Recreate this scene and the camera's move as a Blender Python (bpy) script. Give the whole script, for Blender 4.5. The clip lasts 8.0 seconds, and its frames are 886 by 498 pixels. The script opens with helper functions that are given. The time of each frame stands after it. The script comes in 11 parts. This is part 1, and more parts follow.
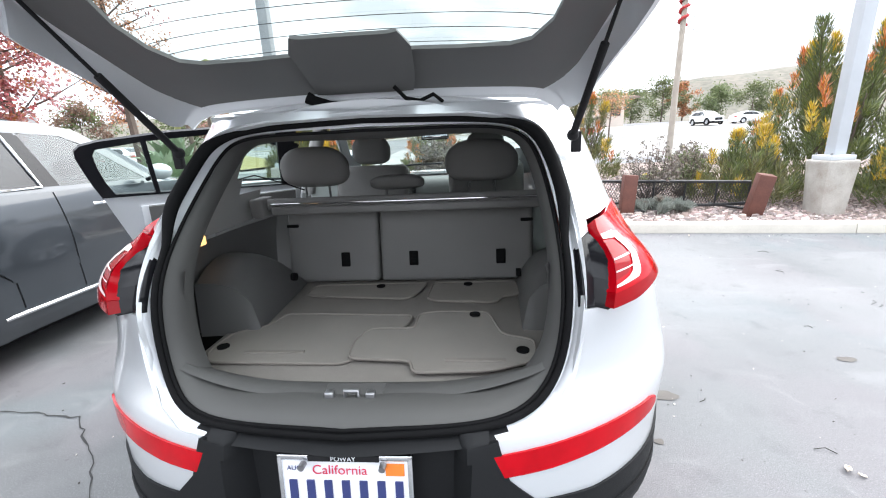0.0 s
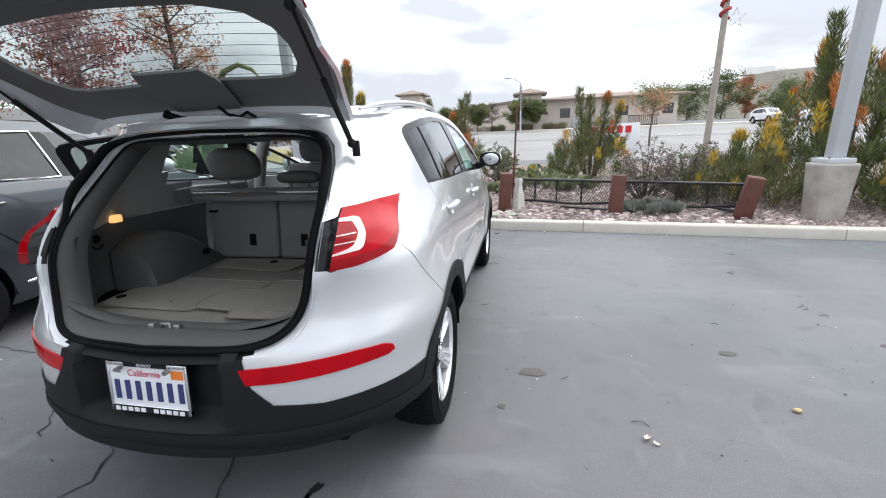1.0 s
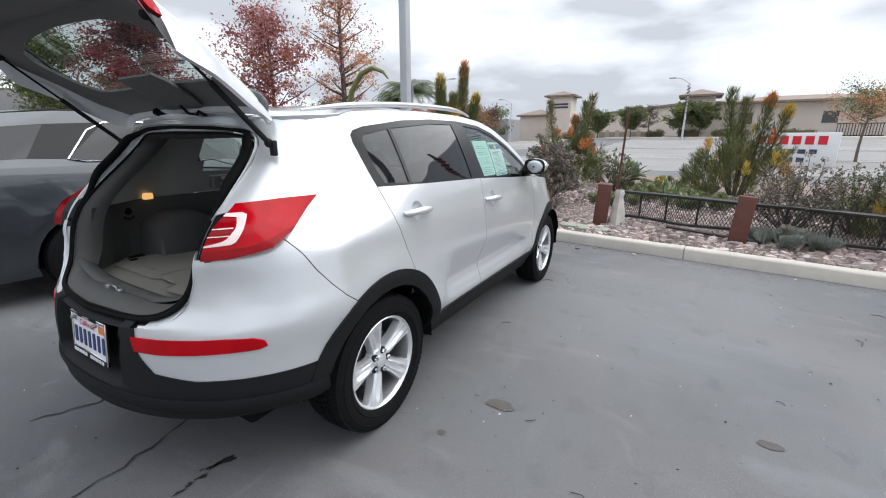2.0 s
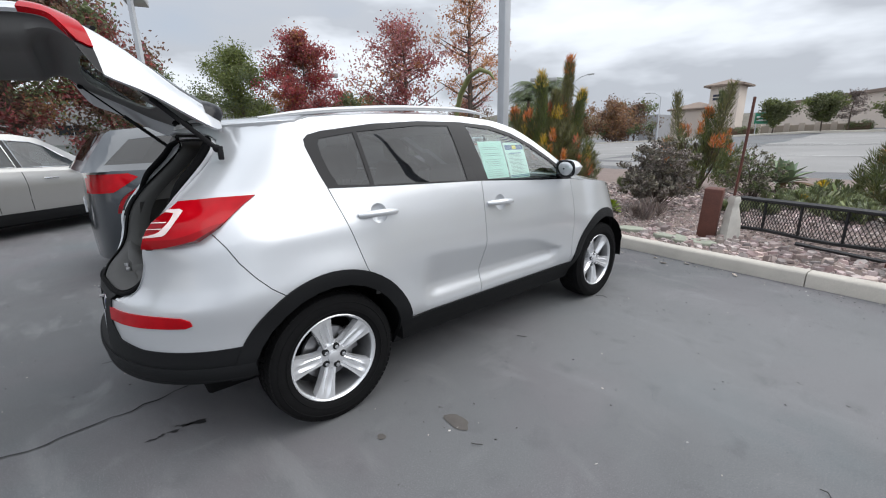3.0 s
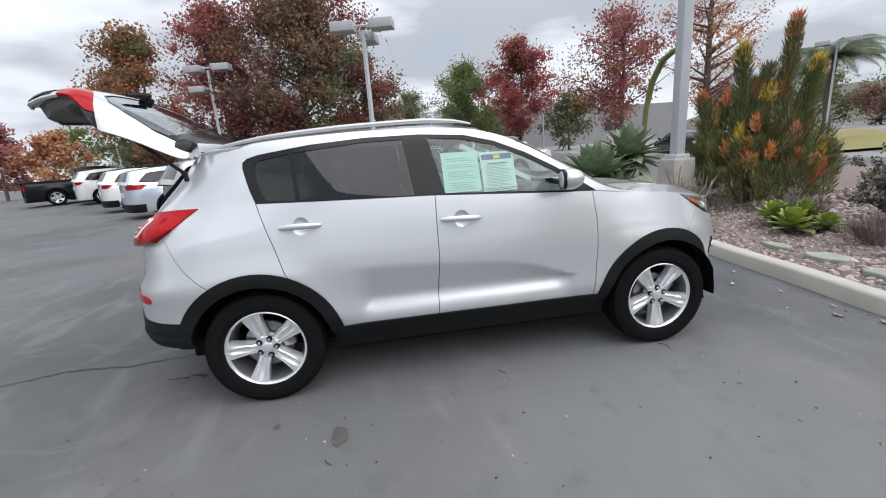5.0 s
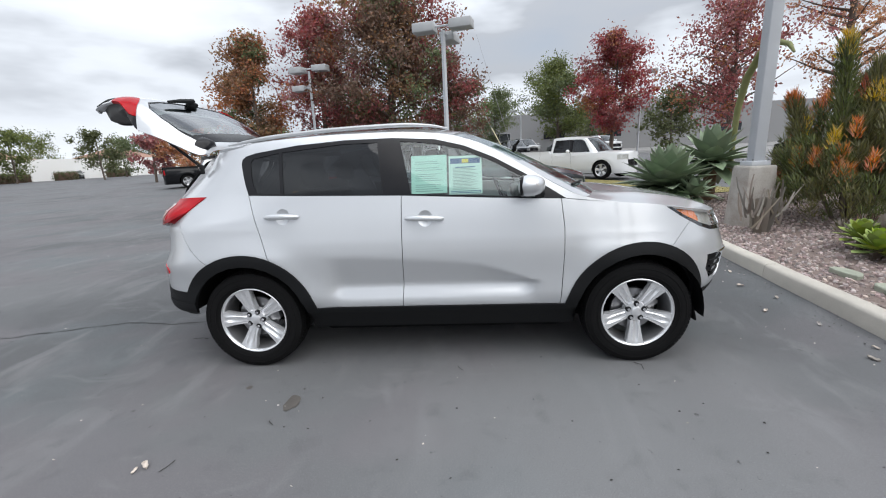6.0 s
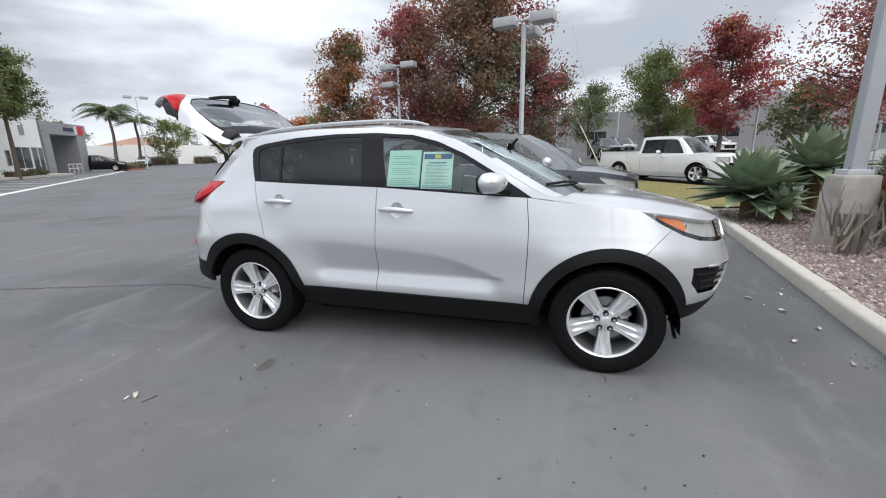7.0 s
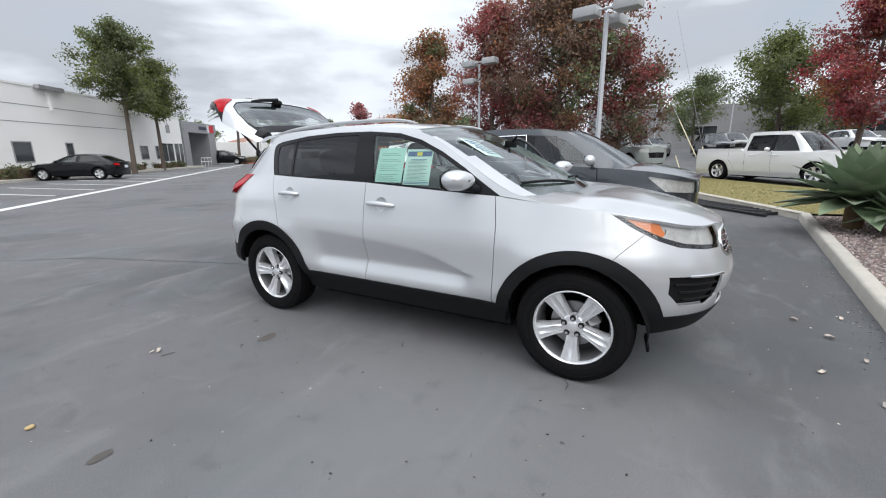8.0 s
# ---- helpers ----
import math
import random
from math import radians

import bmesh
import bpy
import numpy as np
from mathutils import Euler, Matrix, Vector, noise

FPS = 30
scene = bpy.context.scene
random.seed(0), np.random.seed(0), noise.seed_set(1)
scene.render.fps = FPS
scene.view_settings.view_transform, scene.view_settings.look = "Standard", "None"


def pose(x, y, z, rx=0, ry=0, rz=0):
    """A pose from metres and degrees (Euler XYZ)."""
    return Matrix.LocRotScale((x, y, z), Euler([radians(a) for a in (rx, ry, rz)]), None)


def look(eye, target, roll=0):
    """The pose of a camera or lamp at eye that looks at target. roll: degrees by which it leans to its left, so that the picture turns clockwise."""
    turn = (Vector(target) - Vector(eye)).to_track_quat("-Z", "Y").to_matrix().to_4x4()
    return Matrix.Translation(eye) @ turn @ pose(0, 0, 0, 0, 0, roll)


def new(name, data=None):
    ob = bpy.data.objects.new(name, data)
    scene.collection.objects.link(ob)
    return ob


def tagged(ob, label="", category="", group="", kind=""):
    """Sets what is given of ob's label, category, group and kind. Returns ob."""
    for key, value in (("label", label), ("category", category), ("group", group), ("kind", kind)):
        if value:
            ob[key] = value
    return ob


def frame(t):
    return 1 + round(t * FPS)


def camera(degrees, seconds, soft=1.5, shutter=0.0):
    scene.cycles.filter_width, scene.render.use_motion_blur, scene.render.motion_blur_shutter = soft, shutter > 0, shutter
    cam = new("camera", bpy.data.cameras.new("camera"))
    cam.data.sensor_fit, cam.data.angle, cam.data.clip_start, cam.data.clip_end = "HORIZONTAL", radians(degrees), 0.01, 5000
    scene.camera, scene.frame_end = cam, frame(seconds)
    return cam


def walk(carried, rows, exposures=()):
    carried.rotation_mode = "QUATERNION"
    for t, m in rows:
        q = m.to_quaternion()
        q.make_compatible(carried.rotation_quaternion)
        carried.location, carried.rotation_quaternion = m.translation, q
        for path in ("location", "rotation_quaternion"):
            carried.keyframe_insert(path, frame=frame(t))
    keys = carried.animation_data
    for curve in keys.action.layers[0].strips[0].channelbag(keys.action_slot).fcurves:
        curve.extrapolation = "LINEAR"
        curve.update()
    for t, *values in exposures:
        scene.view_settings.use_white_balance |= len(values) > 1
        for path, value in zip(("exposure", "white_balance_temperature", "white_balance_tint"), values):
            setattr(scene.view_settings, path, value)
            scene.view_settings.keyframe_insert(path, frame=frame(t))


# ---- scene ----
cam = camera(94.57, 8.0, soft=1.1)
PATH = [
    (0, (0.321, -1.625, 1.431), (0.159, 0.299, 0.910), -2.69),
    (0.5, (0.766, -1.856, 1.439), (0.493, 0.060, 0.934), -3.43),
    (1, (1.252, -1.877, 1.435), (0.878, 0.015, 0.906), -2.22),
    (1.5, (1.679, -1.686, 1.460), (1.067, 0.142, 0.926), -0.12),
    (2, (2.062, -1.450, 1.437), (1.081, 0.215, 0.922), 0.13),
    (3.5, (2.918, -0.431, 1.433), (1.280, 0.599, 0.926), -2.07),
    (4, (3.038, -0.009, 1.414), (1.251, 0.742, 0.919), -3.19),
    (4.5, (3.131, 0.371, 1.440), (1.255, 0.879, 0.967), -3.90),
    (5, (3.312, 0.758, 1.440), (1.388, 1.050, 0.979), -4.11),
    (6.5, (3.502, 1.933, 1.429), (1.584, 1.594, 0.975), -1.64),
    (7, (3.461, 2.333, 1.414), (1.592, 1.789, 0.955), -0.91),
    (7.5, (3.362, 2.703, 1.434), (1.559, 1.973, 0.970), -0.55),
    (8, (3.262, 3.066, 1.413), (1.557, 2.133, 0.943), -0.72),
]
walk(cam, [(t, look(eye, target, roll)) for t, eye, target, roll in PATH],
     exposures=[(0, 2.10), (0.5, 1.48), (1.0, 1.13), (1.5, 0.94), (2.0, 0.79), (3.5, 0.55), (6.5, 0.54), (8, 0.575)])

# ---- light: bright overcast, high cloud with a few breaks ----
SUN_EL, SUN_AZ = radians(52), radians(48)
world = bpy.data.worlds.new("overcast_sky")
scene.world = world
world.use_nodes = True
wt = world.node_tree
wt.nodes.clear()


def wnode(kind, **kw):
    n = wt.nodes.new(kind)
    for k, v in kw.items():
        n.inputs[k].default_value = v
    return n


w_sky = wt.nodes.new("ShaderNodeTexSky")
w_sky.sky_type, w_sky.sun_disc = "NISHITA", False
w_sky.sun_elevation, w_sky.sun_rotation = SUN_EL, SUN_AZ
w_co = wt.nodes.new("ShaderNodeTexCoord")
w_map = wt.nodes.new("ShaderNodeMapping")
w_map.inputs["Scale"].default_value = (1.0, 1.0, 3.4)
w_map.inputs["Location"].default_value = (0.9, -1.3, 0.65)
w_n1 = wnode("ShaderNodeTexNoise", Scale=1.7, Detail=5.0, Roughness=0.48, Distortion=0.1)
w_n2 = wnode("ShaderNodeTexNoise", Scale=4.5, Detail=4.0, Roughness=0.5)
w_mix = wt.nodes.new("ShaderNodeMath")
w_mix.operation = "MULTIPLY_ADD"
w_mix.inputs[1].default_value = 0.3
w_ramp = wt.nodes.new("ShaderNodeValToRGB")
e = w_ramp.color_ramp.elements
e[0].position, e[0].color = 0.42, (0.42, 0.45, 0.50, 1)
e[1].position, e[1].color = 0.69, (0.82, 0.865, 0.92, 1)
m_ = w_ramp.color_ramp.elements.new(0.545)
m_.color = (0.69, 0.735, 0.80, 1)
w_cover = wt.nodes.new("ShaderNodeValToRGB")
w_cover.color_ramp.elements[0].position, w_cover.color_ramp.elements[0].color = 0.25, (0.75, 0.75, 0.75, 1)
w_cover.color_ramp.elements[1].position, w_cover.color_ramp.elements[1].color = 0.40, (1, 1, 1, 1)
w_bg1 = wnode("ShaderNodeBackground", Strength=0.1)
w_bg2 = wnode("ShaderNodeBackground", Strength=0.86)
w_ms = wt.nodes.new("ShaderNodeMixShader")
w_out = wt.nodes.new("ShaderNodeOutputWorld")
L = wt.links.new
L(w_co.outputs["Generated"], w_map.inputs["Vector"])
L(w_map.outputs["Vector"], w_n1.inputs["Vector"])
L(w_map.outputs["Vector"], w_n2.inputs["Vector"])
L(w_n2.outputs["Fac"], w_mix.inputs[0])
L(w_n1.outputs["Fac"], w_mix.inputs[2])
w_sub = wt.nodes.new("ShaderNodeMath")
w_sub.operation = "SUBTRACT"
w_sub.inputs[1].default_value = 0.15
L(w_mix.outputs[0], w_sub.inputs[0])
L(w_sub.outputs[0], w_ramp.inputs["Fac"])
L(w_n1.outputs["Fac"], w_cover.inputs["Fac"])
L(w_sky.outputs["Color"], w_bg1.inputs["Color"])
w_sep = wt.nodes.new("ShaderNodeSeparateXYZ")
L(w_co.outputs["Generated"], w_sep.inputs["Vector"])
w_zen = wt.nodes.new("ShaderNodeMath")
w_zen.operation, w_zen.use_clamp = "POWER", True
w_zen.inputs[1].default_value = 1.8
L(w_sep.outputs["Z"], w_zen.inputs[0])
w_str = wt.nodes.new("ShaderNodeMath")
w_str.operation = "MULTIPLY_ADD"
w_str.inputs[1].default_value, w_str.inputs[2].default_value = 0.85, 0.84
L(w_zen.outputs[0], w_str.inputs[0])
L(w_str.outputs[0], w_bg2.inputs["Strength"])
L(w_ramp.outputs["Color"], w_bg2.inputs["Color"])
L(w_cover.outputs["Color"], w_ms.inputs["Fac"])
L(w_bg1.outputs["Background"], w_ms.inputs[1])
L(w_bg2.outputs["Background"], w_ms.inputs[2])
L(w_ms.outputs["Shader"], w_out.inputs["Surface"])

sun = new("sun", bpy.data.lights.new("sun", "SUN"))
sun.data.energy, sun.data.angle, sun.data.color = 1.55, radians(75), (1.0, 0.98, 0.95)
sun.matrix_basis = look((0, 0, 30), (-30 * math.sin(SUN_AZ) / math.tan(SUN_EL), -30 * math.cos(SUN_AZ) / math.tan(SUN_EL), 0))


# ---- materials ----
def mat(name, col, rough=0.5, metal=0.0, var=0.0, scale=8.0, fine=0.0, fscale=120.0, bump=0.0, bscale=150.0,
        coat=0.0, rand=0.0, trans=0.0, alpha=1.0, emit=0.0, col2=None, island=0.0, spec=0.5, sheen=0.0, ior=1.45, var2=0.0, scale2=2.0, col3=None):
    """A principled material: two scales of colour variation, relief, and a shift for each object or island."""
    m = bpy.data.materials.new(name)
    m.use_nodes = True
    nt = m.node_tree
    b = nt.nodes["Principled BSDF"]
    b.inputs["Base Color"].default_value = (*col, 1)
    b.inputs["Roughness"].default_value, b.inputs["Metallic"].default_value = rough, metal
    b.inputs["Coat Weight"].default_value, b.inputs["Coat Roughness"].default_value = coat, 0.04
    b.inputs["Transmission Weight"].default_value, b.inputs["Alpha"].default_value = trans, alpha
    b.inputs["Specular IOR Level"].default_value, b.inputs["IOR"].default_value = spec, ior
    if emit:
        b.inputs["Emission Color"].default_value, b.inputs["Emission Strength"].default_value = (*col, 1), emit
    co = nt.nodes.new("ShaderNodeTexCoord")
    last = None

    def noise_fac(sc, det=4.0):
        n = nt.nodes.new("ShaderNodeTexNoise")
        n.inputs["Scale"].default_value, n.inputs["Detail"].default_value = sc, det
        nt.links.new(co.outputs["Object"], n.inputs["Vector"])
        return n.outputs["Fac"]

    def blend(prev, other, fac, amount, mode="MIX"):
        mx = nt.nodes.new("ShaderNodeMix")
        mx.data_type, mx.blend_type = "RGBA", mode
        k = nt.nodes.new("ShaderNodeMapRange")
        k.inputs["From Min"].default_value, k.inputs["From Max"].default_value = 0.3, 0.7
        k.inputs["To Max"].default_value = amount
        nt.links.new(fac, k.inputs["Value"])
        nt.links.new(k.outputs["Result"], mx.inputs[0])
        if prev is None:
            mx.inputs[6].default_value = (*col, 1)
        else:
            nt.links.new(prev, mx.inputs[6])
        mx.inputs[7].default_value = (*other, 1)
        return mx.outputs[2]

    if var:
        last = blend(last, col2 or tuple(c * 0.45 for c in col), noise_fac(scale), var)
    if var2:
        last = blend(last, col3 or tuple(c * 1.4 for c in col), noise_fac(scale2, 6.0), var2)
    if fine:
        last = blend(last, tuple(min(1, c * 1.9 + 0.02) for c in col), noise_fac(fscale, 2.0), fine)
    if rand:
        oi = nt.nodes.new("ShaderNodeObjectInfo")
        last = rnd(nt, b, last, oi.outputs["Random"], col, rand)
    if island:
        ge = nt.nodes.new("ShaderNodeNewGeometry")
        last = rnd(nt, b, last, ge.outputs["Random Per Island"], col, island)
    if last is not None:
        nt.links.new(last, b.inputs["Base Color"])
    if bump:
        bp = nt.nodes.new("ShaderNodeBump")
        bp.inputs["Strength"].default_value, bp.inputs["Distance"].default_value = bump, 0.01
        nt.links.new(noise_fac(bscale, 5.0), bp.inputs["Height"])
        nt.links.new(bp.outputs["Normal"], b.inputs["Normal"])
    return m


def rnd(nt, b, last, value, col, amount):
    hs = nt.nodes.new("ShaderNodeHueSaturation")
    for key, lo, hi in (("Hue", 0.5 - 0.03 * amount, 0.5 + 0.03 * amount), ("Saturation", 1 - 0.4 * amount, 1 + 0.3 * amount), ("Value", 1 - 0.55 * amount, 1 + 0.55 * amount)):
        k = nt.nodes.new("ShaderNodeMapRange")
        k.inputs["To Min"].default_value, k.inputs["To Max"].default_value = lo, hi
        if key == "Value":
            nt.links.new(value, k.inputs["Value"])
        else:
            w = nt.nodes.new("ShaderNodeMath")
            w.operation = "FRACT"
            ml = nt.nodes.new("ShaderNodeMath")
            ml.operation = "MULTIPLY"
            ml.inputs[1].default_value = 7.31 if key == "Hue" else 13.7
            nt.links.new(value, ml.inputs[0])
            nt.links.new(ml.outputs[0], w.inputs[0])
            nt.links.new(w.outputs[0], k.inputs["Value"])
        nt.links.new(k.outputs["Result"], hs.inputs[key])
    if last is None:
        hs.inputs["Color"].default_value = (*col, 1)
    else:
        nt.links.new(last, hs.inputs["Color"])
    return hs.outputs["Color"]


def glass_mat(name, tint, rough=0.0, gloss=0.07):
    """A thin pane: tinted see-through with a mirror gloss that grows at grazing angles."""
    m = bpy.data.materials.new(name)
    m.use_nodes = True
    nt = m.node_tree
    nt.nodes.clear()
    out = nt.nodes.new("ShaderNodeOutputMaterial")
    tr = nt.nodes.new("ShaderNodeBsdfTransparent")
    tr.inputs["Color"].default_value = (*tint, 1)
    gl = nt.nodes.new("ShaderNodeBsdfGlossy")
    gl.inputs["Roughness"].default_value = rough
    gl.inputs["Color"].default_value = (0.95, 0.97, 1, 1)
    lw = nt.nodes.new("ShaderNodeLayerWeight")
    lw.inputs["Blend"].default_value = 0.5
    pw = nt.nodes.new("ShaderNodeMath")
    pw.operation = "POWER"
    pw.inputs[1].default_value = 4.0
    fr = nt.nodes.new("ShaderNodeMath")
    fr.operation = "MULTIPLY_ADD"
    fr.inputs[1].default_value, fr.inputs[2].default_value = 0.85, gloss
    nt.links.new(lw.outputs["Facing"], pw.inputs[0])
    nt.links.new(pw.outputs[0], fr.inputs[0])
    mx = nt.nodes.new("ShaderNodeMixShader")
    nt.links.new(fr.outputs[0], mx.inputs[0])
    nt.links.new(tr.outputs[0], mx.inputs[1])
    nt.links.new(gl.outputs[0], mx.inputs[2])
    nt.links.new(mx.outputs[0], out.inputs["Surface"])
    return m


M = {}
M["silver"] = mat("silver_metallic_paint", (0.580, 0.597, 0.620), 0.28, 0.42, fine=0.10, fscale=1800, var=0.05, scale=3, coat=1.0)
M["white_paint"] = mat("white_car_paint", (0.78, 0.79, 0.8), 0.35, 0.0, var=0.05, scale=3, coat=1.0)
M["slate"] = mat("slate_metallic_paint", (0.048, 0.055, 0.064), 0.30, 0.55, fine=0.1, fscale=1800, var=0.1, scale=2, coat=1.0)
M["beige"] = mat("beige_silver_paint", (0.37, 0.368, 0.36), 0.28, 0.6, var=0.05, scale=3, coat=1.0)
M["ice"] = mat("ice_blue_paint", (0.55, 0.62, 0.70), 0.32, 0.4, var=0.05, scale=3, coat=1.0)
M["black_paint"] = mat("black_car_paint", (0.005, 0.0055, 0.007), 0.2, 0.0, var=0.2, scale=3, coat=0.25, spec=0.3)
M["jamb"] = mat("silver_jamb_paint", (0.66, 0.675, 0.70), 0.38, 0.2, var=0.06, scale=6)
M["black_plastic"] = mat("black_textured_plastic", (0.0085, 0.009, 0.010), 0.62, var=0.25, scale=5, fine=0.12, fscale=500, bump=0.10, bscale=900, spec=0.22)
M["gloss_black"] = mat("gloss_black_trim", (0.010, 0.010, 0.012), 0.18, var=0.2, scale=6, spec=0.3)
M["rubber"] = mat("black_rubber", (0.006, 0.006, 0.0065), 0.8, var=0.3, scale=14, bump=0.12, bscale=300, spec=0.12)
M["tyre"] = mat("tyre_rubber", (0.0065, 0.0065, 0.007), 0.8, var=0.3, scale=18, fine=0.1, fscale=260, bump=0.15, bscale=420, spec=0.15)
M["alloy"] = mat("silver_alloy", (0.80, 0.81, 0.83), 0.26, 0.6, var=0.08, scale=20, coat=0.4)
# Same alloy coloured darker: the barrel's shade behind the spokes is in the colour.
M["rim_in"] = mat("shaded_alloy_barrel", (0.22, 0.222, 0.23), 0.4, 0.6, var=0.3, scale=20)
M["rail"] = mat("satin_silver_rail", (0.52, 0.525, 0.535), 0.38, 0.7, var=0.15, scale=9)
M["chrome"] = mat("chrome", (0.82, 0.83, 0.85), 0.08, 1.0)
M["steel"] = mat("dull_steel", (0.35, 0.35, 0.36), 0.38, 0.9, var=0.3, scale=30)
M["gap"] = mat("seam_black", (0.006, 0.006, 0.007), 0.9, var=0.2)
M["trim_lo"] = mat("dark_grey_cargo_plastic", (0.084, 0.083, 0.081), 0.58, var=0.12, scale=4, fine=0.08, fscale=600, bump=0.08, bscale=700)
M["trim_hi"] = mat("light_grey_pillar_trim", (0.37, 0.37, 0.36), 0.6, var=0.08, scale=4, bump=0.05, bscale=500)
M["trim_mid"] = mat("mid_grey_sill_trim", (0.070, 0.069, 0.067), 0.6, var=0.08, scale=4, bump=0.05, bscale=500)
M["hatch_trim"] = mat("grey_hatch_lining", (0.125, 0.125, 0.123), 0.6, var=0.1, scale=4, bump=0.06, bscale=600)
M["carpet"] = mat("taupe_cargo_carpet", (0.175, 0.161, 0.145), 0.95, var=0.16, scale=7, fine=0.22, fscale=700, bump=0.35, bscale=900)
M["mat_rub"] = mat("taupe_folded_floor_mat", (0.20, 0.184, 0.165), 0.85, var=0.22, scale=5, fine=0.2, fscale=600, bump=0.25, bscale=800)
M["piping"] = mat("pale_mat_binding", (0.20, 0.18, 0.16), 0.8, var=0.2, scale=30)
M["fabric"] = mat("charcoal_seat_cloth", (0.165, 0.162, 0.158), 0.92, var=0.12, scale=6, fine=0.15, fscale=700, bump=0.25, bscale=900)
M["red_lens"] = mat("red_lamp_lens", (0.43, 0.002, 0.008), 0.10, var=0.45, scale=14, spec=0.22)
M["red_dark"] = mat("dark_red_lamp_lens", (0.26, 0.0015, 0.005), 0.10, var=0.3, scale=16, spec=0.22)
M["clear_lens"] = mat("clear_lamp_bar", (0.82, 0.76, 0.75), 0.15, var=0.1, scale=20, coat=1.0)
M["amber"] = mat("amber_indicator", (0.80, 0.20, 0.02), 0.15, var=0.15, scale=40, coat=1.0)
M["lamp_guide"] = mat("pink_light_guide", (0.80, 0.66, 0.64), 0.12, var=0.3, scale=20)
# mirror darkened: the dark reflection it shows is put into its base colour
M["mirror"] = mat("dark_mirror_glass", (0.07, 0.072, 0.076), 0.03, 1.0)
M["lamp_in"] = mat("headlamp_reflector", (0.68, 0.68, 0.66), 0.28, 0.35, var=0.55, scale=18)
M["g_clear"] = glass_mat("clear_car_glass", (0.72, 0.82, 0.79))
M["g_dark"] = glass_mat("privacy_car_glass", (0.055, 0.058, 0.062), gloss=0.045)
# deeper tint stands in for the dim cabin behind the front glass
M["g_mid"] = glass_mat("shaded_car_glass", (0.30, 0.34, 0.34), gloss=0.06)
M["g_rear"] = glass_mat("rear_heated_glass", (0.55, 0.60, 0.58), gloss=0.13)
M["g_lamp"] = glass_mat("lamp_cover", (0.95, 0.95, 0.94))
M["plate"] = mat("plate_white", (0.72, 0.73, 0.76), 0.4, var=0.06, scale=20)
M["ink_blue"] = mat("plate_blue_ink", (0.03, 0.04, 0.14), 0.5, var=0.1)
M["ink_red"] = mat("plate_red_ink", (0.55, 0.03, 0.08), 0.5, var=0.1)
M["orange"] = mat("orange_sticker", (0.75, 0.20, 0.03), 0.5, var=0.1)
M["paper"] = mat("pale_green_paper", (0.50, 0.74, 0.66), 0.7, var=0.06, scale=9)
M["paper_w"] = mat("white_green_paper", (0.62, 0.78, 0.72), 0.7, var=0.06, scale=9)
M["ink"] = mat("grey_print", (0.16, 0.22, 0.22), 0.7, var=0.1)
M["ink_dk"] = mat("blue_print", (0.06, 0.12, 0.26), 0.7, var=0.1)
M["yellow"] = mat("yellow_print", (0.75, 0.58, 0.05), 0.6, var=0.1)


# ---- mesh helpers ----
def mesh_from(name, verts, faces, smooth=True):
    me = bpy.data.meshes.new(name)
    me.from_pydata([tuple(v) for v in verts], [], faces)
    me.update()
    if smooth:
        me.polygons.foreach_set("use_smooth", [True] * len(me.polygons))
    return me


def put(name, me, material, parent=None, label="", at=None):
    ob = new(name, me)
    for m in (material if isinstance(material, (list, tuple)) else [material]):
        me.materials.append(m)
    if parent:
        ob.parent = parent
    if at is not None:
        ob.matrix_basis = at
    if label:
        ob["label"] = label
    return ob


def part(name, bm, material, parent, label="", smooth=True, at=None):
    me = bpy.data.meshes.new(name)
    bm.to_mesh(me)
    bm.free()
    if smooth:
        me.polygons.foreach_set("use_smooth", [True] * len(me.polygons))
        me.set_sharp_from_angle(angle=radians(48))
    return put(name, me, material, parent, label, at)


def root(name, label, category, group="", kind="", at=None):
    ob = new(name)
    ob.empty_display_size = 0.2
    if at is not None:
        ob.matrix_basis = at
    return tagged(ob, label, category, group, kind)


def add_box(bm, lo, hi, m=None, bevel=0.0, seg=2):
    """A box between two corners, bevelled, moved by m."""
    c = [(a + b) / 2 for a, b in zip(lo, hi)]
    s = [abs(b - a) for a, b in zip(lo, hi)]
    r = bmesh.ops.create_cube(bm, size=1.0, matrix=Matrix.Translation(c) @ Matrix.Diagonal((*s, 1)))
    vs = r["verts"]
    if bevel:
        es = list({e for v in vs for e in v.link_edges})
        vs = list({v for f in bmesh.ops.bevel(bm, geom=es, offset=min(bevel, min(s) * 0.45), segments=seg, affect="EDGES", profile=0.5)["faces"] for v in f.verts} | {v for v in vs if v.is_valid})
    if m is not None:
        bmesh.ops.transform(bm, matrix=m, verts=vs)
    return vs


def add_cyl(bm, p0, p1, r0, r1=None, n=12, caps=True):
    p0, p1 = Vector(p0), Vector(p1)
    d = p1 - p0
    m = Matrix.Translation((p0 + p1) / 2) @ d.to_track_quat("Z", "Y").to_matrix().to_4x4()
    return bmesh.ops.create_cone(bm, cap_ends=caps, segments=n, radius1=r0, radius2=r0 if r1 is None else r1, depth=d.length, matrix=m)["verts"]


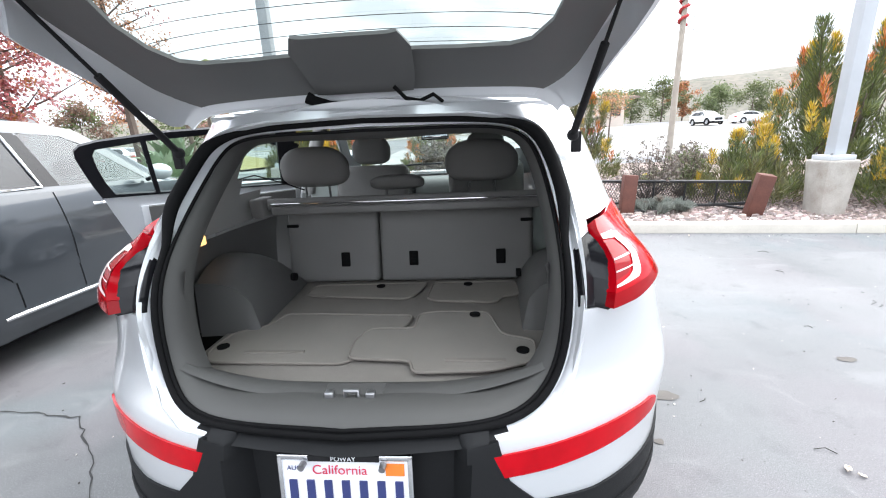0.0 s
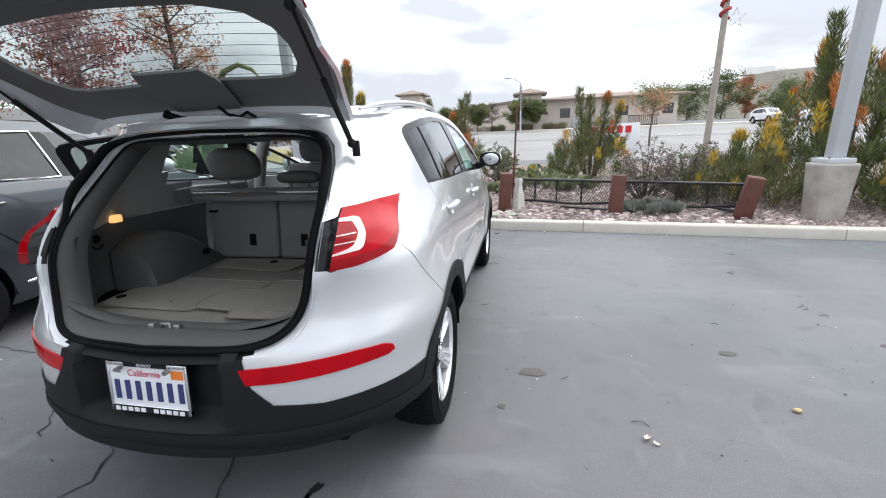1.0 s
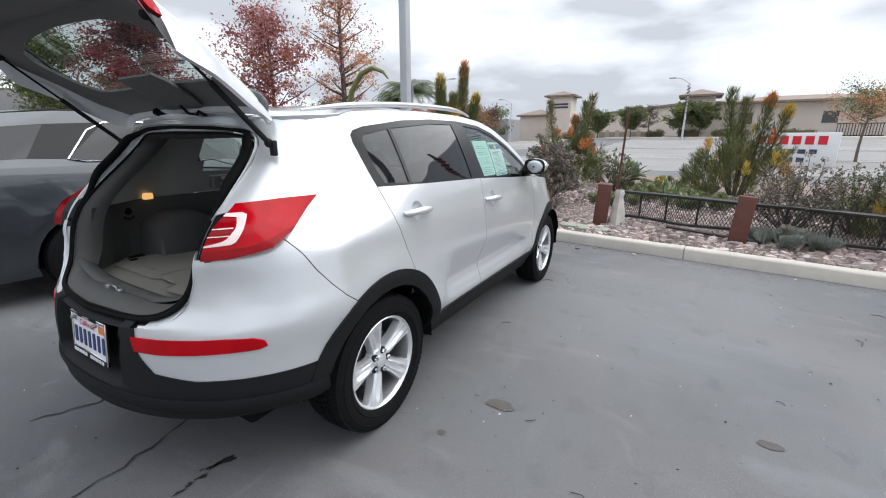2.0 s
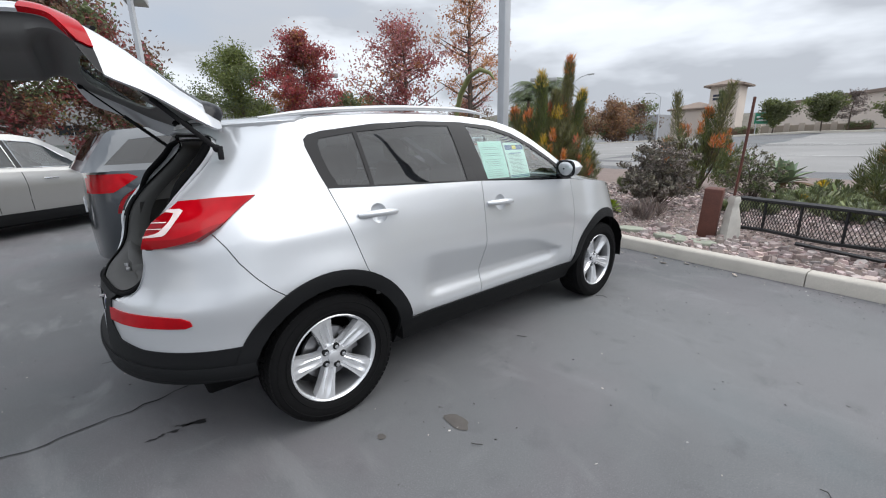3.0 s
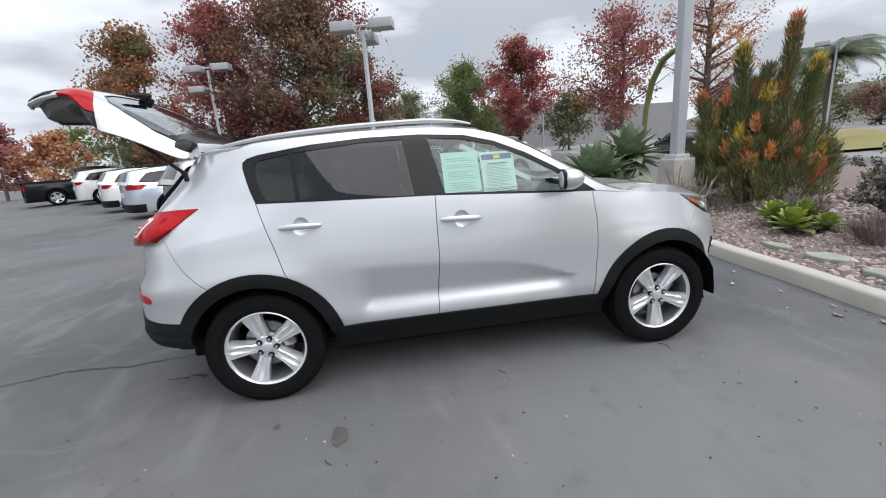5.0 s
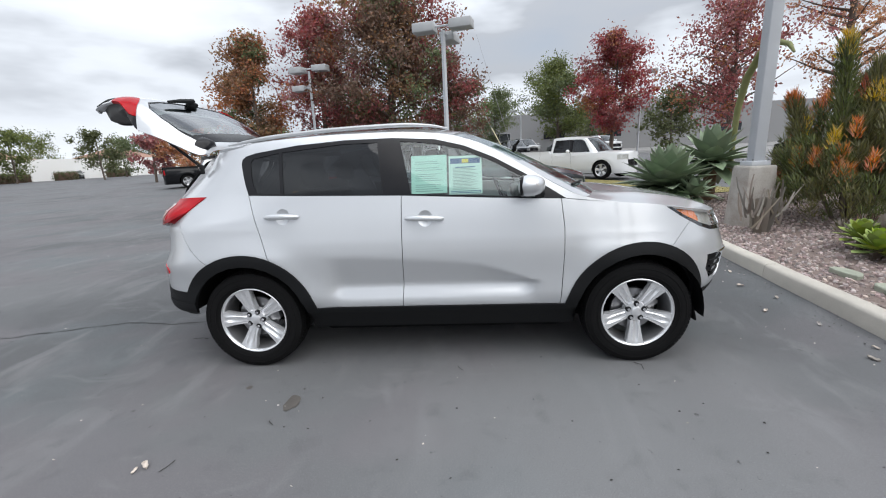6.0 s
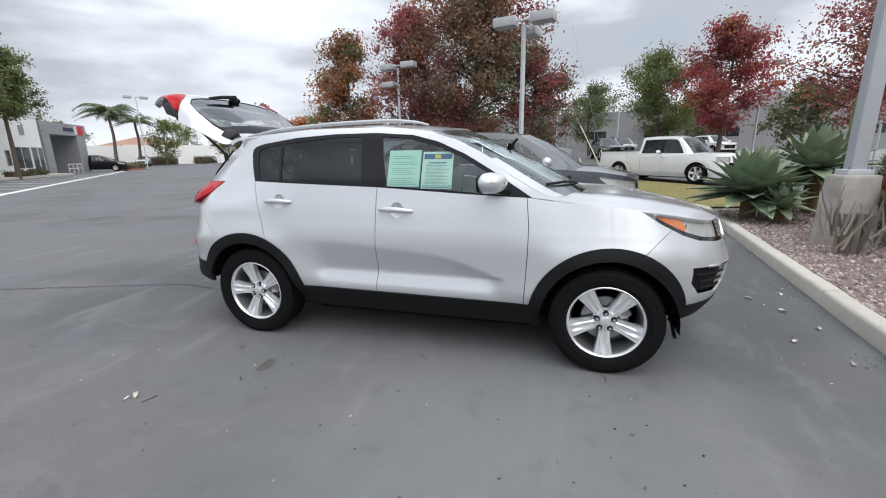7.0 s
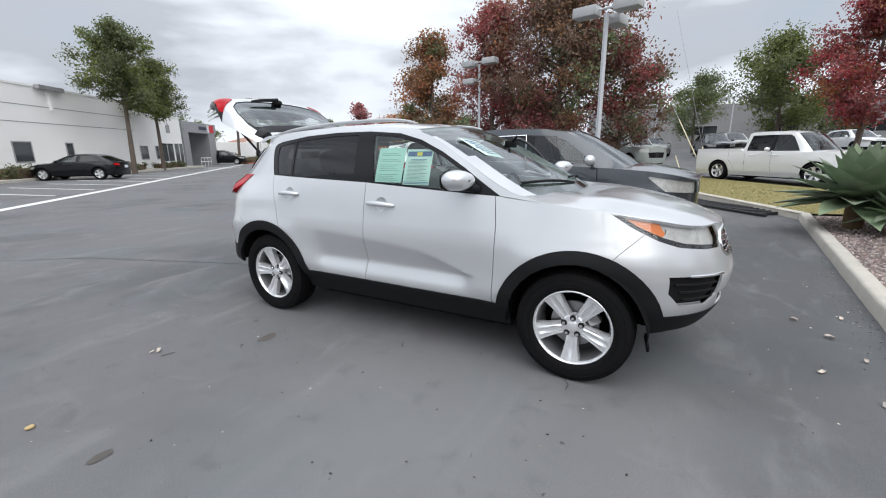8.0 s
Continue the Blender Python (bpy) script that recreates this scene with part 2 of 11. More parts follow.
def add_tube(bm, pts, r, n=8, closed=False, flat=1.0):
    """A tube along a polyline; r may be a list."""
    pts = [Vector(p) for p in pts]
    k = len(pts)
    rings = []
    prev = None
    for i, p in enumerate(pts):
        if closed:
            d = pts[(i + 1) % k] - pts[i - 1]
        else:
            d = pts[min(i + 1, k - 1)] - pts[max(i - 1, 0)]
        d.normalize()
        if prev is None:
            prev = Vector((0, 0, 1)) if abs(d.z) < 0.9 else Vector((1, 0, 0))
        u = (prev - d * prev.dot(d)).normalized()
        prev = u
        w = d.cross(u)
        rr = r[i] if isinstance(r, (list, tuple)) else r
        rings.append([bm.verts.new(p + (u * math.cos(a) * flat + w * math.sin(a)) * rr) for a in [2 * math.pi * j / n for j in range(n)]])
    for i in range(k if closed else k - 1):
        a, b = rings[i], rings[(i + 1) % k]
        for j in range(n):
            bm.faces.new((a[j], a[(j + 1) % n], b[(j + 1) % n], b[j]))
    if not closed:
        bm.faces.new(rings[0][::-1])
        bm.faces.new(rings[-1])
    return rings


def add_grid(bm, rows):
    """Quads over rows of points."""
    vs = [[bm.verts.new(p) for p in r] for r in rows]
    for i in range(len(vs) - 1):
        for j in range(len(vs[0]) - 1):
            bm.faces.new((vs[i][j], vs[i + 1][j], vs[i + 1][j + 1], vs[i][j + 1]))
    return vs


def smooth_curve(keys):
    """Monotone-ish cubic through (t, value) keys."""
    ks = sorted(keys)
    ts = [k[0] for k in ks]
    vs = [k[1] for k in ks]
    n = len(ks)
    sl = []
    for i in range(n):
        if i == 0:
            sl.append((vs[1] - vs[0]) / (ts[1] - ts[0]))
        elif i == n - 1:
            sl.append((vs[-1] - vs[-2]) / (ts[-1] - ts[-2]))
        else:
            a = (vs[i] - vs[i - 1]) / (ts[i] - ts[i - 1])
            b = (vs[i + 1] - vs[i]) / (ts[i + 1] - ts[i])
            sl.append(0.0 if a * b <= 0 else 2 * a * b / (a + b))

    def f(t):
        if t <= ts[0]:
            return vs[0]
        if t >= ts[-1]:
            return vs[-1]
        i = max(k for k in range(n - 1) if ts[k] <= t)
        h = ts[i + 1] - ts[i]
        u = (t - ts[i]) / h
        return ((2 * u ** 3 - 3 * u * u + 1) * vs[i] + (u ** 3 - 2 * u * u + u) * h * sl[i]
                + (-2 * u ** 3 + 3 * u * u) * vs[i + 1] + (u ** 3 - u * u) * h * sl[i + 1])
    return f


def sstep(a, b, x):
    u = min(1, max(0, (x - a) / (b - a)))
    return u * u * (3 - 2 * u)

# ---- car bodies ----
N_SE = 2.3
half_w = smooth_curve([(0.24, 0.770), (0.34, 0.825), (0.44, 0.880), (0.53, 0.902), (0.62, 0.903), (0.80, 0.913), (0.88, 0.907), (0.95, 0.897), (1.02, 0.886), (1.08, 0.875), (1.19, 0.850),
                       (1.30, 0.812), (1.40, 0.772), (1.50, 0.725), (1.56, 0.688), (1.60, 0.655)])
rear_start = smooth_curve([(0.3, -0.25), (0.9, -0.22), (1.1, -0.16), (1.3, -0.03), (1.5, 0.06)])
rear_end = smooth_curve([(0.25, -0.80), (0.42, -0.895), (0.62, -0.888), (0.72, -0.872), (0.76, -0.860), (0.80, -0.832), (0.85, -0.808), (0.92, -0.800), (1.0, -0.806), (1.1, -0.78), (1.2, -0.72), (1.36, -0.55), (1.5, -0.42), (1.6, -0.36)])
front_end = smooth_curve([(0.24, 3.30), (0.36, 3.40), (0.5, 3.47), (0.66, 3.50), (0.8, 3.46), (0.95, 3.405), (1.1, 3.36)])
FRONT_Y = 2.36
edge_z = smooth_curve([(-0.4, 1.522), (-0.11, 1.553), (0.24, 1.582), (0.7, 1.598), (1.0, 1.597), (1.33, 1.572), (1.52, 1.528), (1.71, 1.447), (1.9, 1.343),
                       (2.1, 1.222), (2.26, 1.142), (2.42, 1.103), (2.77, 1.060), (3.0, 1.022), (3.2, 0.977), (3.4, 0.955)])
scoop_top = smooth_curve([(0.5, 0.80), (0.63, 0.80), (1.1, 0.775), (1.53, 0.738), (1.73, 0.690), (1.86, 0.635), (1.98, 0.605)])
HUBS = ((0.0, 0.348), (2.64, 0.348))


def side_x(y, z):
    """Half-width of the flank, with flared arches and the scooped lower doors."""
    x = half_w(z)
    for hy, hz in HUBS:
        r = math.hypot(y - hy, z - hz)
        x += 0.016 * math.exp(-((r - 0.47) / 0.085) ** 2) * sstep(0.3, 0.5, z)
    k = sstep(0.54, 0.66, y) * (1 - sstep(1.90, 1.99, y))
    if k and z < 0.82:
        top = scoop_top(y)
        if 0.595 < z < top:
            x -= 0.052 * k * ((top - z) / (top - 0.595))
        elif 0.44 < z <= 0.595:
            x -= 0.052 * k * sstep(0.44, 0.595, z)
    if y < 0.5 and z > 1.0:
        x *= 1 - 0.085 * sstep(0.0, 1.0, (0.5 - y) / 0.9) * sstep(1.0, 1.25, z)
    if y > 1.95:
        x -= 0.048 * sstep(1.95, 2.6, y) * sstep(0.66, 1.14, z)
    return x


def wrap_point(s, t):
    """The body's wall: s from the rear centre (0) along the flank (1..2) to the front centre (3), t from sill (0) to top edge (1)."""
    if s < 1:
        yn = -0.4 + 0.46 * s
    elif s <= 2:
        yn = 0.0 + (FRONT_Y - 0.0) * (s - 1)
    else:
        yn = FRONT_Y + 1.04 * math.sin((s - 2) * math.pi / 2) ** 0.9
    zt = edge_z(yn) if s >= 1 else 1.522 + (1.555 - 1.522) * s
    zl = 0.27 if 1 <= s <= 2 else 0.27 + 0.05 * min(1, abs(s - (1 if s < 1 else 2)) * 2)
    z = zl + (zt - zl) * t
    if s < 1:
        a = math.pi / 2 * (1 - s)
        y0, y1 = rear_start(z), rear_end(z)
    elif s <= 2:
        y0 = rear_start(z)
        y = y0 + (FRONT_Y - y0) * (s - 1)
        return Vector((side_x(y, z), y, z))
    else:
        a = math.pi / 2 * (s - 2)
        y0, y1 = FRONT_Y, front_end(z)
    ya = y0 + (y1 - y0) * max(0.0, math.sin(a)) ** (2 / N_SE)
    x = side_x(y0, z) * max(0.0, math.cos(a)) ** (2 / N_SE)
    if s < 1 and z > 1.0:
        x *= (1 - 0.085 * sstep(0.0, 1.0, (0.5 - ya) / 0.9) * sstep(1.0, 1.25, z)) / (1 - 0.085 * sstep(0.0, 1.0, (0.5 - y0) / 0.9) * sstep(1.0, 1.25, z))
    return Vector((x, y0 + (y1 - y0) * max(0.0, math.sin(a)) ** (2 / N_SE), z))


def wrap_bm(n_rear, n_side, n_front, n_lev):
    ss = [i / n_rear for i in range(n_rear)] + [1 + i / n_side for i in range(n_side)] + [2 + i / n_front for i in range(n_front + 1)]
    bm = bmesh.new()
    add_grid(bm, [[wrap_point(s, j / n_lev) for j in range(n_lev + 1)] for s in ss])
    return bm


def inside(poly, p):
    c = False
    for i in range(len(poly)):
        a, b = poly[i], poly[i - 1]
        if (a[1] > p[1]) != (b[1] > p[1]) and p[0] < (b[0] - a[0]) * (p[1] - a[1]) / (b[1] - a[1]) + a[0]:
            c = not c
    return c


def cut(bm, poly, ax, test):
    """Cut the mesh along a polygon seen along an axis; ax: the two axes of the polygon. Returns the faces inside."""
    lo = [min(p[i] for p in poly) - 0.02 for i in (0, 1)]
    hi = [max(p[i] for p in poly) + 0.02 for i in (0, 1)]
    for i in range(len(poly)):
        a, b = poly[i - 1], poly[i]
        d = (b[0] - a[0], b[1] - a[1])
        ln = math.hypot(*d)
        if ln < 1e-6:
            continue
        co, no = [0, 0, 0], [0, 0, 0]
        co[ax[0]], co[ax[1]] = a
        no[ax[0]], no[ax[1]] = -d[1] / ln, d[0] / ln
        e0 = [min(a[k], b[k]) - 0.06 for k in (0, 1)]
        e1 = [max(a[k], b[k]) + 0.06 for k in (0, 1)]
        fs = []
        for f in bm.faces:
            c = f.calc_center_median()
            if test(c) and e0[0] < c[ax[0]] < e1[0] and e0[1] < c[ax[1]] < e1[1]:
                fs.append(f)
        if not fs:
            continue
        geo = fs + list({e for f in fs for e in f.edges}) + list({v for f in fs for v in f.verts})
        bmesh.ops.bisect_plane(bm, geom=geo, dist=1e-5, plane_co=co, plane_no=no)
    out = []
    for f in bm.faces:
        c = f.calc_center_median()
        if lo[0] < c[ax[0]] < hi[0] and lo[1] < c[ax[1]] < hi[1] and test(c) and inside(poly, (c[ax[0]], c[ax[1]])):
            out.append(f)
    return out


def take(bm, faces):
    """Move faces into a bmesh of their own."""
    nb = bmesh.new()
    vm = {}
    for f in faces:
        vs = []
        for v in f.verts:
            if v not in vm:
                vm[v] = nb.verts.new(v.co)
            vs.append(vm[v])
        nb.faces.new(vs)
    bmesh.ops.delete(bm, geom=faces, context="FACES")
    return nb


def strip(pts, w):
    """Quads along a polyline, w wide."""
    out = []
    for a, b in zip(pts, pts[1:]):
        d = Vector((b[0] - a[0], b[1] - a[1])).normalized()
        n = Vector((-d.y, d.x)) * w / 2
        e = d * w * 0.3
        out.append([(a[0] + n.x - e.x, a[1] + n.y - e.y), (a[0] - n.x - e.x, a[1] - n.y - e.y), (b[0] - n.x + e.x, b[1] - n.y + e.y), (b[0] + n.x + e.x, b[1] + n.y + e.y)])
    return out


def push(bm, d):
    bm.normal_update()
    for v in bm.verts:
        v.co += v.normal * d


def thick(bm, d):
    """Give an open shell an inner side at depth d, with closed rims."""
    bmesh.ops.remove_doubles(bm, verts=bm.verts[:], dist=0.0002)
    bm.normal_update()
    old = bm.faces[:]
    rim = [(l.vert, l.link_loop_next.vert) for e in bm.edges if len(e.link_faces) == 1 for l in e.link_loops]
    vm = {v: bm.verts.new(v.co - v.normal * d) for v in bm.verts[:] if v.link_faces}
    for f in old:
        try:
            bm.faces.new([vm[v] for v in reversed(f.verts)])
        except ValueError:
            pass
    for v, w in rim:
        try:
            bm.faces.new((w, v, vm[v], vm[w]))
        except ValueError:
            pass


def arc(c, r, a0, a1, n):
    return [(c[0] + r * math.cos(radians(a0 + (a1 - a0) * i / n)), c[1] + r * math.sin(radians(a0 + (a1 - a0) * i / n))) for i in range(n + 1)]


def islands(bm):
    left, out = set(bm.faces), []
    while left:
        st = [left.pop()]
        isl = []
        while st:
            f = st.pop()
            isl.append(f)
            for e in f.edges:
                for g in e.link_faces:
                    if g in left:
                        left.remove(g)
                        st.append(g)
        out.append(isl)
    return out


FLANK = lambda c: c.x > 0.45
REAR = lambda c: c.y < -0.15
SIDE = (1, 2)
BACK = (0, 2)
DLO = [(0.066, 1.222), (0.040, 1.29), (0.020, 1.36), (0.004, 1.425), (0.006, 1.458), (0.030, 1.480), (0.10, 1.499), (0.40, 1.538), (0.72, 1.557), (1.05, 1.557), (1.33, 1.536), (1.52, 1.487), (1.71, 1.405),
       (1.90, 1.298), (2.06, 1.195), (2.163, 1.128), (1.72, 1.150), (1.106, 1.187), (0.594, 1.204)]
WIN_Q = [(0.122, 1.236), (0.094, 1.30), (0.076, 1.37), (0.070, 1.435), (0.085, 1.462), (0.270, 1.492), (0.296, 1.226)]
WIN_R = [(0.318, 1.224), (0.293, 1.495), (0.70, 1.530), (0.945, 1.532), (0.985, 1.200)]
WIN_F = [(1.170, 1.196), (1.100, 1.532), (1.31, 1.513), (1.50, 1.466), (1.69, 1.386), (1.88, 1.280), (1.985, 1.212), (1.99, 1.146), (1.72, 1.164), (1.45, 1.180)]
LAMP = [(-0.262, 1.218), (-0.32, 1.180), (-0.375, 1.140), (-0.43, 1.098), (-0.495, 1.059), (-0.555, 1.043), (-0.615, 1.028), (-0.80, 1.010), (-0.80, 1.188), (-0.56, 1.202), (-0.40, 1.214)]
HEADLAMP = [(2.797, 1.052), (2.92, 0.972), (3.056, 0.900), (3.16, 0.862), (3.30, 0.838), (3.37, 0.835), (3.37, 0.952), (3.28, 0.966), (3.15, 0.990), (3.0, 1.017)]
OPENING = [(0.0, 0.748), (0.30, 0.750), (0.43, 0.762), (0.50, 0.795), (0.545, 0.85), (0.566, 0.93), (0.578, 1.05), (0.578, 1.15), (0.572, 1.25), (0.558, 1.35), (0.535, 1.42), (0.50, 1.462), (0.44, 1.485), (0.30, 1.499), (0.0, 1.506), (-0.1, 1.2)]



def add_ring(bm, prof, n=48, x0=0.0):
    """Turn a profile of (axial, radius) about the x axis."""
    rows = []
    for i in range(n):
        a = 2 * math.pi * i / n
        rows.append([bm.verts.new((x0 + p[0], p[1] * math.cos(a), p[1] * math.sin(a))) for p in prof])
    for i in range(n):
        for j in range(len(prof) - 1):
            bm.faces.new((rows[i][j], rows[i][j + 1], rows[(i + 1) % n][j + 1], rows[(i + 1) % n][j]))


HANDLES = ((0.3095, 1.0785), (1.2565, 1.037))
WHEEL_ME = {}


def wheel_meshes():
    if WHEEL_ME:
        return WHEEL_ME
    # tyre: axial 0 at the wheel's middle plane, face to +x
    bm = bmesh.new()
    add_ring(bm, [(0.083, 0.236), (0.100, 0.243), (0.111, 0.268), (0.113, 0.292), (0.106, 0.322), (0.094, 0.340), (0.084, 0.347), (-0.084, 0.347), (-0.10, 0.335), (-0.113, 0.29), (-0.10, 0.240), (-0.085, 0.228)], 64)
    # tread blocks
    for k in range(72):
        a = 2 * math.pi * k / 72
        for x0, x1, tw in ((0.050, 0.098, 0.010), (0.004, 0.044, -0.012), (-0.044, -0.004, 0.012), (-0.098, -0.050, -0.010)):
            da = 2 * math.pi / 72 * 0.40
            r0 = 0.346 if abs(x0 + x1) < 0.1 else 0.343
            r1 = r0 + 0.008
            vs = []
            for rr in (r0, r1):
                for xx, sh in ((x0, 0), (x1, tw)):
                    for sg in (-1, 1):
                        aa = a + sg * da + sh * 3
                        q = rr - (0.006 if abs(xx) > 0.09 else 0)
                        vs.append(bm.verts.new((xx, q * math.cos(aa), q * math.sin(aa))))
            bm.faces.new((vs[4], vs[5], vs[7], vs[6]))
            for u, v in ((0, 1), (1, 3), (3, 2), (2, 0)):
                bm.faces.new((vs[u], vs[v], vs[v + 4], vs[u + 4]))
    # raised rim of the side wall
    add_ring(bm, [(0.1145, 0.262), (0.1165, 0.265), (0.1145, 0.268)], 64)
    add_ring(bm, [(0.1115, 0.306), (0.1132, 0.309), (0.1095, 0.312)], 64)
    WHEEL_ME["tyre"] = bm
    bm = bmesh.new()
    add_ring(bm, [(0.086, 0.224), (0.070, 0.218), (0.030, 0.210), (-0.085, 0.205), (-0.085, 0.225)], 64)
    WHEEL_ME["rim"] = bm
    bm = bmesh.new()
    add_ring(bm, [(0.080, 0.237), (0.096, 0.2385), (0.0985, 0.234), (0.095, 0.228), (0.084, 0.223), (0.070, 0.2185)], 64)
    WHEEL_ME["rim_lip"] = bm
    # one split spoke, pointing up
    bm = bmesh.new()
    prof = [(0.045, 0.036, 0.058), (0.08, 0.0355, 0.068), (0.11, 0.038, 0.073), (0.145, 0.044, 0.078), (0.18, 0.051, 0.084), (0.21, 0.058, 0.089), (0.227, 0.062, 0.092)]
    rows = []
    for r_, hw, xf in prof:
        g = 0.007 + 0.003 * (r_ > 0.1)
        dp = 0.013 * (1 - sstep(0.19, 0.215, r_)) + 0.001
        rows.append([(xf - 0.045, -hw, r_), (xf - 0.014, -hw, r_), (xf - 0.002, -hw * 0.93, r_), (xf - 0.004, -hw * 0.62, r_), (xf + 0.002, -g * 2.0, r_), (xf - dp, -g * 0.8, r_), (xf - dp, g * 0.8, r_),
                     (xf + 0.002, g * 2.0, r_), (xf - 0.004, hw * 0.62, r_), (xf - 0.002, hw * 0.93, r_), (xf - 0.014, hw, r_), (xf - 0.045, hw, r_)])
    add_grid(bm, rows)
    bmesh.ops.recalc_face_normals(bm, faces=bm.faces[:])
    WHEEL_ME["spoke"] = bm
    bm = bmesh.new()
    add_ring(bm, [(0.020, 0.078), (0.050, 0.076), (0.064, 0.066), (0.066, 0.036), (0.075, 0.033), (0.079, 0.024), (0.080, 0.0005)], 32)
    WHEEL_ME["hub"] = bm
    bm = bmesh.new()
    for k in range(5):
        a = 2 * math.pi * (k + 0.5) / 5
        add_cyl(bm, (0.052, 0.054 * math.sin(a), 0.054 * math.cos(a)), (0.082, 0.054 * math.sin(a), 0.054 * math.cos(a)), 0.0125, 0.010, 8)
    WHEEL_ME["lug_nuts"] = bm
    # black discs round the nuts: shade of their wells given as colour
    bm = bmesh.new()
    for k in range(5):
        a = 2 * math.pi * (k + 0.5) / 5
        add_cyl(bm, (0.050, 0.054 * math.sin(a), 0.054 * math.cos(a)), (0.0675, 0.054 * math.sin(a), 0.054 * math.cos(a)), 0.0185, 0.0185, 14)
    WHEEL_ME["nut_well"] = bm
    bm = bmesh.new()
    add_ring(bm, [(0.0, 0.04), (0.004, 0.145), (-0.014, 0.147), (-0.016, 0.04)], 40)
    add_box(bm, (-0.03, 0.08, -0.06), (0.03, 0.16, 0.07), bevel=0.012)
    WHEEL_ME["brake_disc"] = bm
    for k, bm in list(WHEEL_ME.items()):
        bmesh.ops.recalc_face_normals(bm, faces=bm.faces[:])
        me = bpy.data.meshes.new(k)
        bm.to_mesh(me)
        bm.free()
        me.polygons.foreach_set("use_smooth", [k not in ("lug_nuts",)] * len(me.polygons))
        me.set_sharp_from_angle(angle=radians(38))
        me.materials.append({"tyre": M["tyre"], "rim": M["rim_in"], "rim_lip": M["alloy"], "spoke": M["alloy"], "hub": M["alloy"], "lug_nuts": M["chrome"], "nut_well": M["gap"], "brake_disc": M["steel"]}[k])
        WHEEL_ME[k] = me
    return WHEEL_ME


def wheel(parent, at, turn=0.0, rim=None):
    """A wheel part: tyre, rim, five split spokes, hub, nuts and brake. Its face looks to +x."""
    ms = wheel_meshes()
    w = new("wheel", ms["tyre"])
    w.parent, w.matrix_basis = parent, at @ Matrix.Rotation(turn, 4, "X")
    for k in ("rim", "rim_lip", "hub", "lug_nuts", "nut_well", "brake_disc"):
        o = new(k, ms[k])
        o.parent = w
        if k in ("lug_nuts", "nut_well"):
            o["kind"] = "stuff"
    for k in range(5):
        o = new("spoke", ms["spoke"])
        o.parent, o.matrix_basis = w, Matrix.Rotation(2 * math.pi * k / 5, 4, "X")
    return w


def pair(name, bm, material, parent, label="", smooth=True):
    me = bpy.data.meshes.new(name)
    bm.to_mesh(me)
    bm2 = bm.copy()
    bm.free()
    bmesh.ops.scale(bm2, vec=(-1, 1, 1), verts=bm2.verts[:])
    bmesh.ops.reverse_faces(bm2, faces=bm2.faces[:])
    if smooth:
        me.polygons.foreach_set("use_smooth", [True] * len(me.polygons))
        me.set_sharp_from_angle(angle=radians(48))
    a = put(name, me, material, parent, label)
    b = part(name, bm2, material, parent, label, smooth)
    return a, b


def edge_at(y):
    z = edge_z(y)
    return Vector((side_x(y, z), y, z))


def quad_row(e, c, n):
    """Points from the left edge to the right edge, bowed through the centre."""
    return [Vector((e.x * v, e.y + (c[0] - e.y) * (1 - v * v), e.z + (c[1] - e.z) * (1 - abs(v) ** 2.2))) for v in [-1 + 2 * k / n for k in range(n + 1)]]


def plate_dent(x, z):
    """Depth of the recess that holds the plate."""
    return 0.075 * (1 - sstep(0.25, 0.285, abs(x))) * sstep(0.50, 0.545, z) * (1 - sstep(0.758, 0.774, z))


def lamp_bulge(p):
    """How far the tail lamp stands out of the body's corner."""
    return Vector((0.58, -0.80, 0)) * (0.036 + 0.018 * sstep(1.0, 1.10, p.z)) * (1 - 0.55 * sstep(1.12, 1.19, p.z)) * (1 - sstep(-0.52, -0.36, p.y))


